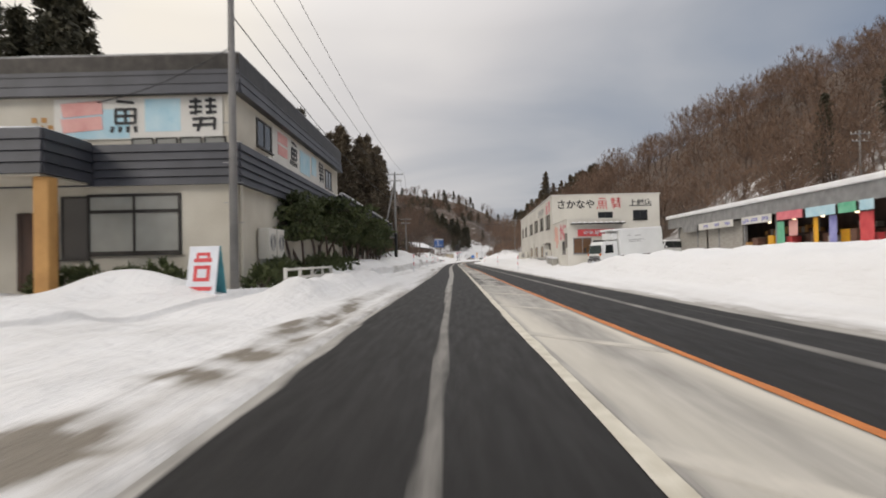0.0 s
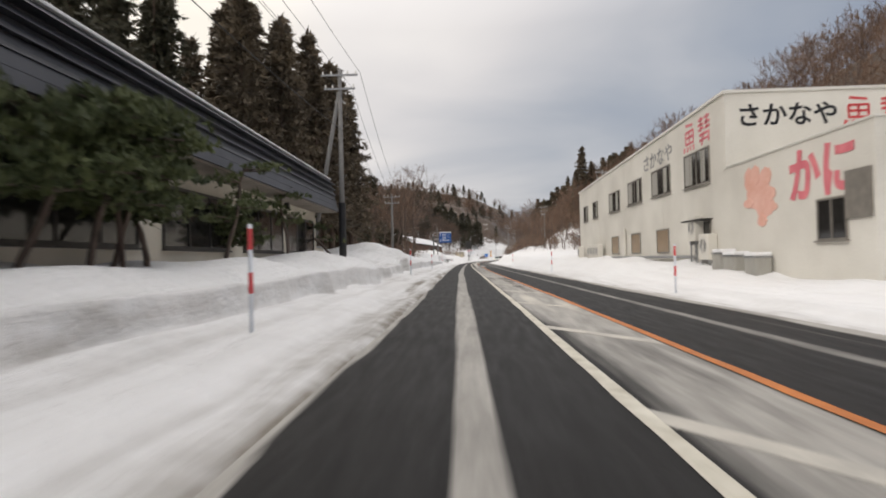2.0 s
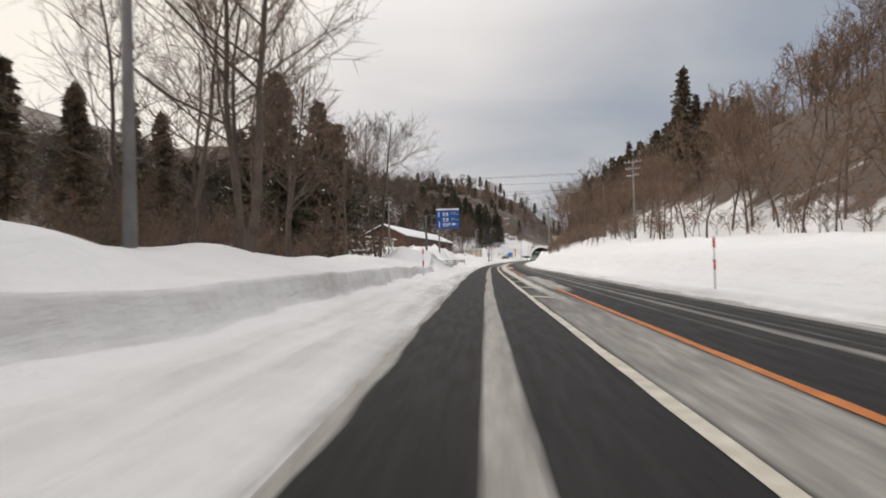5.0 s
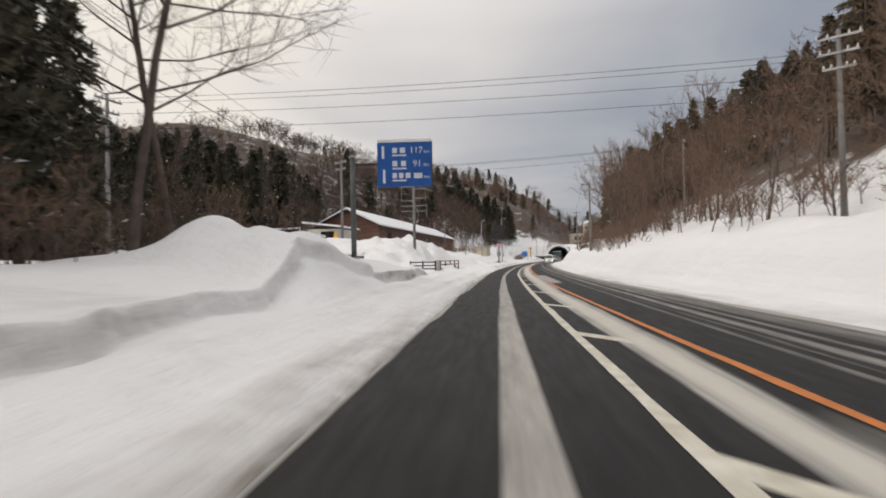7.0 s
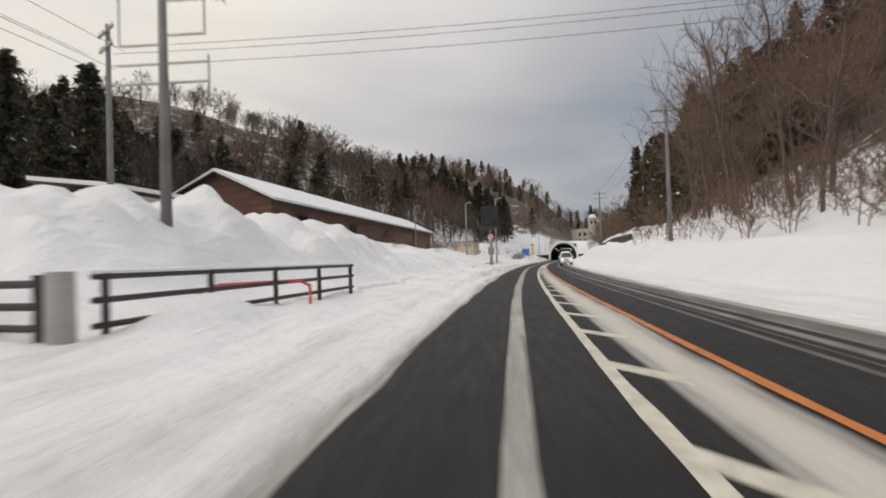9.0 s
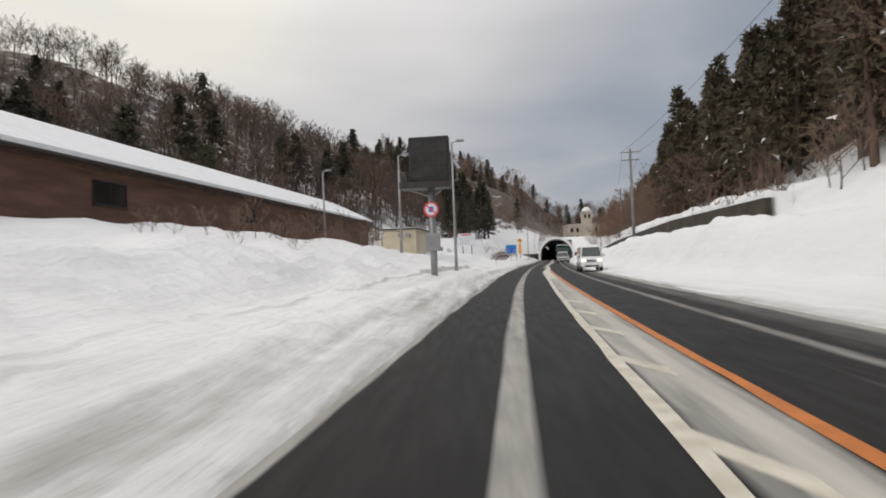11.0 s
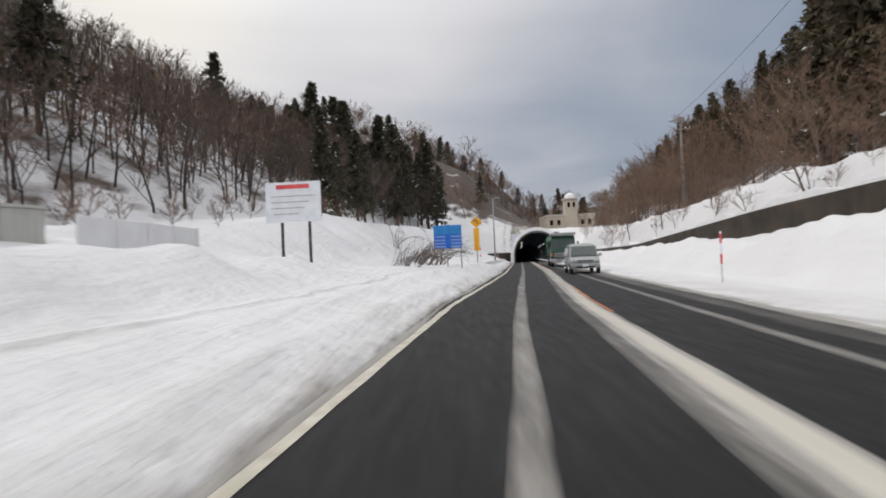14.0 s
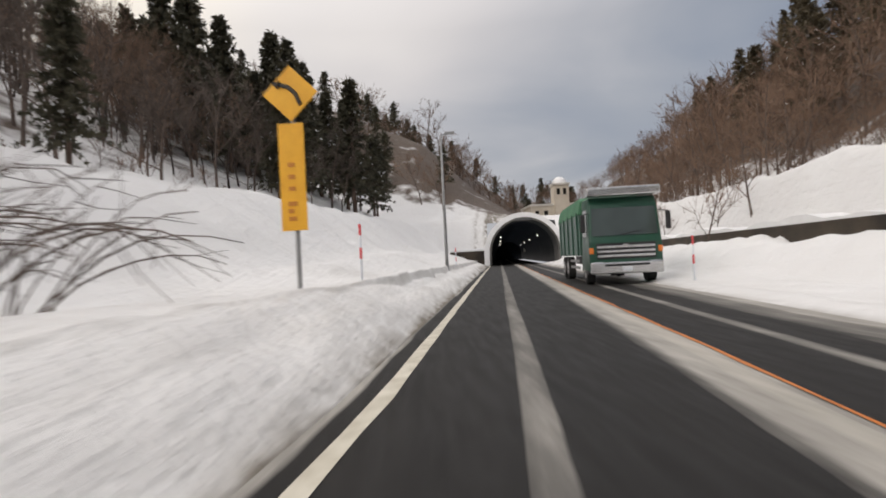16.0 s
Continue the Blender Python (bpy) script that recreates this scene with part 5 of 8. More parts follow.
def glyph(bm, x, z, w, h, y, seed, strokes=9, t=0.09):
    """A block of uneven brush strokes that stands for a character of a shop's name."""
    r = random.Random(seed)

    def stroke(x0, z0, x1, z1, a):
        n = Vector((z0 - z1, 0, x1 - x0)).normalized() * a
        p, q = Vector((x0, y, z0)), Vector((x1, y, z1))
        k = r.uniform(.55, .95)
        front = [bm.verts.new(v - Vector((0, .02, 0))) for v in (p - n, q - n * k, q + n * k, p + n)]
        back = [bm.verts.new(v) for v in (p - n, q - n * k, q + n * k, p + n)]
        bm.faces.new(front); bm.faces.new(back[::-1])
        for k in range(4):
            bm.faces.new([front[k], back[k], back[(k + 1) % 4], front[(k + 1) % 4]])

    for k in range(strokes):
        f = (k // 2 + .5) / (strokes // 2 + .5)
        if k % 2:
            zz, tilt = z + h * (1 - f), h * r.uniform(-.06, .1)
            stroke(x + w * r.uniform(0, .28), zz - tilt, x + w * r.uniform(.7, 1), zz + tilt, h * t * r.uniform(.4, .6))
        else:
            xx, lean = x + w * f, w * r.uniform(-.18, .18)
            a = r.uniform(0, .5)
            stroke(xx + lean, z + h * a, xx - lean * .4, z + h * r.uniform(a + .35, 1.0), w * t * r.uniform(.4, .6))


def name_mark(bm, x, z, w, h, y, kind):
    """Plain brush shapes that stand for a shop's mark: a barred box over short feet, or crowded bars over a hook."""
    t = h * 0.045

    def bar(x0, z0, x1, z1, k=1.0):
        a, b = Vector((x + w * x0, y, z + h * z0)), Vector((x + w * x1, y, z + h * z1))
        n = Vector((a.z - b.z, 0, b.x - a.x)).normalized() * t * k
        ring = [a - n, b - n * .8, b + n * .8, a + n]
        front = [bm.verts.new(v - Vector((0, .02, 0))) for v in ring]
        back = [bm.verts.new(v) for v in ring]
        bm.faces.new(front); bm.faces.new(back[::-1])
        for q in range(4):
            bm.faces.new([front[q], back[q], back[(q + 1) % 4], front[(q + 1) % 4]])

    if kind == 0:
        for s in ((.2, .98, .8, .92), (.16, .72, .86, .73), (.16, .3, .84, .3), (.17, .72, .17, .3), (.84, .73, .83, .3), (.5, .73, .5, .3), (.17, .52, .83, .52)):
            bar(*s)
        for k in range(4):
            bar(.08 + .25 * k, .2, .02 + .28 * k, .02, 1.2)
    else:
        for s in ((.06, .9, .44, .9), (.25, 1, .25, .5), (.04, .74, .46, .74), (.06, .56, .44, .6), (.56, .92, .9, .92), (.72, 1, .72, .54), (.56, .74, .92, .74), (.58, .56, .92, .58), (.14, .38, .86, .4), (.86, .4, .84, .06), (.46, .44, .3, .02), (.14, .2, .8, .22)):
            bar(*s)


def bars(bm, x0, x1, y, rows, t):
    """Plain bars of unreadable writing: rows of (z, start, end) as shares of the width."""
    for z, a, b in rows:
        box(bm, x0 + (x1 - x0) * a, x0 + (x1 - x0) * b, y - 0.012, y, z - t / 2, z + t / 2)


def text_mesh(body, size, mat, parent, m, name="lettering", bold=0.0):
    cu = bpy.data.curves.new(name, "FONT")
    cu.body, cu.size, cu.extrude, cu.offset = body, size, 0.004, bold
    tmp = bpy.data.objects.new(name, cu)
    scene.collection.objects.link(tmp)
    me = bpy.data.meshes.new_from_object(tmp.evaluated_get(bpy.context.evaluated_depsgraph_get()))
    bpy.data.objects.remove(tmp)
    me.materials.append(mat)
    ob = new(name, me)
    ob.parent = parent
    ob.matrix_local = m @ Matrix.Rotation(radians(90), 4, "X")
    return ob


def pieces(name, bm, mat, parent, label="", m=None):
    """Every loose piece of a bmesh as a part of its own."""
    bm.verts.index_update()
    left = set(bm.verts)
    while left:
        todo, got = [left.pop()], set()
        while todo:
            v_ = todo.pop()
            got.add(v_)
            for e_ in v_.link_edges:
                w_ = e_.other_vert(v_)
                if w_ in left:
                    left.discard(w_)
                    todo.append(w_)
        order = sorted(got, key=lambda q: q.index)
        place = {q: k for k, q in enumerate(order)}
        fs = [[place[q] for q in f.verts] for f in bm.faces if f.verts[0] in got]
        ob = mesh_ob(name, [tuple(q.co) for q in order], fs, mat, parent)
        if label:
            ob["label"] = label
        if m is not None:
            ob.matrix_local = m
    bm.free()


def snow_slab(parent, x0, x1, y0, y1, z, h=0.22, name="roof_snow"):
    """A soft-edged layer of snow lying on a roof."""
    bm = bmesh.new()
    nx, ny = max(2, int((x1 - x0) / 0.8)), max(2, int((y1 - y0) / 0.8))
    grid = {}
    for i in range(nx + 1):
        for j in range(ny + 1):
            x, y = x0 + (x1 - x0) * i / nx, y0 + (y1 - y0) * j / ny
            ed = min(i, nx - i, j, ny - j)
            zz = z + h * (0.35 if ed == 0 else 1.0) * (0.85 + 0.2 * math.sin(i * 1.7 + j * 0.9) + 0.1 * math.sin(j * 2.3))
            grid[i, j] = bm.verts.new((x, y, zz)), bm.verts.new((x, y, z))
    for i in range(nx):
        for j in range(ny):
            bm.faces.new([grid[i, j][0], grid[i + 1, j][0], grid[i + 1, j + 1][0], grid[i, j + 1][0]])
    for i in range(nx):
        for j in (0, ny):
            bm.faces.new([grid[i, j][0], grid[i, j][1], grid[i + 1, j][1], grid[i + 1, j][0]])
    for j in range(ny):
        for i in (0, nx):
            bm.faces.new([grid[i, j][0], grid[i, j][1], grid[i, j + 1][1], grid[i, j + 1][0]])
    bmesh.ops.recalc_face_normals(bm, faces=bm.faces)
    return part(name, bm, CAP, parent, "snow lying on the roof", True)


# ------------------------------------------------------------------ two-storey restaurant, west side
rest = thing("restaurant", pose(-7.15, 18.9, 0, 0, 0, 1.0), "two-storey cream restaurant with charcoal board bands and signs", "building")
part("wall", boxes((-13, 0, 0, 17.3, -0.2, 7.0)), CREAM, rest, "cream rendered wall")
part("band_core", boxes((-13.1, 0.16, -0.16, 17.4, 3.72, 5.02)), FRAME, rest)
part("fascia_core", boxes((-13.1, 0.22, -0.22, 17.5, 6.62, 7.86)), FRAME, rest)
cladding(rest, -13.1, 0.16, -0.18, 17.4, 3.7, 5.04, 5, ("-y", "+x"))
cladding(rest, -13.1, 0.22, -0.24, 17.5, 6.6, 7.84, 4, ("-y", "+x"), 0.12)
part("coping", boxes((-13.2, 0.2, -0.2, 17.5, 7.86, 7.92)), GREY, rest)
snow_slab(rest, -13.0, 0.1, -0.1, 17.3, 7.92, 0.14)
# porch
part("porch_core", boxes((-13.0, -4.57, -2.5, -0.2, 3.82, 5.08)), FRAME, rest)
cladding(rest, -13.0, -4.55, -2.52, -0.25, 3.8, 5.1, 4, ("-y", "+x"))
snow_slab(rest, -13.0, -4.65, -2.45, -0.2, 5.1, 0.16, "porch_snow")
part("porch_ceiling", boxes((-13.0, -4.65, -2.45, -0.02, 3.74, 3.8)), CREAM, rest)
part("porch_column", boxes((-4.95, -4.5, -2.35, -1.9, 0.0, 3.74), bevel=0.05), OCHRE, rest, "ochre porch column")
door = part("door", boxes((-6.9, -5.9, -0.08, 0.0, 0.5, 2.75), (-7.05, -6.9, -0.1, 0.02, 0.4, 2.9), (-5.9, -5.75, -0.1, 0.02, 0.4, 2.9), (-7.05, -5.75, -0.1, 0.02, 2.75, 2.9)), DARKWOOD, rest, "brown wooden door")
part("handle", tubes(((-6.05, -0.14, 1.4), (-6.05, -0.14, 1.8), 0.02)), GREY, door)
window(rest, (-5.2, 0, 2.4), 0.8, 1.9, "-y", 1, 1, DARKGLASS)
window(rest, (-3.3, 0, 2.5), 2.85, 1.75, "-y", 2, 1, CURTAIN, fw=0.09)
part("transom", boxes((-4.75, -1.85, -0.07, -0.01, 2.85, 2.95)), FRAME, rest)
part("mural_panel", boxes((-5.85, -0.4, -0.05, 0.0, 5.22, 6.55)), WHITE, rest, "white sign panel under the eaves")
part("mural_blue", boxes((-5.6, -3.4, -0.056, -0.05, 5.25, 6.2), (-2.9, -1.75, -0.056, -0.05, 5.45, 6.5), bevel=0.002), SKYBLUE, rest)
bm = bmesh.new()
for k in range(2):
    v = [bm.verts.new(q) for q in ((-5.55, -0.075, 5.45 + k * .5), (-4.25, -0.075, 5.55 + k * .5), (-4.3, -0.075, 5.98 + k * .5), (-5.62, -0.075, 5.9 + k * .5))]
    bm.faces.new(v)
bmesh.ops.recalc_face_normals(bm, faces=bm.faces)
bmesh.ops.solidify(bm, geom=bm.faces[:], thickness=0.015)
part("red_mark", bm, PINK, rest, "faded red printed mark")
bm = bmesh.new()
name_mark(bm, -4.0, 5.42, 0.95, 1.05, -0.06, 0)
name_mark(bm, -1.5, 5.4, 1.0, 1.1, -0.06, 1)
pieces("sign_stroke", bm, BLACK, rest)
bm = bmesh.new(); bars(bm, -6.6, -5.9, -0.01, [(5.9, 0, .25), (5.9, .45, .7), (5.65, .3, .55), (5.65, .75, 1)], 0.16)
pieces("emblem_dot", bm, OCHRE, rest)
for k in range(4):
    window(rest, (-3.0 + 0.78 * k, 0, 5.12), 0.62, 0.2, "-y", 1, 1, CURTAIN, sill=False, fw=0.04)
window(rest, (0, 2.9, 5.85), 1.6, 0.9, "+x", 2, 1, DARKGLASS)
window(rest, (0, 14.5, 5.75), 1.5, 0.95, "+x", 2)
part("side_banner", boxes((0, 0.03, 3.9, 13.3, 5.2, 6.5)), WHITE, rest, "printed side banner")
part("side_banner_blue", boxes((0.03, 0.04, 8.1, 10.0, 5.3, 6.3), (0.03, 0.04, 10.4, 11.4, 5.5, 6.4)), SKYBLUE, rest)
part("side_banner_red", boxes((0.03, 0.04, 4.6, 6.0, 5.5, 5.9), (0.03, 0.04, 4.6, 6.0, 6.0, 6.4)), PINK, rest)
bm = bmesh.new(); name_mark(bm, 6.4, 5.35, 1.2, 1.05, 0, 0); name_mark(bm, 11.9, 5.35, 1.2, 1.05, 0, 1)
pieces("side_stroke", bm, BLACK, rest, "", Matrix.Translation((0.05, 0, 0)) @ Matrix.Rotation(radians(90), 4, "Z"))
part("side_rail", boxes((0.02, 0.14, 3.0, 16.5, 5.06, 5.14)), WHITE, rest)
part("drain_pipe", tubes(((0.08, 0.25, 0.2), (0.08, 0.25, 3.7), 0.05)), CREAM, rest)

# ------------------------------------------------------------------ long single-storey wing
wing = thing("long_shop", pose(-8.2, 38.6, 0, 0, 0, 1.1), "long single-storey cream shop with a charcoal mansard fascia", "building")
part("wall", boxes((-12, 0, 0, 30.6, -0.2, 4.3)), CREAM, wing)
part("fascia_core", boxes((-12, 0.62, -0.9, 30.9, 3.85, 5.4)), FRAME, wing)
cladding(wing, -12, 1.05, -0.9, 31.0, 3.8, 5.48, 6, ("+x",), 0.36)
part("eave_snow", boxes((0.55, 0.78, -0.9, 31.0, 5.49, 5.56), bevel=0.02), CAP, wing, "thin snow along the fascia top")
part("soffit", boxes((0.0, 1.05, 0, 31, 3.74, 3.8)), noisy("brown_soffit", (0.20, 0.17, 0.14), (0.30, 0.26, 0.22), 1.0, 0.8, fine=12), wing, "brown boarded soffit")
part("end_fascia", boxes((-12, 0.2, 30.9, 31.05, 3.9, 5.45)), CHARCOAL, wing)
snow_slab(wing, -12, 0.5, -0.1, 30.9, 5.49, 0.12)
for y, w in ((27.6, 4.6), (22.3, 4.5), (16.5, 4.2), (11, 4.2), (5, 4.2)):
    window(wing, (0, y, 2.4), w, 1.5, "+x", 3, 1, DARKGLASS if y != 22.2 else CURTAIN, fw=0.08)
part("vent", tubes(((0.02, 25.0, 3.6), (0.2, 25.0, 3.6), 0.14)), FRAME, wing)
part("porch_step", boxes((-2.0, -0.2, 30.65, 33.2, 0.3, 1.9)), CREAM, wing, "low cream end wall")
part("step_cap", boxes((-2.05, -0.1, 30.66, 33.3, 1.92, 2.0)), GREY, wing)

PINKRED = noisy("faded_pink_red", (0.62, 0.13, 0.17), (0.76, 0.24, 0.26), 1.5, 0.6, fine=20, bump=0.05)
# ------------------------------------------------------------------ fish shop, east side
TANFRAME = noisy("tan_window_frame", (0.16, 0.145, 0.125), (0.24, 0.22, 0.19), 3, 0.55, fine=40, bump=0.05)
PALEBLIND = noisy("pale_blind", (0.30, 0.29, 0.26), (0.42, 0.41, 0.37), 1.0, 0.8, fine=12, bump=0.2, stretch=(1, 1, 0.2))
TANPANE = glass_material("tan_pane", (0.34, 0.25, 0.16), 0.25)
shop = thing("fish_shop", pose(9.65, 62.6, 0, 0, 0, 0), "two-storey ivory shop with red and black sign strokes", "building")
v = [(0, 0, -.2), (11.1, 0, -.2), (11.1, 32.1, -.2), (0, 32.1, -.2), (0, 0, 7.62), (11.1, 0, 7.62), (11.1, 32.1, 7.05), (0, 32.1, 7.05)]
mesh_ob("wall", v, [(3, 2, 1, 0), (4, 5, 6, 7), (0, 1, 5, 4), (1, 2, 6, 5), (2, 3, 7, 6), (3, 0, 4, 7)], IVORY, shop)
v = [(-.08, -.08, 7.62), (11.2, -.08, 7.62), (11.2, 32.2, 7.05), (-.08, 32.2, 7.05)]
mesh_ob("coping", [(*a[:2], a[2] - .05) for a in v] + [(*a[:2], a[2] + .06) for a in v], [(3, 2, 1, 0), (4, 5, 6, 7), (0, 1, 5, 4), (1, 2, 6, 5), (2, 3, 7, 6), (3, 0, 4, 7)], WHITE, shop)
# panel joints of the siding: thin proud strips
for y in (8.0, 16.0, 24.0):
    part("joint_strip", boxes((-0.012, 0.0, y - 0.02, y + 0.02, 0.3, 7.0)), IVORY, shop)
for y, w, z, h, n in ((29.1, 1.75, 4.85, 1.25, 2), (25.1, 1.75, 4.9, 1.25, 2), (18.6, 3.0, 4.95, 1.3, 3), (13.3, 3.0, 5.05, 1.35, 4), (8.2, 3.0, 5.05, 1.35, 3), (3.1, 2.9, 5.0, 1.45, 4)):
    win = window(shop, (0, y, z), w, h, "-x", n, 1, None, TANFRAME)
    if w > 2:
        part("blind", boxes((-w * .48, -w * .48 + w * .3, -0.034, -0.024, -h * .46, h * .47)), PALEBLIND, win, "pale drawn blind")
    part("curtain", boxes((w * .18, w * .34, -0.034, -0.024, -h * .47, h * .47)), PALEBLIND, win, "pale curtain")
for y, w in ((18.6, 1.9), (13.3, 1.9), (8.1, 1.9)):
    window(shop, (0, y, 1.85), w, 1.15, "-x", 1, 1, TANPANE, frame_mat=TANFRAME, sill=False)
window(shop, (0, 2.7, 2.1), 2.0, 0.85, "-x", 2, 1, None, TANFRAME)
part("rain_hood", boxes((-0.5, 0.0, 1.5, 3.9, 2.58, 2.64)), FRAME, shop, "dark rain hood over the window")
part("down_pipe", tubes(((-0.12, 15.6, 0.4), (-0.12, 15.6, 2.9), 0.11)), IVORY, shop)
part("plinth_pipe", tubes(((-0.2, 3, 1.0), (-0.2, 27, 1.0), 0.07)), GREY, shop)
part("plinth_ledge", boxes((-0.35, 0.0, 4.0, 22.0, 0.55, 0.75)), CONCRETE, shop)
window(shop, (5.5, 0, 5.3), 1.4, 0.85, "-y", 2)
window(shop, (9.1, 0, 5.4), 1.35, 0.9, "-y", 2)
bm = bmesh.new()
for k in range(2):
    name_mark(bm, 4.65 + k * 1.4, 6.1, 1.15, 1.15, 0, k)
pieces("red_stroke", bm, RED, shop)
bm = bmesh.new()
for k in range(2):
    name_mark(bm, -4.6 + k * 1.75, 5.9, 1.45, 1.3, 0, k)
pieces("side_red_stroke", bm, PINKRED, shop, "", Matrix.Rotation(radians(-90), 4, "Z"))
text_mesh("\u3055\u304b\u306a\u3084", 1.0, BLACK, shop, Matrix.Translation((0.45, -0.012, 6.28)), "shop_lettering", 0.02)
text_mesh("\u4e0a\u8d8a\u5e97", 0.8, BLACK, shop, Matrix.Translation((7.95, -0.012, 6.38)), "branch_lettering", 0.012)
text_mesh("\u3055\u304b\u306a\u3084", 1.3, GREY, shop, Matrix.Translation((-0.012, 11.4, 6.05)) @ Matrix.Rotation(radians(-90), 4, "Z") @ Matrix.Diagonal((1, 1, 0.76, 1)), "side_lettering", 0.02)
# front annexe
part("annexe_wall", boxes((-0.05, 4.9, -8.9, -0.01, -0.2, 4.52)), IVORY, shop, "ground-floor annexe wall")
part("annexe_coping", boxes((-0.1, 4.95, -8.95, 0, 4.52, 4.58)), WHITE, shop)
bm = bmesh.new()
for k in range(12):
    box(bm, 0.2 + k * 0.4, 0.58 + k * 0.4, -9.55, -8.95, 4.02 + 0.02 * (k % 2), 4.14, bevel=0.03)
part("canopy_tiles", bm, FRAME, shop, "tiled canopy edge")
for k in range(10):
    bm = bmesh.new()
    bmesh.ops.create_icosphere(bm, subdivisions=2, radius=0.2, matrix=Matrix.Translation((0.45 + k * 0.48, -9.3, 4.16)) @ Matrix.Diagonal((1, 1, .45, 1)))
    part("snow_lump", bm, CAP, shop, "lump of snow on the canopy", True)
part("red_banner", boxes((0.85, 4.1, -9.0, -8.95, 2.98, 3.6)), RED, shop, "red shop banner")
bm = bmesh.new()
for k in range(5):
    glyph(bm, 1.35 + k * 0.5, 3.08, 0.4, 0.42, -9.0, 60 + k, 7, 0.12)
pieces("banner_stroke", bm, SIGNWHITE, shop)
window(shop, (1.25, -8.9, 2.15), 1.5, 1.3, "-y", 2, 1, BROWNGLASS, frame_mat=GREY)
part("entrance_door", boxes((2.2, 3.7, -9.0, -8.9, 0.4, 2.6)), DARKGLASS, shop, "glazed entrance")
window(shop, (-0.05, -7.0, 2.05), 1.3, 1.1, "-x", 2, 1, None, TANFRAME)
part("side_panel", boxes((-0.12, -0.05, -8.75, -7.7, 2.0, 3.3)), TANFRAME, shop)
CRABPINK = noisy("faded_crab_print", (0.70, 0.36, 0.27), (0.80, 0.50, 0.42), 1.2, 0.7, fine=9, bump=0.05)
bm = bmesh.new()
for k, (cx, cz, rx, rz) in enumerate(((0, 0, .82, .6), (.42, -.42, .62, .46), (-.62, .52, .34, .42), (.55, .5, .38, .3), (-.15, .62, .3, .34), (.86, -.1, .3, .22), (.9, -.55, .36, .14), (-.7, -.3, .34, .16), (.25, -.95, .3, .2))):
    vs = [bm.verts.new((cx + rx * math.cos(6.283 * q / 16) * (1 + .08 * math.sin(q * 2.7 + k)), -0.006 - 0.003 * k, cz + rz * math.sin(6.283 * q / 16) * (1 + .08 * math.cos(q * 3.1)))) for q in range(16)]
    back = [bm.verts.new((v.co.x, 0, v.co.z)) for v in vs]
    bm.faces.new(vs)
    for q in range(16):
        bm.faces.new([vs[q], back[q], back[(q + 1) % 16], vs[(q + 1) % 16]])
bmesh.ops.recalc_face_normals(bm, faces=bm.faces)
o = part("crab_picture", bm, CRABPINK, shop, "faded orange-pink painted crab")
o.matrix_local = Matrix.Translation((-0.055, -2.7, 3.25)) @ Matrix.Rotation(radians(-90), 4, "Z") @ Matrix.Diagonal((1.05, 1, 1.05, 1))
text_mesh("\u304b\u306b", 1.75, PINKRED, shop, Matrix.Translation((-0.065, -4.75, 2.85)) @ Matrix.Rotation(radians(-90), 4, "Z"), "crab_lettering", 0.06)


def ac_unit(m, w=0.85, leg=0.0):
    ob = thing("air_conditioner", m, "cream outdoor air conditioner unit beside the shop", "air conditioner", "air conditioners")
    part("case", boxes((0, 0.4, 0, w, 0.15, 1.25), bevel=0.03), IVORY, ob)
    for y in (0.05, w - 0.15):
        part("foot", boxes((0.05, 0.35, y, y + 0.1, 0, 0.15)), GREY, ob)
    if leg:
        for y in (0.06, w - 0.12):
            for x in (0.08, 0.28):
                part("stand_leg", boxes((x, x + 0.05, y, y + 0.05, -leg, 0.0)), GREY, ob)
    bm = bmesh.new()
    for r in (0.3, 0.22, 0.14):
        n = 24
        for k in range(n):
            a, b = 6.283 * k / n, 6.283 * (k + 1) / n
            tube(bm, (-0.012, w / 2 + r * math.cos(a), 0.75 + r * math.sin(a)), (-0.012, w / 2 + r * math.cos(b), 0.75 + r * math.sin(b)), 0.012, sides=4)
    part("fan_guard", bm, GREY, ob)
    return ob


first = ac_unit(pose(8.95, 84.0, 0.75))
for y in (85.0, 86.0, 87.1, 91.6):
    copy_thing(first, pose(8.95, y, 0.75))
ac_unit(pose(9.22, 63.6, 0.72), 1.0, 0.6)
ac_unit(pose(9.22, 65.0, 1.55), 0.85, 1.4)
for y, ln, h in ((58.9, 0.8, 0.75), (60.5, 1.0, 0.8), (61.6, 0.9, 0.9)):
    bx = thing("storage_box", pose(8.95, y, 0.2), "pale storage box under snow beside the shop wall", "box", "storage boxes")
    part("body", boxes((0, 0.55, 0, ln, 0, h), bevel=0.02), PALEBLIND, bx)
    part("lid", boxes((-0.03, 0.58, -0.03, ln + 0.03, h, h + 0.06), bevel=0.015), GREY, bx)
    part("lid_snow", boxes((-0.02, 0.57, -0.02, ln + 0.02, h + 0.06, h + 0.2), bevel=0.06), CAP, bx, "snow lying on the lid")
for y in (21.6, 22.6):
    ac_unit(pose(-6.72, y, 1.15, 0, 0, 181), 0.85, 1.0)
tagged(part("unit_platform", boxes((8.75, 9.64, 83.6, 93.2, -0.1, 0.75)), CONCRETE, None), "grey concrete platform under the air conditioners", "platform", kind="structure")

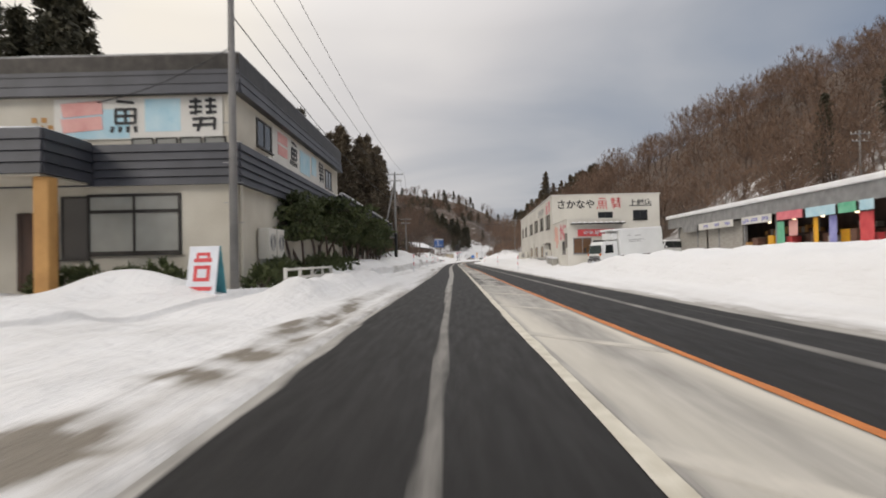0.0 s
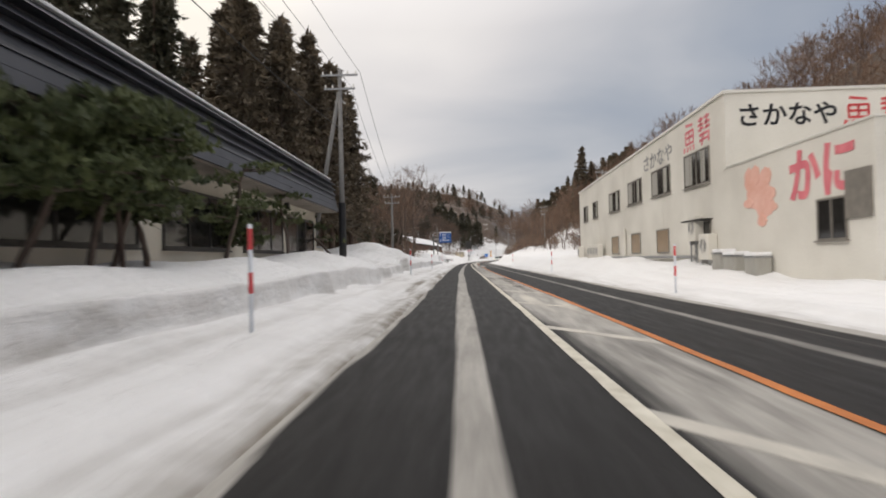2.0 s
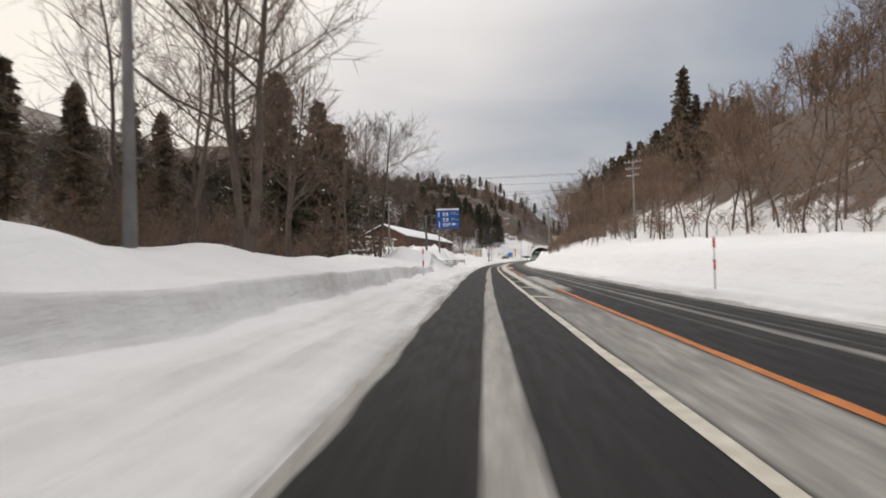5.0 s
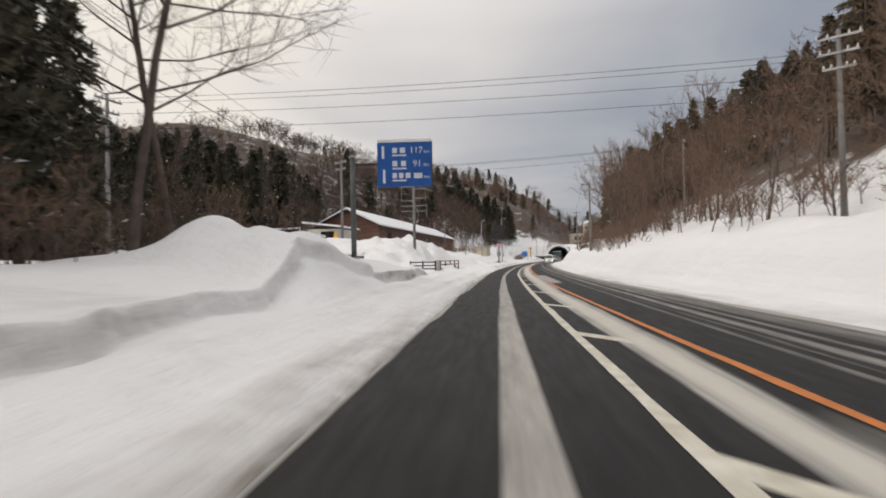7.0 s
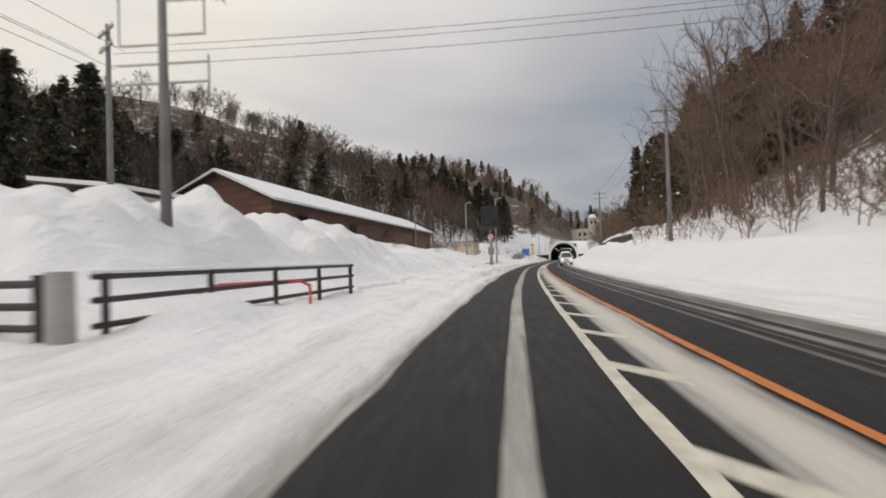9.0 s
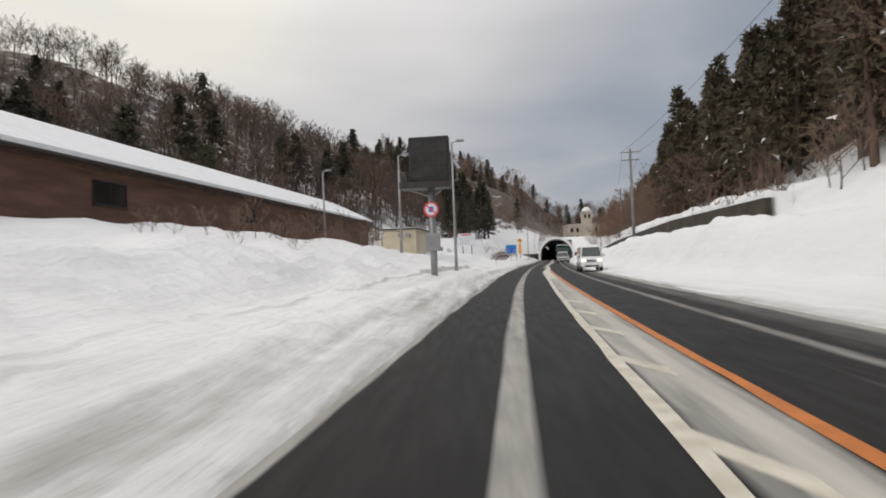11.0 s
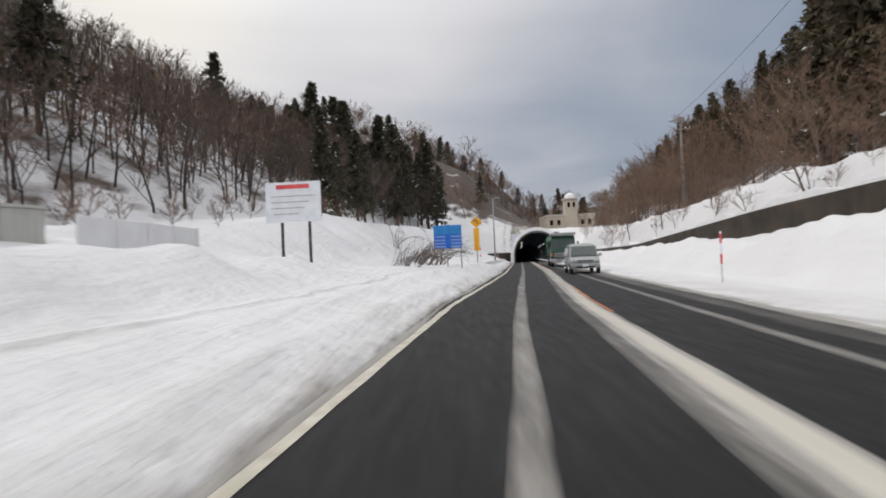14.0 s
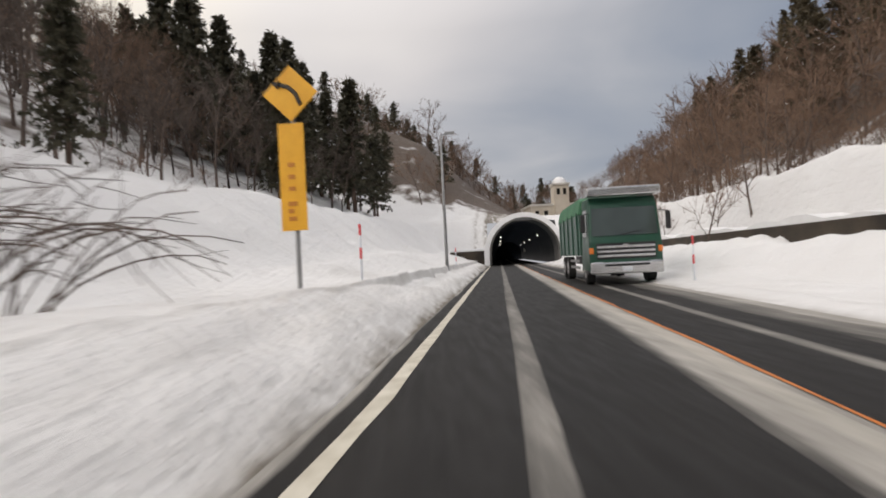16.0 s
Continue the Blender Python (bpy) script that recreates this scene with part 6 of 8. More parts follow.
shed = thing("brown_shed", pose(10.6, 96.0, 0), "dark brown corrugated shed behind the shop", "shed")
part("wall", boxes((0, 5, 0, 5.0, -0.2, 3.2)), BROWN, shed)
part("roof", boxes((-0.3, 5.2, -0.2, 5.3, 3.2, 3.3)), DARKSTEEL, shed)
snow_slab(shed, -0.3, 5.2, -0.2, 5.3, 3.3, 0.15)
part("shed_door", boxes((-0.04, 0.0, 1.6, 3.4, 0.6, 1.9)), GREY, shed)

# ------------------------------------------------------------------ open market arcade, east side
PALE_CARTON = noisy("pale_carton", (0.30, 0.28, 0.25), (0.42, 0.40, 0.36), 1.5, 0.8, fine=15, stretch=(1, 1, 8))
arc = thing("market_arcade", pose(21.7, 24.0, 0.35, 0, 0, -0.6), "low open-fronted market with coloured banners under a grey eave", "building")
part("roof_deck", boxes((-0.6, 8, -6, 38, 4.35, 4.5)), GREY, arc)
part("eave_fascia", boxes((-0.7, -0.6, -6, 38, 3.45, 4.4)), GREY, arc)
snow_slab(arc, -0.6, 8, -6, 38, 4.52, 0.22)
part("eave_snow", boxes((-0.95, -0.6, -6, 38, 4.41, 4.75), bevel=0.1), CAP, arc, "snow along the eave")
part("back_wall", boxes((3.0, 3.2, -6, 38, 0, 4.35)), DARKWOOD, arc)
part("counter", boxes((0.6, 1.4, -5, 37, 0.9, 2.0)), DARKWOOD, arc)
for k in range(10):
    part("post", boxes((-0.1, 0.1, -5.8 + k * 4.7, -5.6 + k * 4.7, 0.3, 3.95)), GREY, arc)
for y, w, mt in ((-3, 3.2, RED), (2.0, 3.6, VIOLET), (6.9, 1.1, SKYBLUE), (8.3, 1.5, GREENB), (10.1, 2.9, SKYBLUE), (13.4, 3.0, PINKRED), (17.1, 4.4, WHITE), (23.0, 6.8, WHITE), (30.2, 3.6, GREY)):
    part("eave_banner", boxes((-0.76, -0.72, y, y + w, 2.92 + 0.03 * (y % 2), 3.5)), mt, arc)
for y, w, z0, mt in ((7.3, 1.1, 0.9, RED), (10.4, .7, 0.9, VIOLET), (12.2, .45, 0.9, YELLOW), (14.4, 1.0, 1.9, PINK), (16.0, .9, 0.9, GREENB), (-3.6, .8, 0.9, PINK), (0.2, .7, 0.9, YELLOW)):
    part("flag", boxes((-0.5, -0.47, y, y + w, z0, 2.9)), mt, arc, "upright cloth banner")
rs = random.Random(77)
for k in range(30):
    y, w, h = -4.6 + k * 0.92, rs.uniform(.5, .85), rs.uniform(.25, .95)
    x = rs.uniform(-.2, .1)
    part("crate", boxes((x, x + .6, y, y + w, 1.0, 1.15 + h), bevel=0.02), (BROWN, DARKWOOD, OCHRE, BROWN, RED, DARKWOOD, BROWN, YELLOW, PALE_CARTON)[k % 9], arc)
for y in (-4, -1, 2, 6, 10, 15.5, 18, 20.5):
    part("shelf", boxes((1.42, 2.0, y, y + 2.2, 2.1, 2.16)), DARKWOOD, arc)
    for j in range(5):
        part("carton", boxes((1.5, 1.9, y + .05 + .43 * j, y + .4 + .43 * j, 2.16, 2.3 + rs.uniform(.1, .4)), bevel=0.01), (OCHRE, PALE_CARTON, BROWN)[(j + int(y)) % 3], arc)
for y0, y1 in ((23, 29.5), (30, 37)):
    part("roller_shutter", boxes((-0.05, 0.05, y0, y1, 0.3, 3.45)), PALE_CARTON, arc, "closed pale grey roller shutter")
m_, n_, l_, b_ = material("stall_lamp", 0.5)
b_.inputs["Emission Color"].default_value, b_.inputs["Emission Strength"].default_value = (1, 0.78, 0.5, 1), 2.5
STALL_LAMP = m_
for k in range(8):
    part("stall_lamp", tubes(((0.35, -3 + k * 3.2, 3.0), (0.35, -2.78 + k * 3.2, 3.0), 0.06, 0.06, 10)), STALL_LAMP, arc, "lit warm stall lamp")
    part("lamp_cord", tubes(((0.35, -2.87 + k * 3.2, 3.05), (0.35, -2.87 + k * 3.2, 4.35), 0.01, 0.01, 4)), BLACK, arc)
bm = bmesh.new()
for k in range(6):
    glyph(bm, (17.4, 18.9, 20.3, 23.4, 25.4, 27.6)[k], 3.02, 0.9, 0.36, 0, 80 + k, 5, 0.14)
pieces("banner_mark", bm, VIOLET, arc, "", Matrix.Translation((-0.78, 0, 0)) @ Matrix.Rotation(radians(-90), 4, "Z") @ Matrix.Diagonal((-1, 1, 1, 1)))

# ------------------------------------------------------------------ brown house, hut, sheds, castle
house = thing("brown_house", pose(-21.4, 216, 0, 0, 0, -5.0), "long brown house with a snow-covered roof", "house")


def gable(parent, w, ln, z_eave, z_ridge, wall_mat, x0=0.0, over=0.6):
    v = [(x0 - w, 0, -.2), (x0, 0, -.2), (x0, 0, z_eave), (x0 - w / 2, 0, z_ridge), (x0 - w, 0, z_eave)]
    n = 5
    vv = v + [(a, ln, c) for a, _, c in v]
    f = [(0, 1, 2, 3, 4), (9, 8, 7, 6, 5), (0, 5, 6, 1), (1, 6, 7, 2), (4, 9, 5, 0), (2, 7, 8, 3), (3, 8, 9, 4)]
    mesh_ob("wall", vv, f, wall_mat, parent)
    sl = (z_ridge - z_eave) / (w / 2)
    for s, nm in ((1, "roof"), (-1, "roof")):
        for t0, t1, mt, name, dz in ((0.03, 0.15, DARKSTEEL, "roof", 0), (0.15, 0.42, CAP, "roof_snow", 0.0)):
            xr, xe = x0 - w / 2, x0 - w / 2 + s * (w / 2 + over)
            ze = z_ridge - sl * (w / 2 + over)
            inset = 0.12 if mt is CAP else 0
            q = []
            for y in (-over + inset, ln + over - inset):
                q += [(xr, y, z_ridge + t0), (xe - s * inset, y, ze + t0), (xe - s * inset, y, ze + t1), (xr, y, z_ridge + t1)]
            mesh_ob(name, q, [(3, 2, 1, 0), (4, 5, 6, 7), (0, 1, 5, 4), (1, 2, 6, 5), (2, 3, 7, 6), (3, 0, 4, 7)], mt, parent)


gable(house, 9.0, 66, 6.3, 8.5, BROWN, 3.2)
part("trim_board", boxes((3.2, 3.26, 0, 62, 5.9, 6.1)), DARKWOOD, house)
for y in (6, 20, 34, 48):
    window(house, (3.2, y, 4.9), 2.2, 1.0, "+x", 2)

def toned(base, y, width, z):
    """A copy of a wall paint with one brown streak that strengthens downwards."""
    m = base.copy()
    m.name = "run_off_stain"
    nt = m.node_tree
    shader = next(n for n in nt.nodes if n.type == "BSDF_PRINCIPLED")
    source = shader.inputs["Base Color"].links[0].from_socket

    def calc(op, a, b=0.0, c=0.0):
        n = nt.nodes.new("ShaderNodeMath")
        n.operation = op
        for k, v in enumerate((a, b, c)):
            if hasattr(v, "node"):
                nt.links.new(v, n.inputs[k])
            else:
                n.inputs[k].default_value = v
        return n.outputs[0]

    pos = nt.nodes.new("ShaderNodeTexCoord").outputs["Object"]
    xyz = nt.nodes.new("ShaderNodeSeparateXYZ")
    nt.links.new(pos, xyz.inputs[0])
    fuzz = nt.nodes.new("ShaderNodeTexNoise")
    fuzz.inputs["Scale"].default_value = 1.4
    nt.links.new(pos, fuzz.inputs["Vector"])
    wob = calc("MULTIPLY_ADD", fuzz.outputs[0], 0.6, -0.3)
    across = calc("DIVIDE", calc("ADD", calc("SUBTRACT", xyz.outputs[1], y), wob), width)
    bell = calc("EXPONENT", calc("MULTIPLY", calc("MULTIPLY", across, across), -1.0))
    fall = nt.nodes.new("ShaderNodeMapRange")
    nt.links.new(calc("ADD", xyz.outputs[2], wob), fall.inputs[0])
    for k, v in ((1, z), (2, z + 1.7), (3, 0.75), (4, 0.08)):
        fall.inputs[k].default_value = v
    mask = calc("MULTIPLY", bell, fall.outputs[0])
    mix = nt.nodes.new("ShaderNodeMix")
    mix.data_type = "RGBA"
    nt.links.new(mask, mix.inputs[0])
    nt.links.new(source, mix.inputs[6])
    mix.inputs[7].default_value = (0.11, 0.075, 0.04, 1)
    nt.links.new(mix.outputs[2], shader.inputs["Base Color"])
    return m


hut = thing("utility_hut", pose(-3.65, 251.9, 0, 0, 0, -4.2), "small stained beige utility hut with a snowy flat roof", "hut")
part("wall", boxes((-2.5, 0, 0, 8.3, -0.2, 3.52)), toned(BEIGE, 5.4, 0.3, 1.2), hut)
part("roof", boxes((-2.65, 0.15, -0.15, 8.45, 3.52, 3.62)), DARKSTEEL, hut)
snow_slab(hut, -2.65, 0.15, -0.15, 8.45, 3.62, 0.1)
for x in (-0.55, -1.15):
    hood = part("vent_hood", boxes((x - .16, x + .16, -0.28, 0.0, 2.95, 3.25), bevel=0.04), GREY, hut, "white vent hood")
part("wall_box", boxes((-1.95, -1.6, -0.12, 0, 1.6, 2.1), bevel=0.01), BEIGE, hut)
part("plinth", boxes((-2.52, 0.02, -0.02, 8.32, 0, 1.25)), CONCRETE, hut)
part("cabinet", boxes((-3.2, -2.6, 0.0, 0.7, 0.8, 2.8), bevel=0.03), WHITE, hut, "white equipment cabinet")

PALE = noisy("pale_grey_siding", (0.46, 0.455, 0.42), (0.58, 0.57, 0.53), 1.2, 0.7, fine=20, bump=0.1, stretch=(6, 6, 0.4))
store = thing("grey_store", at(270.4, -12.1, 2.2, -13), "low pale grey store with snow on its flat roof", "shed")
part("wall", boxes((-1.2, 0, 0, 5.3, -1.8, 1.4)), PALE, store)
part("roof", boxes((-1.3, 0.1, -0.1, 5.4, 1.4, 1.48)), PALE, store)
snow_slab(store, -1.3, 0.1, -0.1, 5.4, 1.48, 0.1)
part("door", boxes((-0.95, -0.25, -0.05, 0.0, -1.0, 1.0)), GREY, store, "grey steel door")
for y in (1.8, 3.6):
    part("wall_rib", boxes((0.0, 0.05, y, y + 0.08, -1.0, 1.4)), PALE, store)
part("wall_rail", boxes((0.0, 0.04, 0, 5.5, 0.55, 0.62)), GREY, store)
bin_ = thing("grey_cabinet", at(276.3, -10.6, 1.9, -8), "small grey cabinet standing in snow beside the store", "cabinet")
part("body", boxes((-0.8, 0, 0, 1.0, -1.2, 0.75), bevel=0.03), PALE, bin_)
part("lid", boxes((-0.85, 0.05, -0.05, 1.05, 0.75, 0.82), bevel=0.02), PALE, bin_)
copy_thing(bin_, at(271.2, -14.0, 2.75, -10))
fence = thing("white_panel_fence", at(277.7, -10.0, 1.55, 6), "low white panel fence deep in snow", "fence")
for k in range(4):
    part("panel", boxes((-0.06, 0, k * 1.6, k * 1.6 + 1.55, -1.4, 1.0), bevel=0.02), CAP, fence)
    part("post", boxes((-0.05, 0.04, k * 1.6 + 1.555, k * 1.6 + 1.595, -1.4, 1.06)), CAP, fence)

shed2 = thing("grey_shed", pose(-24.6, 190.3, 0, 0, 0, -3), "wide grey corrugated shed behind snow heaps", "shed")
part("wall", boxes((-14, 0, 0, 8, 0, 4.3)), GREY, shed2)
v = [(-14.3, -.4, 4.0), (0.3, -.4, 4.3), (0.3, 8.4, 4.9), (-14.3, 8.4, 4.5)]
mesh_ob("roof", v + [(a, b, c + .12) for a, b, c in v], [(3, 2, 1, 0), (4, 5, 6, 7), (0, 1, 5, 4), (1, 2, 6, 5), (2, 3, 7, 6), (3, 0, 4, 7)], DARKSTEEL, shed2)
mesh_ob("roof_snow", [(a, b, c + .13) for a, b, c in v] + [(a, b, c + .3) for a, b, c in v], [(3, 2, 1, 0), (4, 5, 6, 7), (0, 1, 5, 4), (1, 2, 6, 5), (2, 3, 7, 6), (3, 0, 4, 7)], CAP, shed2)
cot = thing("small_cottage", pose(-19.0, 197.2, 0.45, 0, 0, -4), "small white-walled cottage with a snowy lean-to roof", "house")
part("wall", boxes((-3.6, 0, 0, 6, -0.6, 4.4)), IVORY, cot)
v = [(-4.0, -.5, 4.95), (0.5, -.5, 4.4), (0.5, 6.5, 4.4), (-4.0, 6.5, 4.95)]
mesh_ob("roof", v + [(a, b, c + .1) for a, b, c in v], [(3, 2, 1, 0), (4, 5, 6, 7), (0, 1, 5, 4), (1, 2, 6, 5), (2, 3, 7, 6), (3, 0, 4, 7)], DARKSTEEL, cot)
mesh_ob("roof_snow", [(a, b, c + .11) for a, b, c in v] + [(a, b, c + .32) for a, b, c in v], [(3, 2, 1, 0), (4, 5, 6, 7), (0, 1, 5, 4), (1, 2, 6, 5), (2, 3, 7, 6), (3, 0, 4, 7)], CAP, cot)
window(cot, (-1.2, 0, 3.6), 1.4, 0.9, "-y", 2)
# plate stands in for an unidentified yellow thing, taken for a machine
part("yellow_shape", boxes((-0.2, 0.25, -0.9, -0.8, 3.3, 3.8)), YELLOW, cot)

SAND = noisy("sandy_render", (0.56, 0.50, 0.41), (0.70, 0.64, 0.54), 0.3, 0.85, fine=6)
castle = thing("tower_hotel", pose(38.6, 452, 0), "sand-coloured hotel with a domed tower above the tunnel", "building")
part("wall", boxes((0, 15.0, 0, 14, 2, 13.2)), SAND, castle)
part("parapet", boxes((-0.2, 15.2, -0.2, 14.2, 13.2, 13.7)), WHITE, castle)
part("tower", boxes((5.9, 9.6, -1.0, 3, 2, 18.2)), SAND, castle)
part("tower_cornice", boxes((5.6, 9.9, -1.3, 3.3, 18.2, 18.7)), WHITE, castle)
bm = bmesh.new(); bmesh.ops.create_uvsphere(bm, u_segments=16, v_segments=8, radius=1.9, matrix=Matrix.Translation((7.75, 1.0, 18.6)))
part("dome", bm, CAP, castle, "snow-covered dome", True)
for x in (6.9, 8.5):
    window(castle, (x, -1.0, 16.6), 0.8, 1.6, "-y", 1, 1, DARKGLASS, SAND)
for x in (1.5, 3.8, 11.2, 13.4):
    for z in (11.2, 8.2):
        window(castle, (x, 0, z), 1.0, 1.6, "-y", 1, 1, DARKGLASS, SAND)


# ------------------------------------------------------------------ road paint on the island
SLUSHED_PAINT = noisy("slush_covered_paint", (0.40, 0.38, 0.34), (0.60, 0.56, 0.49), 1.6, 0.75, fine=22, bump=0.15)
zebra = thing("island_markings", pose(0, 0, 0), "slanting worn white stripes of the painted island", "road marking", kind="structure")
stripe_u = [3.9 + 5.55 * k for k in range(18)] + [113.6 + 5.77 * k for k in range(11)] + [174.4 + 2.93 * k for k in range(18)]
for k, u in enumerate(stripe_u):
    q = []
    reach = 2.0 if u < 110 else 0.9
    end = line_o(u) - 0.12 if u < 110 else line_w(u) + (line_o(u) - line_w(u)) * 0.5
    for uu, dd in ((u - 0.45, line_w(u) + 0.03), (u - 0.45 - reach, end), (u - reach, end), (u, line_w(u) + 0.03)):
        x, y, _ = rd(uu, dd)
        q.append((float(x), float(y), 0.005))
    mesh_ob("stripe", q + [(a, b, 0.001) for a, b, _ in q], [(0, 1, 2, 3), (0, 4, 5, 1), (1, 5, 6, 2), (2, 6, 7, 3), (3, 7, 4, 0)], SLUSHED_PAINT if u < 112 else WHITE_PAINT, zebra)

# ------------------------------------------------------------------ poles and wires


def utility_pole(x, y, top, arms=2, base=None, turn=0.0, r=0.16, transformer=False, label="grey concrete utility pole with crossarms and insulators"):
    z0 = base if base is not None else ground_at(x, y) - 0.15
    ob = thing("utility_pole", pose(x, y, z0, 0, 0, turn), label, "pole", "utility poles")
    h = top - z0
    part("shaft", tubes(((0, 0, 0), (0, 0, h), r, r * 0.62, 12)), POLE_GREY, ob, "", True)
    for k in range(arms):
        z = h - 0.35 - 0.75 * k
        w = 1.0 - 0.15 * k
        arm = part("crossarm", boxes((-w, w, -0.13, -0.04, z - 0.05, z + 0.05)), GALV, ob)
        for q in (-0.9, -0.45, 0.45, 0.9):
            part("insulator", tubes(((q * w, -0.085, z + 0.05), (q * w, -0.085, z + 0.22), 0.05, 0.035, 8)), WHITE, arm)
    for k in range(6):
        part("step_bolt", tubes(((-0.3 if k % 2 else 0.3, 0, 2.2 + k * 0.6), (0, 0, 2.2 + k * 0.6), 0.012, 0.012, 5)), GALV, ob)
    if transformer:
        part("transformer", tubes(((0.35, 0, h - 3.0), (0.35, 0, h - 2.2), 0.24, 0.24, 14)), GALV, ob)
    return ob


def ground_at(x, y):
    """The height of the ground below a place, by the road's line."""
    u = y
    for _ in range(12):
        mm = road_m(u)
        u += ((x - road_x(u)) * mm + (y - u)) / (1 + mm * mm)
    mm = road_m(u)
    d = ((x - road_x(u)) - (y - u) * mm) / math.sqrt(1 + mm * mm)
    return float(ground_z(u, d))


def wire(a, b, sag, name="overhead_wire", r=0.012):
    n = 14
    a, b = Vector(a), Vector(b)
    pts = [a.lerp(b, k / n) - Vector((0, 0, sag * 4 * (k / n) * (1 - k / n))) for k in range(n + 1)]
    side = (b - a).cross(Vector((0, 0, 1))).normalized() * r
    v = [tuple(p + q) for p in pts for q in (side, Vector((0, 0, r)), -side, Vector((0, 0, -r)))]
    f = [(4 * k + q, 4 * k + (q + 1) % 4, 4 * k + 4 + (q + 1) % 4, 4 * k + 4 + q) for k in range(n) for q in range(4)]
    return tagged(mesh_ob(name, v, f, BLACK), "thin black overhead wire between poles", "wire", "overhead wires")


utility_pole(-6.75, 17.6, 11.6, 2, turn=2, r=0.135)
pole_w = utility_pole(-7.65, 70.5, 11.7, 2, turn=2)
part("strut", tubes(((-0.05, 0, 9.2), (-2.3, 2.2, -0.3), 0.11, 0.14, 10)), POLE_GREY, pole_w, "leaning concrete strut", True)
part("pole_guard", tubes(((0, 0, 0.2), (0, 0, 3.1), 0.195, 0.19, 14)), BLACK, pole_w, "black rubber guard round the foot")
utility_pole(-9.9, 108.6, 9.0, 2, turn=3)
utility_pole(-18.2, 196.0, 12.2, 2, turn=-40)
utility_pole(14.8, 163.0, 11.8, 3, turn=-40)
utility_pole(17.0, 118.0, 12.5, 2, turn=10)
utility_pole(10.2, 210.0, 10.7, 2, turn=-4)
utility_pole(16.3, 268.0, 11.4, 2, turn=-6)
utility_pole(27.5, 318.4, 13.0, 2, turn=-7)
utility_pole(41.0, 62.0, 13.5, 2, turn=0)
for q, z in ((-0.9, 11.35), (0.9, 11.35), (-0.4, 10.6), (0.4, 10.6)):
    wire((-6.2 + q, -28.0, z), (-6.75 + q, 17.5, z), 0.5)
    wire((-6.75 + q, 17.5, z), (-7.4 + q, 70.4, z + 0.1), 0.9)
    wire((-7.4 + q, 70.4, z + 0.1), (-9.9 + q, 108.5, z - 2.6), 0.7)
    wire((-9.9 + q, 108.5, z - 2.6), (-18.2 + q, 195.9, z - 0.5), 1.2)
wire((-6.75, 17.5, 7.6), (-12.5, 19.0, 6.4), 0.3, r=0.02)
wire((-6.7, 17.5, 8.6), (-7.4, 70.4, 8.2), 1.0, r=0.02)
wire((-6.7, 17.5, 9.2), (-16.5, 8.0, 10.5), 0.5, r=0.02)
utility_pole(-25.0, 167.0, 11.6, 2, turn=80)
utility_pole(18.5, 199.0, 13.6, 2, turn=80)
for q, z0, z1 in ((-0.5, 11.2, 10.6), (0.5, 11.2, 10.6), (0, 10.4, 9.7), (0.2, 9.5, 8.9)):
    wire((-25.0, 167.0 + q, z0), (14.8, 163.0 + q, z1), 0.35)
for q, z0, z1 in ((-0.4, 11.0, 13.2), (0.4, 11.0, 13.2), (0, 10.3, 12.4)):
    wire((-18.2, 196.0 + q, z0), (18.5, 199.0 + q, z1), 0.4)
for q in (-0.8, 0.8):
    wire((14.8 + q, 163, 11.5), (10.2 + q, 210, 10.4), 0.6)
    wire((10.2 + q, 210, 10.4), (16.3 + q, 268, 11.1), 0.8)
    wire((16.3 + q, 268, 11.1), (27.5 + q, 318.4, 12.7), 0.8)
    wire((17.0 + q, 118, 12.2), (14.8 + q, 163, 11.5), 0.7)

# aerial mast with side arms
mast = thing("aerial_mast", pose(-8.7, 183.7, ground_at(-8.7, 183.7) - 0.2, 0, 0, 0), "grey pole with aerials and side frames in a snow heap", "pole")
hm = 8.9 - mast.location.z
part("shaft", tubes(((0, 0, 0), (0, 0, hm), 0.13, 0.08, 12)), POLE_GREY, mast, "", True)
part("whip_aerial", tubes(((-0.18, 0, hm - 1.0), (-0.18, 0, hm + 0.9), 0.015, 0.008, 6)), GALV, mast)
for z, x0, x1 in ((hm - 1.4, -1.1, 0.1), (hm - 1.6, -0.1, 1.0), (hm - 2.6, -1.0, 0.1), (hm - 2.4, -0.1, 1.0), (hm - 3.05, -1.1, 1.1), (hm - 3.5, -1.1, 1.1)):
    part("side_arm", tubes(((x0, 0, z), (x1, 0, z), 0.03, 0.03, 6)), GALV, mast)
for x, z0, z1 in ((-1.05, hm - 2.6, hm - 1.4), (1.0, hm - 2.4, hm - 1.3), (1.08, hm - 4.0, hm - 2.9)):
    part("frame_bar", tubes(((x, 0, z0), (x, 0, z1), 0.02, 0.02, 6)), GALV, mast)
for s in (-1, 1):
    ae = part("yagi_aerial", tubes(((0, 0, hm - 1.2), (s * 1.7, -0.5, hm - 1.9 + 0.9 * (s < 0)), 0.02, 0.02, 5)), GALV, mast)
    for k in range(6):
        p = Vector((0, 0, hm - 1.2)).lerp(Vector((s * 1.7, -0.5, hm - 1.9 + 0.9 * (s < 0))), 0.3 + 0.13 * k)
        part("element", tubes((p - Vector((0, 0.28, 0)), p + Vector((0, 0.28, 0))) + (0.008, 0.008, 4)), GALV, ae)

# ------------------------------------------------------------------ signs


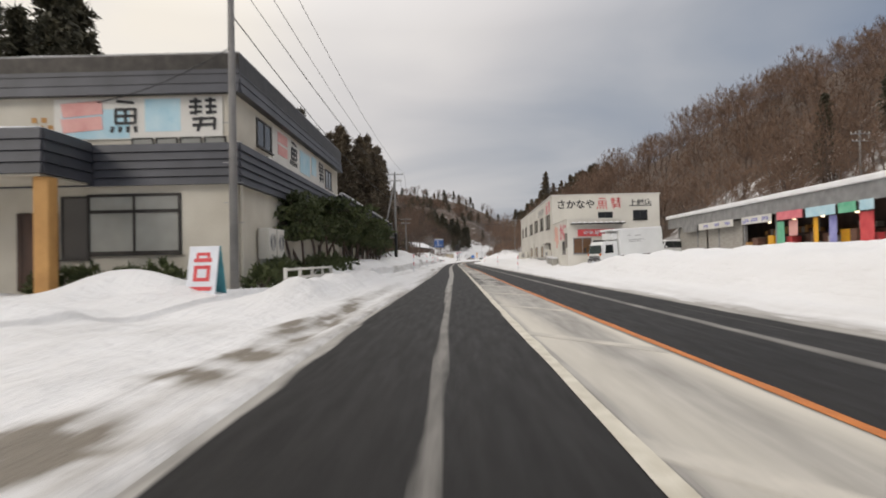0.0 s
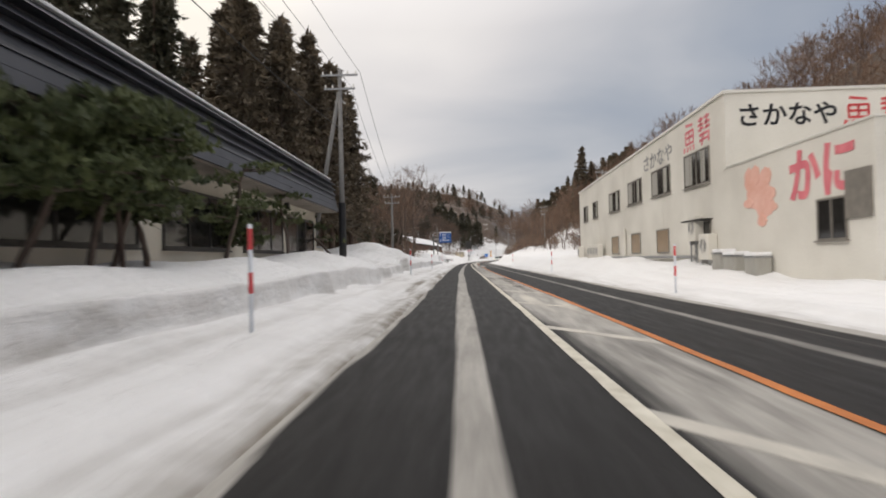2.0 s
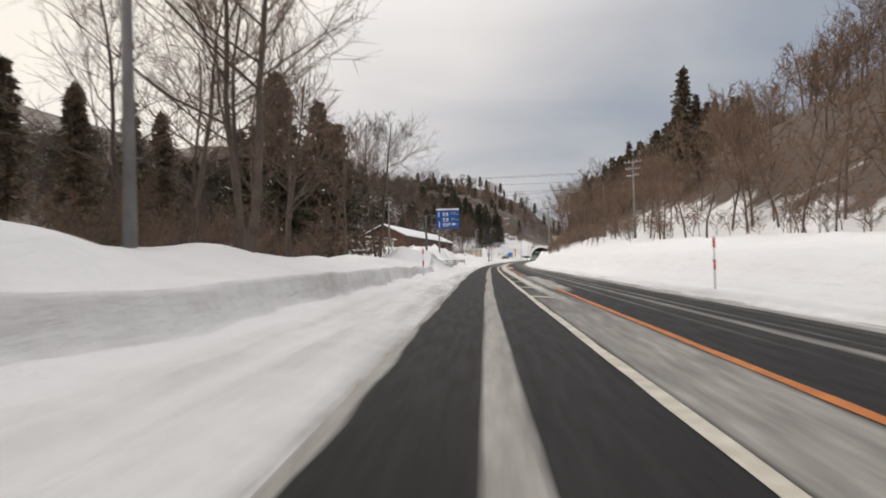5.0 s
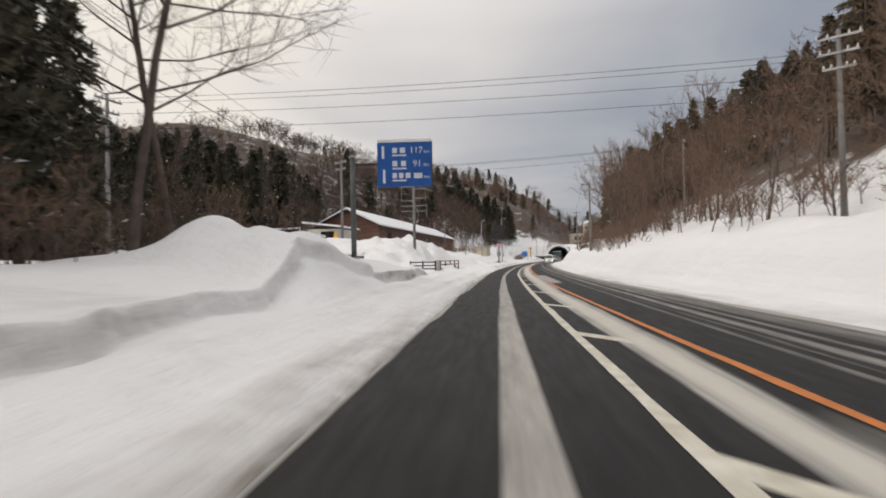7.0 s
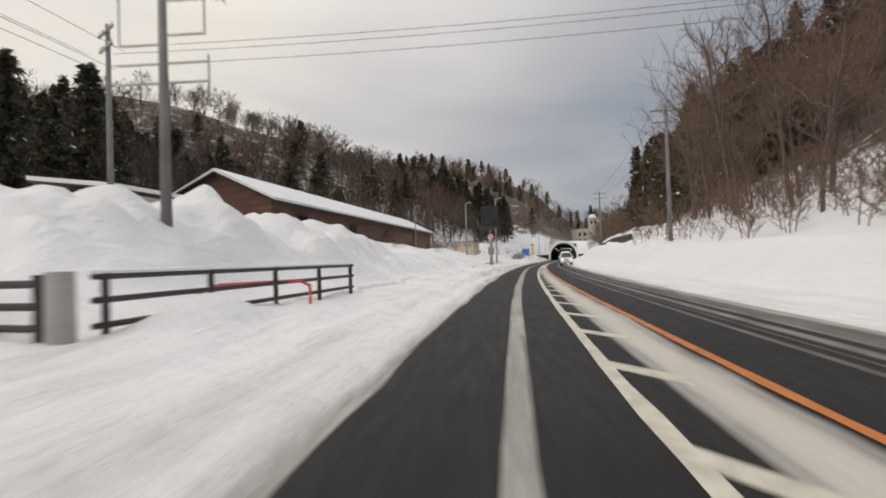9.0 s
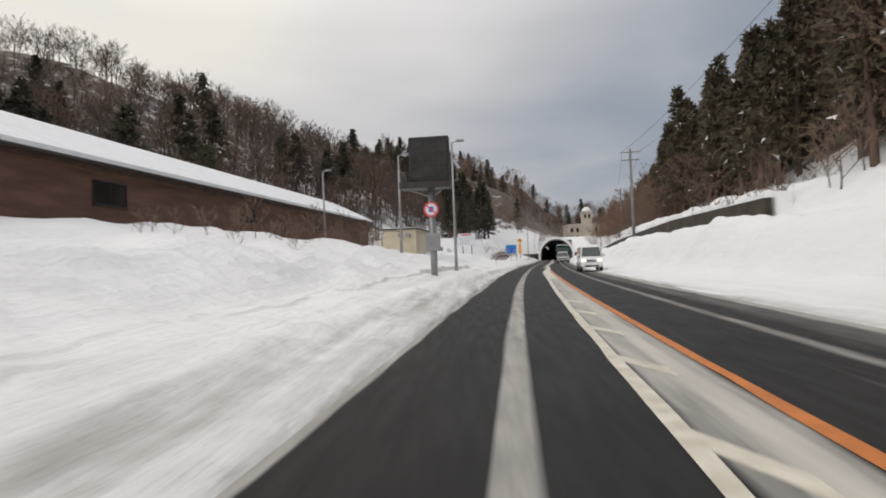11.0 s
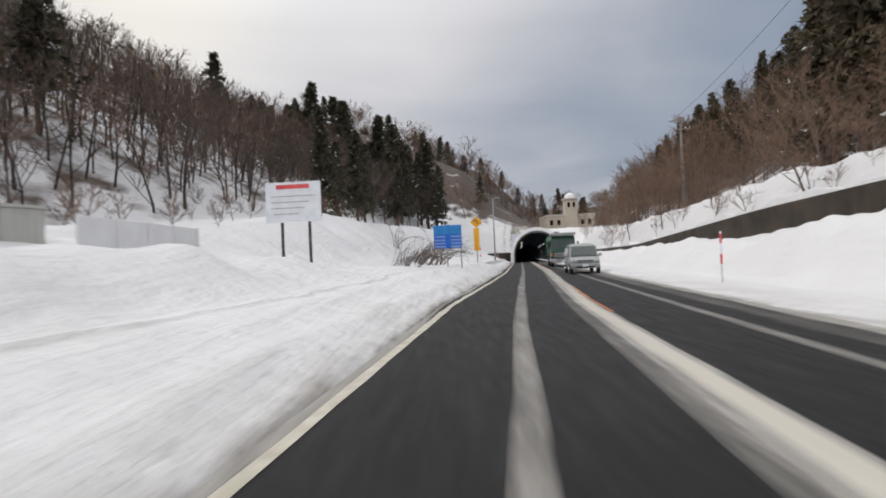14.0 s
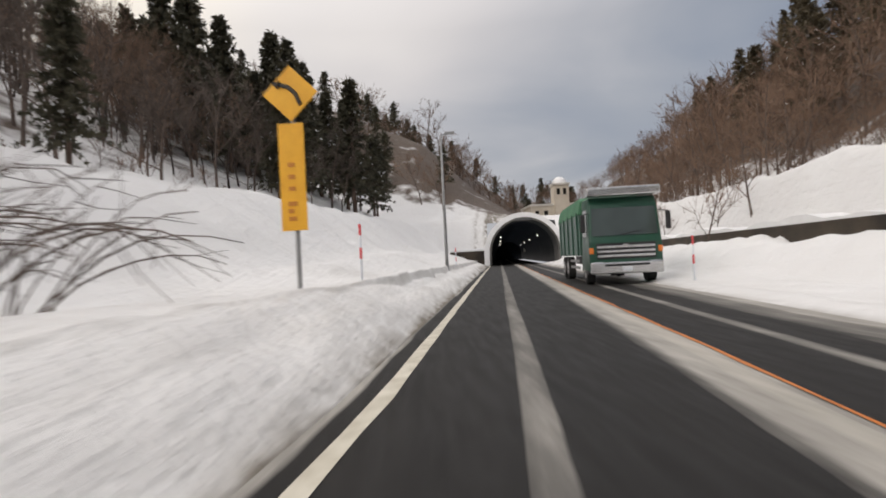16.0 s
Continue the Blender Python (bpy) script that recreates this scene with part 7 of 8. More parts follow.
POST_DARK = noisy("weathered_dark_steel", (0.07, 0.078, 0.075), (0.13, 0.14, 0.135), 2, 0.55, 0.2, fine=30)
gs = thing("guide_sign", pose(-8.18, 159.6, ground_at(-8.18, 159.6) - 0.3, 0, 0, 3), "blue road direction sign on a grey cantilever post", "road sign")
z0 = gs.location.z
part("post", tubes(((0, 0, 0), (0, 0, 5.9 - z0), 0.12, 0.12, 14)), POST_DARK, gs, "", True)
part("foot_guard", tubes(((0, 0, 0), (0, 0, 1.36 - z0), 0.27, 0.26, 12)), CONCRETE, gs, "pale concrete foot guard")
part("post_cap", tubes(((0, 0, 5.9 - z0), (0, 0, 5.97 - z0), 0.18, 0.12, 14)), GALV, gs)
for z in (5.55, 4.8):
    part("arm", tubes(((-0.2, 0, z - z0), (3.4, 0, z - z0), 0.055, 0.055, 10)), DARKSTEEL, gs)
panel = part("panel", boxes((1.15, 3.6, -0.14, -0.08, 4.5 - z0, 6.5 - z0), bevel=0.015), SIGNBLUE, gs, "blue sign panel")
part("panel_edge", boxes((3.6, 3.64, -0.15, -0.02, 4.48 - z0, 6.55 - z0)), DARKSTEEL, gs)
part("panel_snow", boxes((1.15, 3.6, -0.2, 0.05, 6.5 - z0, 6.68 - z0), bevel=0.06), CAP, gs, "snow on the sign")
for z, cells in ((6.12, ((.28, .37), (.42, .52))), (5.52, ((.28, .37), (.44, .53))), (4.98, ((.28, .36), (.4, .48), (.52, .61)))):
    for a, b in cells:
        part("name_block", boxes((1.15 + 2.45 * a, 1.15 + 2.45 * b, -0.15, -0.142, z - 0.1 - z0, z + 0.14 - z0), bevel=0.003), SIGNWHITE, panel)
    part("name_line", boxes((1.15 + 2.45 * .28, 1.15 + 2.45 * .54, -0.15, -0.142, z - 0.24 - z0, z - 0.17 - z0)), SIGNWHITE, panel)
part("arrow_bar", boxes((1.36, 1.47, -0.152, -0.142, 5.78 - z0, 6.34 - z0), bevel=0.004), SIGNWHITE, panel)
part("arrow_bar", boxes((1.40, 1.51, -0.152, -0.142, 4.66 - z0, 5.28 - z0), bevel=0.004), SIGNWHITE, panel)
for txt, x, z in (("117", 2.62, 6.0), ("91", 2.76, 5.4)):
    text_mesh(txt, 0.40, SIGNWHITE, panel, Matrix.Translation((x, -0.15, z - z0)))
    text_mesh("km", 0.21, SIGNWHITE, panel, Matrix.Translation((3.25, -0.15, z - z0)))
part("distance_bar", boxes((2.8, 3.18, -0.15, -0.142, 4.86 - z0, 5.1 - z0)), SIGNWHITE, panel)
text_mesh("km", 0.21, SIGNWHITE, panel, Matrix.Translation((3.25, -0.15, 4.86 - z0)))

vms = thing("message_board", pose(-1.3, 236.0, ground_at(-1.3, 236.0) - 0.3, 0, 0, -4), "dark electronic message board on a grey post, switched off", "road sign")
z0 = vms.location.z
part("post", tubes(((0, 0.1, 0), (0, 0.1, 4.9 - z0), 0.16, 0.16, 14)), GALV, vms, "", True)
vb = part("cabinet", boxes((-0.97, 0.9, -0.1, 0.45, 4.8 - z0, 6.92 - z0), bevel=0.03), DARKSTEEL, vms)
part("display", boxes((-0.92, 0.85, -0.13, -0.1, 4.86 - z0, 6.86 - z0)), BLACK, vb, "black unlit display")
bm = bmesh.new()
for k in range(3):
    for j in range(3):
        box(bm, -0.84 + k * 0.58, -0.34 + k * 0.58, -0.142, -0.13, 5.0 + j * 0.6 - z0, 5.5 + j * 0.6 - z0)
pieces("display_cell", bm, FRAME, vb)
part("walkway", boxes((-1.4, 0.95, -0.5, 0.5, 4.5 - z0, 4.78 - z0), bevel=0.01), DARKSTEEL, vms, "dark steel service walkway")
for y in (-0.46, 0.46):
    part("walkway_post", tubes(((-1.36, y, 4.78 - z0), (-1.36, y, 5.35 - z0), 0.02, 0.02, 6)), GALV, vms)
part("walkway_rail", tubes(((-1.36, -0.46, 5.35 - z0), (-1.36, 0.46, 5.35 - z0), 0.02, 0.02, 6)), GALV, vms)
part("walkway_lamp", boxes((-1.28, -1.02, -0.45, -0.2, 4.78 - z0, 5.12 - z0), bevel=0.03), DARKSTEEL, vms)
for x0, x1 in ((-1.5, -0.1), (0.85, 0.1)):
    part("bracket", tubes(((x0 * 0.92, 0.0, 4.6 - z0), (x1, 0.1, 4.15 - z0), 0.035, 0.035, 6)), GALV, vms)
part("control_box", boxes((-0.3, 0.35, -0.35, 0.0, 1.6 - z0, 2.4 - z0), bevel=0.03), GREY, vms)
bm = bmesh.new()
tube(bm, (0, -0.17, 3.52 - z0), (0, -0.2, 3.52 - z0), 0.36, 0.36, 28)
disc = part("sign_disc", bm, RED, vms, "round red and white prohibition sign")
bm = bmesh.new(); tube(bm, (0, -0.2, 3.52 - z0), (0, -0.206, 3.52 - z0), 0.27, 0.27, 28)
part("sign_face", bm, SIGNWHITE, disc)
bm = bmesh.new(); box(bm, -0.3, 0.3, -0.215, -0.207, -0.03, 0.03)
o = part("sign_slash", bm, RED, disc); o.matrix_local = Matrix.Translation((0, 0, 3.52 - z0)) @ Matrix.Rotation(radians(40), 4, "Y")
bm = bmesh.new(); box(bm, -0.1, 0.1, -0.212, -0.207, 3.4 - z0, 3.64 - z0)
part("sign_centre", bm, SIGNBLUE, disc)


def lamp_post(x, y, top, arm=0.5, side=1, label="tall grey road lamp post"):
    zb = ground_at(x, y) - 0.2
    ob = thing("lamp_post", pose(x, y, zb, 0, 0, -4), label, "lamp post", "lamp posts")
    h = top - zb
    part("shaft", tubes(((0, 0, 0), (0, 0, h), 0.1, 0.06, 12)), GALV, ob, "", True)
    part("arm", tubes(((0, 0, h), (side * arm, 0, h + 0.08), 0.04, 0.035, 8)), GALV, ob)
    part("lamp_head", boxes((side * arm - 0.22, side * arm + 0.3, -0.14, 0.14, h + 0.02, h + 0.17), bevel=0.05), GREY, ob)
    part("base_box", boxes((-0.12, 0.12, -0.12, 0.12, 0.05, 0.5), bevel=0.02), GALV, ob)
    return ob


lamp_post(-0.6, 246.7, 8.7)
lamp_post(-4.5, 250.0, 8.6)
lamp_post(-12.7, 261.1, 9.5)
lamp_post(12.0, 336.9, 8.2)

wb = thing("notice_board", pose(-1.65, 290.5, ground_at(-0.5, 290.5) - 0.3, 0, 0, -6), "large white notice board with red heading on two posts", "sign")
z0 = wb.location.z
part("board", boxes((0, 2.4, -0.04, 0.04, 3.0 - z0, 4.7 - z0), bevel=0.01), SIGNWHITE, wb)
for x in (0.65, 1.85):
    part("post", boxes((x - 0.05, x + 0.05, 0.04, 0.14, 0, 4.5 - z0)), DARKSTEEL, wb)
bm = bmesh.new(); bars(bm, 0, 2.4, -0.042, [(4.5 - z0, .2, .8)], 0.18); pieces("heading_bar", bm, RED, wb)
bm = bmesh.new(); bars(bm, 0, 2.4, -0.042, [(4.1 - z0, .1, .9), (3.85 - z0, .1, .8), (3.6 - z0, .1, .7), (3.35 - z0, .15, .6)], 0.03); pieces("print_line", bm, GREY, wb)

bb = thing("blue_board", pose(5.3, 298.45, ground_at(6.0, 298.4) - 0.3, 0, 0, -6), "blue information board with pale rows on two posts", "road sign")
z0 = bb.location.z
pb = part("panel", boxes((0, 1.55, -0.03, 0.03, 1.76 - z0, 3.05 - z0), bevel=0.01), noisy("bright_blue", (0.006, 0.085, 0.44), (0.012, 0.12, 0.54), 1.5, 0.45, fine=20, bump=0.03), bb)
part("upper_field", boxes((0.02, 1.53, -0.036, -0.03, 2.55 - z0, 3.03 - z0)), noisy("mid_blue", (0.010, 0.17, 0.46), (0.025, 0.23, 0.56), 2, 0.45), pb)
bm = bmesh.new()
for a, b in ((0.03, .42), (.6, .98)):
    bars(bm, 0, 1.55, -0.033, [(2.42 - z0, a, b), (2.22 - z0, a, b), (2.04 - z0, a, b), (1.86 - z0, a, b)], 0.09)
pieces("text_bar", bm, noisy("pale_blue_print", (0.12, 0.23, 0.56), (0.22, 0.34, 0.66), 2, 0.5), pb)
for x in (0.72, 1.5):
    part("post", tubes(((x, 0.06, 0), (x, 0.06, 2.9 - z0), 0.035, 0.035, 8)), GALV, bb)

ys = thing("bend_warning_sign", pose(8.53, 313.1, ground_at(8.5, 313.1) - 0.3, 0, 0, -7), "yellow diamond bend sign above a tall yellow plate", "road sign")
z0 = ys.location.z
part("post", tubes(((0, 0.05, 0), (0, 0.05, 4.4 - z0), 0.04, 0.04, 10)), GALV, ys)
bm = bmesh.new(); box(bm, -0.335, 0.335, -0.012, 0.012, -0.335, 0.335, bevel=0.01)
dia = part("diamond", bm, YELLOW, ys); dia.matrix_local = Matrix.Translation((0, 0, 4.05 - z0)) @ Matrix.Rotation(radians(45), 4, "Y")
bm = bmesh.new()
pts = [(0.17, -0.2), (0.1, -0.02), (-0.02, 0.1), (-0.2, 0.16)]
for a, b in zip(pts, pts[1:]):
    tube(bm, (a[0], -0.02, a[1] + 4.05 - z0), (b[0], -0.02, b[1] + 4.05 - z0), 0.035, 0.035, 6)
tube(bm, (-0.18, -0.02, 4.2 - z0), (-0.3, -0.02, 4.23 - z0), 0.08, 0.005, 6)
part("bend_arrow", bm, BLACK, ys)
pl = part("plate", boxes((-0.24, 0.2, -0.012, 0.012, 1.75 - z0, 3.55 - z0), bevel=0.008), YELLOW, ys)
bm = bmesh.new(); bars(bm, -0.24, 0.2, -0.014, [(2.85 - z0, .35, .6), (2.65 - z0, .35, .6), (2.45 - z0, .35, .6), (2.2 - z0, .3, .65), (2.08 - z0, .3, .5), (1.95 - z0, .3, .6)], 0.07)
pieces("plate_mark", bm, noisy("orange_print", (0.45, 0.16, 0.01), (0.55, 0.2, 0.02), 2, 0.5), pl)


def snow_post(u, d, h=1.55):
    x, y, _ = rd(u, d)
    ob = thing("snow_post", pose(float(x), float(y), float(ground_z(u, d)) - 0.1), "thin red and white snow marker post", "marker post", "snow marker posts")
    part("rod", tubes(((0, 0, 0), (0, 0, h), 0.03, 0.03, 8)), SIGNWHITE, ob, "", True)
    for z in (0.62, h - 0.34):
        part("red_band", tubes(((0, 0, z), (0, 0, z + 0.28), 0.034, 0.034, 8)), RED, ob)


for u, d in ((46.1, -2.75), (71.8, -2.75), (98, -2.9), (125, -3.0), (265.7, -3.3), (317.6, -3.4), (342, -2.8), (56, 6.4), (80, 6.4), (112, 6.3), (283, 5.8), (322, 6.0)):
    snow_post(u, d)

# ------------------------------------------------------------------ fences and barriers
wf = thing("white_fence", at(18.0, -4.95, 0.08), "low white two-rail fence half buried in snow", "fence")
for k in range(5):
    part("post", boxes((-0.05, 0.05, k * 1.75 - 0.05, k * 1.75 + 0.05, 0, 0.92), bevel=0.01), WHITE, wf)
for z in (0.58, 0.86):
    part("rail", boxes((-0.03, 0.03, -0.05, 7.05, z - 0.04, z + 0.04), bevel=0.01), WHITE, wf)

gr = thing("pipe_railing", pose(-6.6, 174.2, 0, 0, 0, 0), "dark brown steel pipe railing with a concrete end post", "railing")
part("concrete_post", tubes(((0.55, 2.6, 0), (0.55, 2.6, 1.15), 0.16, 0.15, 14)), CONCRETE, gr, "round grey concrete post")
for z in (0.3, 0.53, 0.77, 1.02):
    part("rail", tubes(((0.35, 2.55, z), (-1.55, 3.05, z), 0.045, 0.045, 8)), DARKSTEEL, gr)
for k in range(3):
    x, y = 0.35 - 0.95 * k, 2.55 + 0.25 * k
    part("post", boxes((x - .05, x + .05, y - .05, y + .05, 0, 1.12), bevel=0.01), DARKSTEEL, gr)
for z in (0.5, 0.8, 1.08):
    part("rail", tubes(((0.65, 3.0, z), (1.45, 12.6, z), 0.04, 0.04, 8)), DARKSTEEL, gr)
part("rail_snow", tubes(((0.65, 3.0, 1.13), (1.45, 12.6, 1.13), 0.035, 0.035, 6)), CAP, gr, "thin snow lying on the top rail")
for k in range(5):
    y = 3.2 + 2.3 * k
    part("post", tubes(((0.65 + 0.8 * (y - 3) / 9.6, y, 0), (0.65 + 0.8 * (y - 3) / 9.6, y, 1.12), 0.05, 0.05, 8)), DARKSTEEL, gr)
STONE = noisy("dark_wall_stone", (0.03, 0.028, 0.026), (0.09, 0.083, 0.075), 1.5, 0.9, fine=15, bump=0.4, per_object=0.3)
sw = thing("stone_retaining_wall", at(172.9, -8.6, 0.12), "low dark stacked stone retaining wall with snow on top", "wall")
part("core", boxes((-13.0, -2.0, 0.1, 0.5, -0.4, 1.5)), DARK_CONCRETE, sw)
bm = bmesh.new(); box(bm, -0.34, 0.34, -0.13, 0.13, -0.11, 0.11, bevel=0.03)
first = part("stone", bm, STONE, sw)
for row in range(6):
    for k in range(17):
        o = first if row + k == 0 else new("stone", first.data)
        o.parent = sw
        o.location = (-2.6 + 0.28 * row - 0.72 * k - 0.2 * (row % 2), 0.08 - 0.06 * ((k * 7 + row * 3) % 3), 0.12 + 0.24 * row)
        o.rotation_euler = (0.05 * ((k * 5 + row) % 3 - 1), 0.06 * ((k * 3 + row * 2) % 3 - 1), 0.08 * ((k + row * 4) % 3 - 1))
part("snow_cap", boxes((-13.2, -1.1, -0.1, 0.7, 1.5, 1.72), bevel=0.1), CAP, sw, "snow lying on the wall")
rb = thing("red_barrier", pose(-6.5, 180.8, 0.2, 0, 0, -22), "red bent-pipe barrier in the snow", "barrier")
part("hoop", tubes(((0, 0, -0.3), (0, 0, 0.5), 0.03), ((0, 0, 0.5), (0.08, 0.4, 0.62), 0.03), ((0.08, 0.4, 0.62), (0.3, 2.3, 0.62), 0.03), ((0.3, 2.3, 0.62), (0.35, 2.6, 0.5), 0.03), ((0.35, 2.6, 0.5), (0.35, 2.6, -0.3), 0.03)), RED, rb)

af = thing("a_frame_sign", pose(-6.62, 15.3, 0.34, 0, 0, -12), "white folding pavement sign with red print in the snow", "sign")
bm = bmesh.new(); box(bm, -0.43, 0.43, -0.02, 0.02, 0, 1.3, bevel=0.01)
fp = part("front_board", bm, SIGNWHITE, af); fp.matrix_local = Matrix.Translation((0, -0.25, 0)) @ Matrix.Rotation(radians(-10), 4, "X")
bm = bmesh.new(); box(bm, -0.43, 0.43, -0.02, 0.02, 0, 1.3, bevel=0.01)
o = part("back_board", bm, TEAL, af, "teal back board"); o.matrix_local = Matrix.Translation((0, 0.25, 0)) @ Matrix.Rotation(radians(10), 4, "X")
bm = bmesh.new(); box(bm, -0.2, 0.2, -0.03, -0.02, 1.05, 1.13); box(bm, -0.26, 0.26, -0.03, -0.02, 0.88, 0.98); box(bm, -0.2, -0.12, -0.029, -0.02, 0.98, 1.05); box(bm, 0.12, 0.2, -0.029, -0.02, 0.98, 1.05)
box(bm, -0.24, 0.24, -0.03, -0.02, 0.7, 0.79); box(bm, -0.24, 0.24, -0.03, -0.02, 0.38, 0.47); box(bm, -0.24, -0.14, -0.029, -0.02, 0.47, 0.7); box(bm, 0.14, 0.24, -0.029, -0.02, 0.47, 0.7)
box(bm, -0.32, 0.32, -0.03, -0.02, 0.14, 0.24)
pieces("red_mark", bm, RED, fp)

# ------------------------------------------------------------------ garden pines and shrubs
def garden_pine(seed, boughs, tufts):
    """A pruned pine with flat tiers of needle tufts: (trunk mesh, crown mesh)."""
    r = np.random.RandomState(seed)
    wood, tri = [], []
    jt = bend(r, np.zeros(3), np.array([r.normal(0, .2), r.normal(0, .2), 1.0]), 4.1, 6, 0.085, 0.04, 0.06, 0.2, wood)
    for k in range(boughs):
        q = 2.9 + 3.1 * (k % 5 + r.uniform(0, .4)) / 4.6
        a = int(min(q, 5)); p = jt[a] + (jt[a + 1] - jt[a]) * (q - a)
        th = k * 2.4
        ln = r.uniform(.6, 1.7) * (1.3 - q / 8)
        e = p + np.array([math.cos(th) * ln, math.sin(th) * ln, r.uniform(-.12, .12)])
        wood.append((*p, *e, 0.035, 0.015))
        for _ in range(tufts):
            c = p + (e - p) * r.uniform(.45, 1.1) + r.normal(0, 1, 3) * np.array([.28, .28, .06])
            tri.append(spray(r, c, np.array([0, 0, .8]), 0.2, 8))
    return raw_mesh("trunk", [(*seg_mesh(wood, 6), 0)], (BARK,)), raw_mesh("crown", [(*tri_mesh(np.concatenate(tri)), 0)], (PINE,))


PINES = [garden_pine(200 + i, 44, 16) for i in range(4)]
SPARSE_PINES = [garden_pine(210 + i, 15, 9) for i in range(2)]
for k, (u, d, sc) in enumerate(((60.4, -6.4, .78), (68.4, -6.3, .86), (54.6, -6.5, .8))):
    place_tree("garden_pine", SPARSE_PINES[k % 2], u, d, sc, 1.9 * k, "sparse garden pine with few tufted boughs", "garden pines", 0.4)
pine_row = [(23.6 + 2.42 * k, -6.2 - 0.15 * (k % 2), 0.92 if k < 5 else 0.84) for k in range(12)] + [(24.8 + 2.46 * k, -6.75, 0.94 if k < 5 else 0.86) for k in range(11)] + [(57.5, -6.6, .62)]
for k, (u, d, sc) in enumerate(pine_row):
    place_tree("garden_pine", PINES[k % 4], u, d, sc, rt.uniform(0, 6.28), "pruned dark green garden pine before the shop wall", "garden pines", 0.4)
    if k % 2 == 0 and k < 12:
        x, y, _ = rd(u + 0.9, d + 0.25)
        zg = float(ground_z(u + 0.9, d + 0.25)) - 0.2
        prop = thing("tree_prop", pose(float(x), float(y), zg), "dark wooden prop that holds up a garden pine", "post", "tree props")
        part("pole", tubes(((0, 0, 0), (-0.1, -0.15, 2.9 - zg), 0.05, 0.045, 8)), DARKWOOD, prop)


def shrub(x, y, z, w, h, seed):
    r = np.random.RandomState(seed)
    tri = []
    for _ in range(90):
        a, b = r.uniform(0, 6.28), math.acos(r.uniform(0, 1))
        p = np.array([math.cos(a) * math.sin(b) * w, math.sin(a) * math.sin(b) * w * .7, math.cos(b) * h]) * r.uniform(.7, 1.0)
        tri.append(spray(r, p, p / (np.linalg.norm(p) + 1e-6), 0.2, 6))
    wood = [(0, 0, 0, math.cos(k) * w * .5, math.sin(k) * w * .4, h * .6, .03, .012) for k in range(6)]
    ob = thing("shrub", pose(x, y, z), "dark clipped evergreen shrub dusted with snow", "shrub", "shrubs before the restaurant")
    for nm, g, mt in (("stems", [(*seg_mesh(wood, 4), 0)], BARK), ("leaves", [(*tri_mesh(np.concatenate(tri)), 0)], PINE)):
        o = new(nm, raw_mesh(nm, g, (mt,))); o.parent = ob
    return ob


for k in range(5):
    shrub(-6.35 + 0.05 * (k % 2), 18.9 + 1.0 * k, 0.3, 0.6, 0.75 + 0.15 * (k % 3), 320 + k)
for k in range(9):
    shrub(-6.2 - 0.1 * (k % 2), 24.4 + 1.05 * k, 0.45, 0.62, 0.85 + 0.12 * (k % 3), 340 + k)
for k in range(8):
    shrub(-12.6 + 0.68 * k, 17.75 + 0.15 * (k % 2), 0.3, 0.6, 0.75 + 0.12 * (k % 3), 300 + k)

# ------------------------------------------------------------------ vehicles
VAN_WHITE = noisy("van_white_paint", (0.70, 0.71, 0.70), (0.80, 0.81, 0.80), 0.6, 0.3, fine=12, bump=0.0)
SILVER = noisy("silver_green_paint", (0.30, 0.32, 0.31), (0.38, 0.40, 0.39), 0.6, 0.28, 0.5, fine=12, bump=0.0)
TRUCK_GREEN = noisy("dark_green_paint", (0.012, 0.055, 0.035), (0.022, 0.085, 0.055), 0.6, 0.35, fine=12, bump=0.0)
TARP = noisy("green_tarpaulin", (0.05, 0.15, 0.08), (0.08, 0.22, 0.12), 1.2, 0.8, fine=9, bump=0.3)
CHROME = noisy("dull_chrome", (0.45, 0.45, 0.45), (0.6, 0.6, 0.6), 3, 0.25, 0.9, fine=30, bump=0.0)
RUBBER = noisy("tyre_rubber", (0.012, 0.012, 0.012), (0.03, 0.03, 0.03), 5, 0.9, fine=40)
CARGLASS = glass_material("vehicle_glass", (0.02, 0.025, 0.026), 0.05)
AMBER = noisy("amber_lens", (0.60, 0.14, 0.02), (0.70, 0.2, 0.03), 4, 0.25, bump=0)
m_, n_, l_, b_ = material("headlamp_on", 0.3)
b_.inputs["Base Color"].default_value = (0.8, 0.78, 0.7, 1)
b_.inputs["Emission Color"].default_value, b_.inputs["Emission Strength"].default_value = (1, 0.88, 0.62, 1), 1.4
HEADLAMP = m_


def hull(outline, w, tuck=0.0, z_tuck=1.0, bevel=0.04):
    """A body from its side outline (y, z), w wide; above z_tuck the sides lean in by tuck per metre."""
    bm = bmesh.new()
    rows = []
    for s in (-1, 1):
        rows.append([bm.verts.new((s * (w / 2 - max(0, z - z_tuck) * tuck), y, z)) for y, z in outline])
    bm.faces.new(rows[0][::-1]); bm.faces.new(rows[1])
    n = len(outline)
    for k in range(n):
        bm.faces.new([rows[0][k], rows[0][(k + 1) % n], rows[1][(k + 1) % n], rows[1][k]])
    bmesh.ops.recalc_face_normals(bm, faces=bm.faces)
    if bevel:
        bmesh.ops.bevel(bm, geom=bm.edges[:], offset=bevel, segments=2, affect="EDGES", profile=0.6)
    return bm


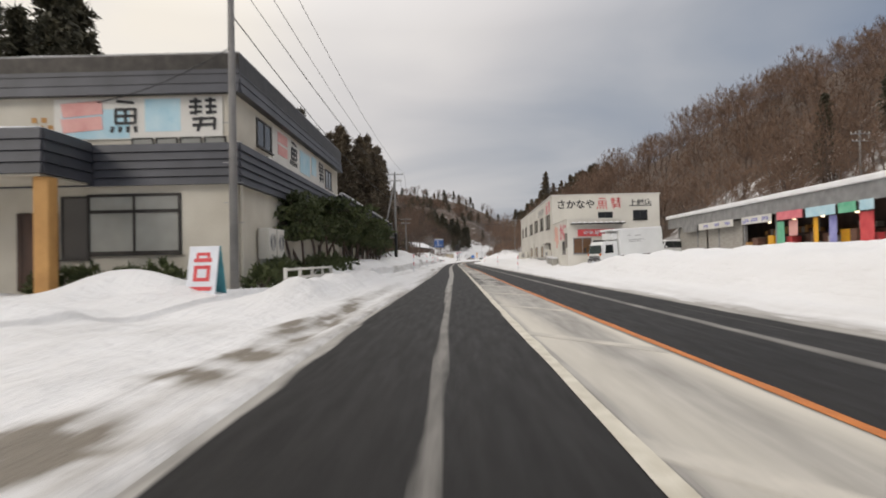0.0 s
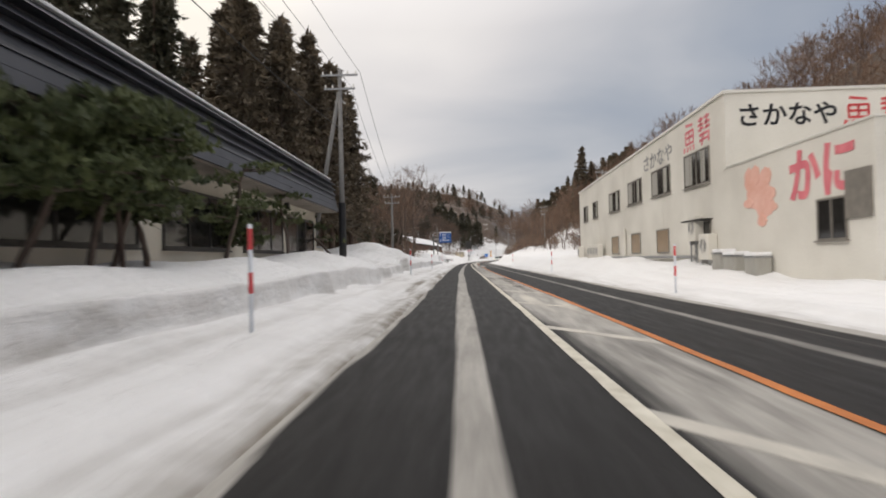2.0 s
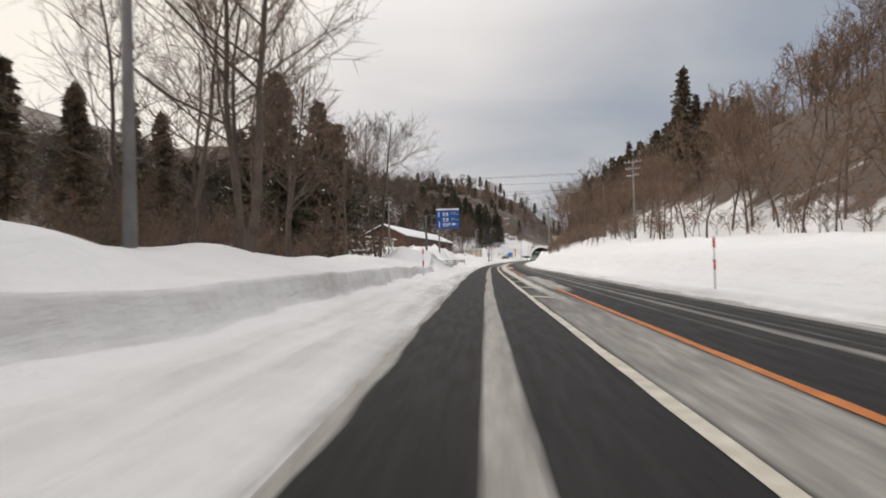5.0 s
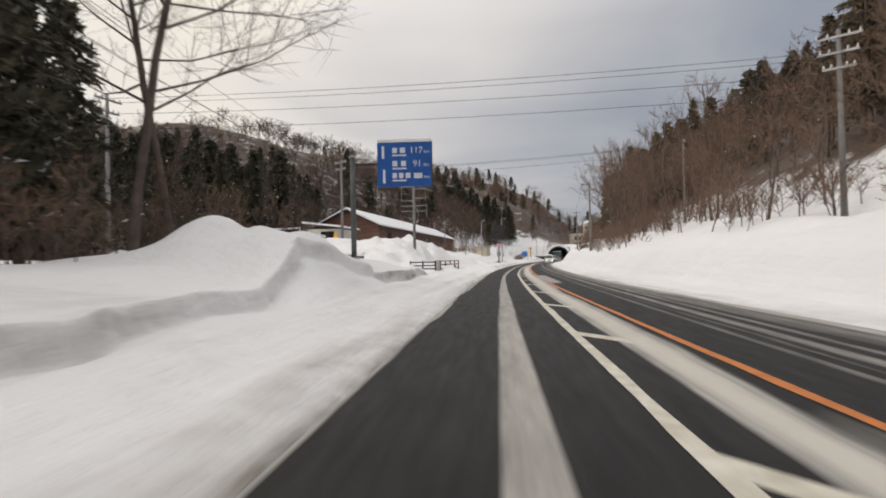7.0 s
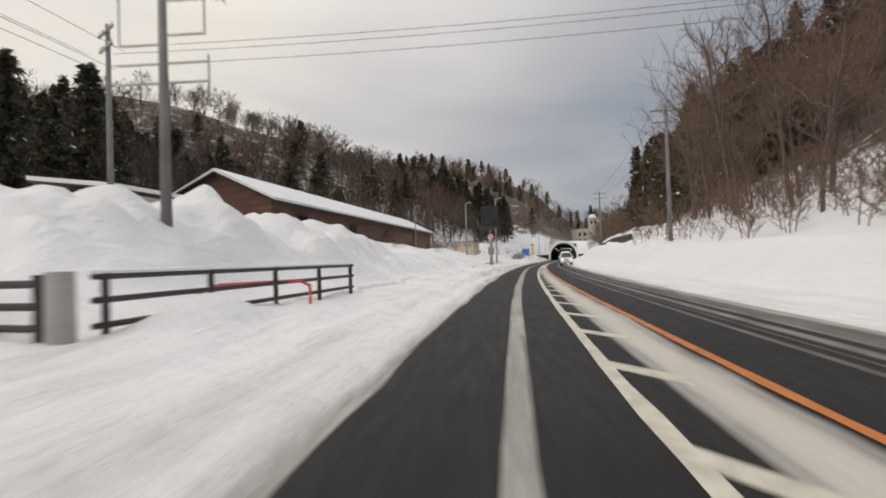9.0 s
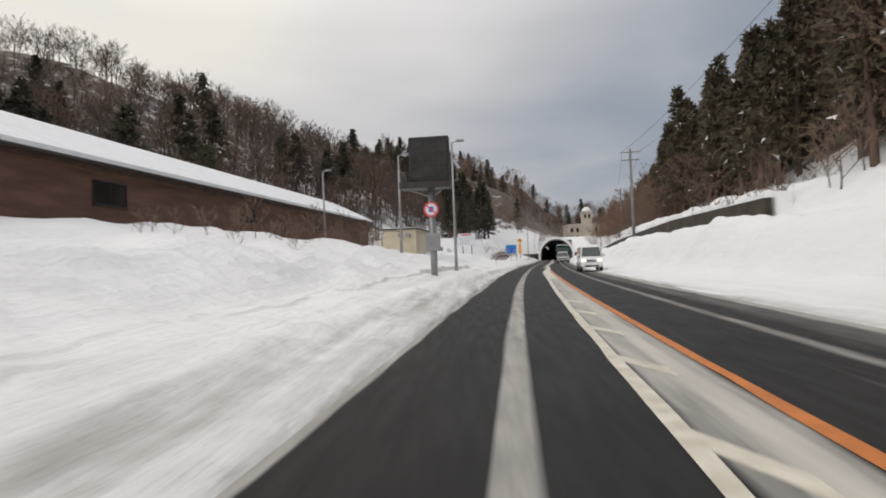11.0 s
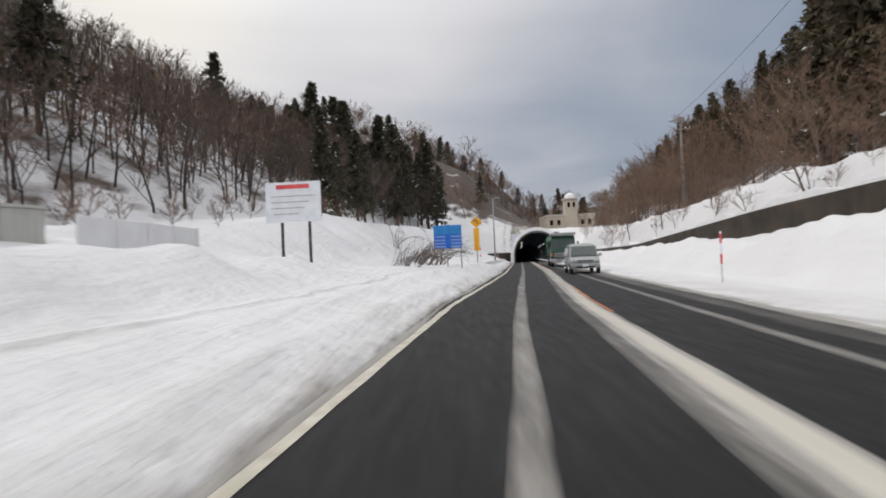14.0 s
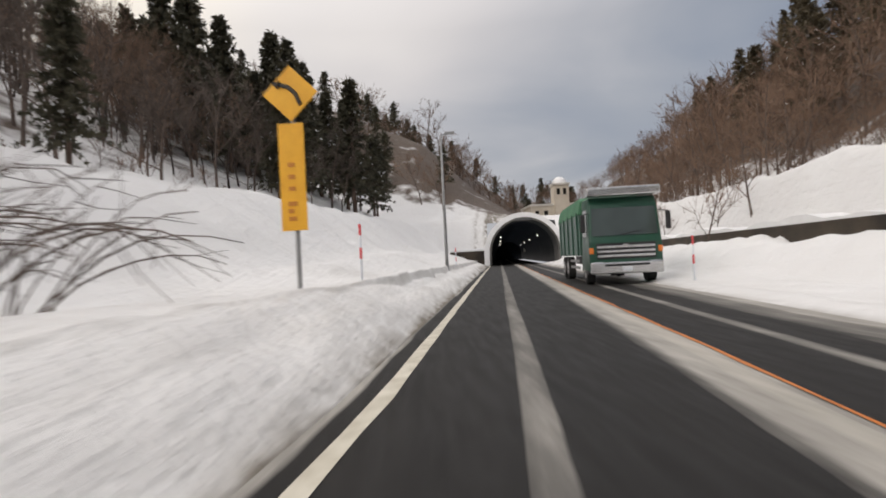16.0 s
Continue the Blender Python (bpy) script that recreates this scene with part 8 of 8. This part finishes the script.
def wheel(parent, x, y, r, w):
    bm = bmesh.new()
    tube(bm, (x - w / 2, y, r), (x + w / 2, y, r), r, r, 24)
    bmesh.ops.bevel(bm, geom=[e_ for e_ in bm.edges if len(e_.link_faces) == 2 and e_.calc_face_angle(0) > 1.2], offset=0.03, segments=2, affect="EDGES")
    ob = part("wheel", bm, RUBBER, parent, "black tyre on a steel rim")
    sx = 1 if x > 0 else -1
    part("rim", tubes(((x + sx * (w / 2 - 0.02), y, r), (x + sx * (w / 2 + 0.012), y, r), r * 0.62, r * 0.55, 18)), GALV, ob)
    part("hub", tubes(((x + sx * (w / 2), y, r), (x + sx * (w / 2 + 0.035), y, r), r * 0.2, r * 0.16, 12)), CHROME, ob)


def slab(parent, name, quad, mat, t=0.012, label=""):
    """A thin plate over four points, t thick, along its normal."""
    q = [Vector(p) for p in quad]
    n = (q[1] - q[0]).cross(q[3] - q[0]).normalized() * t
    v = [p for p in q] + [p + n for p in q]
    ob = mesh_ob(name, [tuple(p) for p in v], [(3, 2, 1, 0), (4, 5, 6, 7), (0, 1, 5, 4), (1, 2, 6, 5), (2, 3, 7, 6), (3, 0, 4, 7)], mat, parent)
    if label:
        ob["label"] = label
    return ob


# the sky's reflection is put into this tint, paler than the side glass
WINDSCREEN = glass_material("windscreen_sky_tint", (0.065, 0.082, 0.078), 0.06)
TRIM = noisy("dark_trim", (0.012, 0.012, 0.013), (0.03, 0.03, 0.031), 4, 0.6, fine=30, bump=0.05)


def van(m, paint, label, w, ln, h, nose=0.35, lamp=None, bonnet=0.35):
    """A one-box van facing -y, its front at y = 0: a lofted shell with rounded shoulders, its glass, lamps, arches and trim."""
    ob = thing("van", m, label, "van")
    zs, tuck = h * 0.55, 0.15
    ys = (0.0, 0.03, 0.12, bonnet, bonnet + nose * .5, bonnet + nose, bonnet + nose + .25, ln * .55, ln - .4, ln - .12, ln - .03, ln)
    ts = (zs * .62, zs * .8, zs * .9, zs * 1.0, zs + (h - zs) * .5, h * .955, h * .99, h, h * .985, h * .955, zs * 1.1, zs * .7)
    ws = (.86, .93, .97, 1, 1, 1, 1, 1, 1, .985, .96, .94)
    bm = bmesh.new()
    rows = []
    for y, t, k in zip(ys, ts, ws):
        a = w / 2 * k
        low = 0.3 if 0.02 < y < ln - .02 else 0.36
        top = max(t, low + .3)
        belt = min(zs, top - .1)
        up = max(0, top - zs)
        pts = [(a - .08, low), (a - .01, low + .12), (a, (low + belt) / 2), (a - .012, belt), (a - .02 - tuck * up * .45, belt + (top - belt) * .5), (a - .05 - tuck * up * .85, top - .07), (a - .15 - tuck * up, top - .015), (a * .45, top + .005)]
        rows.append([bm.verts.new((x, y, z)) for x, z in pts] + [bm.verts.new((-x, y, z)) for x, z in pts[::-1]])
    n = len(rows[0])
    for p, q in zip(rows, rows[1:]):
        for k in range(n):
            bm.faces.new([p[k], p[(k + 1) % n], q[(k + 1) % n], q[k]])
    bm.faces.new(rows[0]); bm.faces.new(rows[-1][::-1])
    bmesh.ops.recalc_face_normals(bm, faces=bm.faces)
    b = part("body", bm, paint, ob, "", True)
    side = lambda z: w / 2 - .016 - tuck * .9 * max(0, z - zs)
    ya = lambda z: bonnet + nose * (z - zs) / (h * .955 - zs)
    za, zb = zs + .05, h * .9
    slab(b, "windscreen", [(-side(za) + .08, ya(za) - .035, za), (side(za) - .08, ya(za) - .035, za), (side(zb) - .1, ya(zb) - .035, zb), (-side(zb) + .1, ya(zb) - .035, zb)], WINDSCREEN, 0.014)
    y1 = bonnet + nose + .05
    cuts = (y1, y1 + .72, y1 + .72 + (ln - .35 - y1 - .72) * .5, ln - .3)
    for s in (-1, 1):
        qd = [(s * (side(za - .05) + .004), y1 - .34, za - .05), (s * (side(za - .05) + .004), ln - .2, za - .05), (s * (side(zb) + .002), ln - .26, zb), (s * (side(zb) + .002), y1 - .08, zb)]
        band = slab(b, "window_band", qd if s > 0 else [qd[1], qd[0], qd[3], qd[2]], TRIM, 0.012, "black window surround")
        for k in range(3):
            f0, f1 = cuts[k] + .04, cuts[k + 1] - .04
            lean = .2 if k == 0 else 0
            qd = [(s * (side(za) + .016), f0 - lean, za), (s * (side(za) + .016), f1, za), (s * (side(zb - .05) + .014), f1, zb - .05), (s * (side(zb - .05) + .014), f0, zb - .05)]
            slab(band, "side_window", qd if s > 0 else [qd[1], qd[0], qd[3], qd[2]], CARGLASS, 0.006)
        for c in cuts[:3]:
            part("door_seam", boxes((s * (w / 2 + .001) - .004, s * (w / 2 + .001) + .004, c - .006, c + .006, .42, zs - .03)), TRIM, b)
        part("side_crease", boxes((s * (w / 2 + .002) - .008, s * (w / 2 + .002) + .008, .7, ln - .3, zs * .72, zs * .75), bevel=0.003), paint, b)
        part("sill", boxes((s * (w / 2 - .02) - .03, s * (w / 2 - .02) + .03, .95, ln - 1.0, .27, .37), bevel=0.01), TRIM, b)
        for c in cuts[1:3]:
            part("door_handle", boxes((s * (w / 2 + .02) - .015, s * (w / 2 + .02) + .015, c - .2, c - .05, zs - .14, zs - .1), bevel=0.008), paint, b)
        mir = part("mirror", boxes((s * (w / 2 + .1) - .1, s * (w / 2 + .1) + .1, bonnet + .28, bonnet + .4, zs + .02, zs + .2), bevel=0.05), paint, ob)
        part("mirror_arm", tubes(((s * (w / 2 - .06), bonnet + .34, zs + .05), (s * (w / 2 + .05), bonnet + .34, zs + .07), 0.025, 0.025, 6)), TRIM, mir)
        part("headlight", boxes((s * (w / 2 - .23) - .17, s * (w / 2 - .23) + .17, -0.012, 0.16, zs * .66, zs * .83), bevel=0.05), lamp or CHROME, ob)
        for y in (.62, ln - .62):
            arch_ = tubes(((s * (w / 2 - .1), y, .3), (s * (w / 2 + .004), y, .3), .36, .36, 24))
            part("wheel_arch", arch_, TRIM, b)
            wheel(ob, s * (w / 2 - .075), y, 0.3, 0.18)
    part("grille", boxes((-w * .25, w * .25, -0.012, 0.03, zs * .66, zs * .7), (-w * .25, w * .25, -0.012, 0.03, zs * .74, zs * .79), bevel=0.004), TRIM, ob)
    bu = part("bumper", boxes((-w / 2 + .06, w / 2 - .06, -0.05, 0.12, 0.3, zs * .58), bevel=0.06), paint, ob)
    part("air_intake", boxes((-w * .3, w * .3, -0.056, -0.046, .34, .43), bevel=0.003), TRIM, bu)
    part("plate", boxes((-0.16, 0.16, -0.068, -0.05, zs * .42, zs * .42 + .15)), SIGNWHITE, bu)
    for x0 in (-.45, .1):
        part("wiper", tubes(((x0, ya(za) - .06, za + .01), (x0 + .42, ya(za + .1) - .06, za + .1), 0.01, 0.008, 5)), TRIM, ob)
    return ob


van(pose(8.34, 248.5, 0.005, 0, 0, -5), VAN_WHITE, "small white van with lit headlamps on the road", 1.48, 3.4, 1.8, 0.42, HEADLAMP, 0.22)
van(pose(13.9, 299.4, 0.005, 0, 0, -7), SILVER, "silver-green minivan on the wet road", 1.72, 4.3, 1.76, 0.75, None, 0.55)
van(pose(19.6, 60.4, 0.85, 0, 0, -76), VAN_WHITE, "white van parked in snow before the market", 1.64, 3.8, 1.86, 0.42, None, 0.22)


def truck_front(ob, w, h, paint, visor=None):
    """A cab-over cab facing -y, front at y = 0, with its glass, lamps, mirrors and grille."""
    cab = part("cab", hull([(0.0, 0.45), (0.0, 1.25 * h / 2.6), (0.22, h - 0.25), (0.4, h), (1.75, h), (1.8, 0.45)], w, 0.05, 1.2, 0.06), paint, ob, "", True)
    g0, g1 = h * 0.555, h * 0.87
    yv = lambda z: 0.22 * (z - 1.25 * h / 2.6) / (h - 0.25 - 1.25 * h / 2.6) - 0.015
    fx = lambda z: w / 2 - max(0, z - 1.2) * 0.05
    slab(cab, "windscreen", [(-fx(g0) + .1, yv(g0), g0), (fx(g0) - .1, yv(g0), g0), (fx(g1) - .1, yv(g1), g1), (-fx(g1) + .1, yv(g1), g1)], WINDSCREEN)
    for s in (-1, 1):
        qd = [(s * fx(g0), 0.45, g0), (s * fx(g0), 1.3, g0), (s * fx(g1), 1.3, g1), (s * fx(g1), 0.6, g1)]
        slab(cab, "side_window", qd if s > 0 else [qd[1], qd[0], qd[3], qd[2]], CARGLASS)
        part("headlight", boxes((s * (w / 2 - .28) - .17, s * (w / 2 - .28) + .17, -0.09, 0.0, 0.55, 0.78), bevel=0.03), CHROME, ob)
        part("indicator", boxes((s * (w / 2 - .08) - .07, s * (w / 2 - .08) + .07, -0.03, 0.1, 1.05, 1.25), bevel=0.02), AMBER, ob)
        mir = part("mirror", boxes((s * (w / 2 + .18) - .08, s * (w / 2 + .18) + .08, -0.15, -0.07, h * .6, h * .8), bevel=0.03), BLACK, ob)
        part("mirror_arm", tubes(((s * (w / 2 - .05), 0.1, h * .82), (s * (w / 2 + .18), -0.1, h * .8), 0.02, 0.02, 6)), BLACK, mir)
    part("grille_back", boxes((-w * .4, w * .4, -0.012, 0.01, h * .29, h * .47), bevel=0.004), BLACK, ob)
    for k in range(3):
        part("grille_bar", boxes((-w * .39, w * .39, -0.06, -0.01, h * .31 + .15 * k, h * .31 + .09 + .15 * k), bevel=0.015), CHROME, ob)
    part("badge", boxes((-0.1, 0.1, -0.075, -0.06, h * .425, h * .455), bevel=0.005), CHROME, ob)
    bu = part("bumper", boxes((-w / 2 + .02, w / 2 - .02, -0.12, 0.1, 0.36, 0.76), bevel=0.05), CHROME, ob)
    part("bumper_slot", boxes((-w * .3, w * .3, -0.125, -0.118, 0.62, 0.69)), BLACK, bu)
    part("wiper", tubes(((-0.1, yv(g0) - .02, g0 + .03), (0.55, yv(g0 + .1) - .02, g0 + .14), 0.012, 0.01, 5)), BLACK, ob)
    part("step", boxes((-w / 2 - .02, -w / 2 + .1, .25, .75, .36, .5), (w / 2 - .1, w / 2 + .02, .25, .75, .36, .5)), BLACK, ob)
    part("plate", boxes((-0.16, 0.16, -0.135, -0.12, 0.45, 0.6)), SIGNWHITE, ob)
    return cab


gt = thing("green_truck", pose(17.35, 322.6, 0.005, 0, 0, -7), "dark green tipper truck with chrome bumper on the wet road", "truck")
truck_front(gt, 2.4, 2.95, TRUCK_GREEN)
part("roof_visor", boxes((-1.2, 1.2, -0.1, 0.5, 2.96, 3.25), bevel=0.05), CHROME, gt, "pale roof visor")
part("chassis", boxes((-0.5, 0.5, 0.6, 8.6, 0.6, 0.95)), BLACK, gt)
bed = part("cargo_body", boxes((-1.2, 1.2, 2.0, 8.8, 1.0, 2.65), bevel=0.04), TRUCK_GREEN, gt)
part("tarpaulin", hull([(1.95, 2.5), (2.0, 3.0), (2.6, 3.15), (8.3, 3.15), (8.85, 3.0), (8.85, 2.5)], 2.46, 0.5, 2.8, 0.05), TARP, gt, "green tarpaulin cover")
for k in range(5):
    for s in (-1, 1):
        part("stake", boxes((s * 1.22 - .03, s * 1.22 + .03, 2.4 + 1.4 * k, 2.5 + 1.4 * k, 1.0, 2.6)), TRUCK_GREEN, bed)
for s in (-1, 1):
    part("side_guard", boxes((s * 1.15 - .02, s * 1.15 + .02, 2.6, 5.2, 0.5, 0.6), (s * 1.15 - .02, s * 1.15 + .02, 2.6, 5.2, 0.75, 0.85)), GALV, gt)
    for y in (1.2, 6.2, 7.5):
        wheel(gt, s * 1.03, y, 0.48, 0.28)

bt = thing("box_truck", pose(11.35, 50.9, 0.16, 3.0, 0, -68), "white refrigerated box truck parked before the shop", "truck")
truck_front(bt, 1.85, 2.2, VAN_WHITE)
part("chassis", boxes((-0.4, 0.4, 0.6, 6.2, 0.5, 0.8)), BLACK, bt)
part("side_skirt", boxes((-0.9, 0.9, 2.3, 6.1, 0.6, 0.95)), DARKWOOD, bt, "dark red side skirt")
bx = part("cargo_box", boxes((-1.0, 1.0, 1.95, 6.4, 0.95, 3.05), bevel=0.04), VAN_WHITE, bt, "white cargo box")
part("cooler", boxes((-0.7, 0.7, 1.35, 1.95, 2.3, 2.85), bevel=0.08), VAN_WHITE, bt, "refrigeration unit")
part("box_snow", boxes((-0.98, 0.98, 1.4, 6.38, 3.05, 3.2), bevel=0.07), CAP, bt, "snow on the truck roof")
bm = bmesh.new(); bars(bm, 2.6, 5.6, -1.0, [(2.6, .05, .15), (2.55, .3, .5), (2.2, .1, .6), (2.05, .1, .5)], 0.05)
pieces("side_print", bm, GREY, bx, "", Matrix.Rotation(radians(90), 4, "Z"))
for s in (-1, 1):
    wheel(bt, s * 0.78, 1.0, 0.36, 0.22)
    wheel(bt, s * 0.78, 5.0, 0.36, 0.22)

pk = thing("snowy_truck", pose(-17.4, 187.0, 1.72, 0, 0, 86), "parked flatbed truck buried under snow", "truck")
part("cab", hull([(0.0, 0.4), (0.0, 1.1), (0.35, 1.75), (1.5, 1.8), (1.6, 0.4)], 1.7, 0.1, 1.1, 0.06), VAN_WHITE, pk, "", True)
part("bed", boxes((-0.85, 0.85, 1.7, 5.0, 0.7, 1.1), bevel=0.03), DARKSTEEL, pk)
part("cab_snow", boxes((-0.8, 0.8, 0.3, 1.6, 1.78, 2.0), bevel=0.09), CAP, pk, "thick snow on the cab roof")
part("bed_snow", boxes((-0.85, 0.85, 1.75, 5.0, 1.1, 1.4), bevel=0.12), CAP, pk, "thick snow on the truck bed")
slab(pk, "side_window", [(-0.86, 1.2, 1.15), (-0.86, 0.4, 1.15), (-0.82, 0.55, 1.6), (-0.82, 1.2, 1.6)], CARGLASS)
for s in (-1, 1):
    wheel(pk, s * 0.75, 0.8, 0.32, 0.2)
    wheel(pk, s * 0.75, 4.0, 0.32, 0.2)
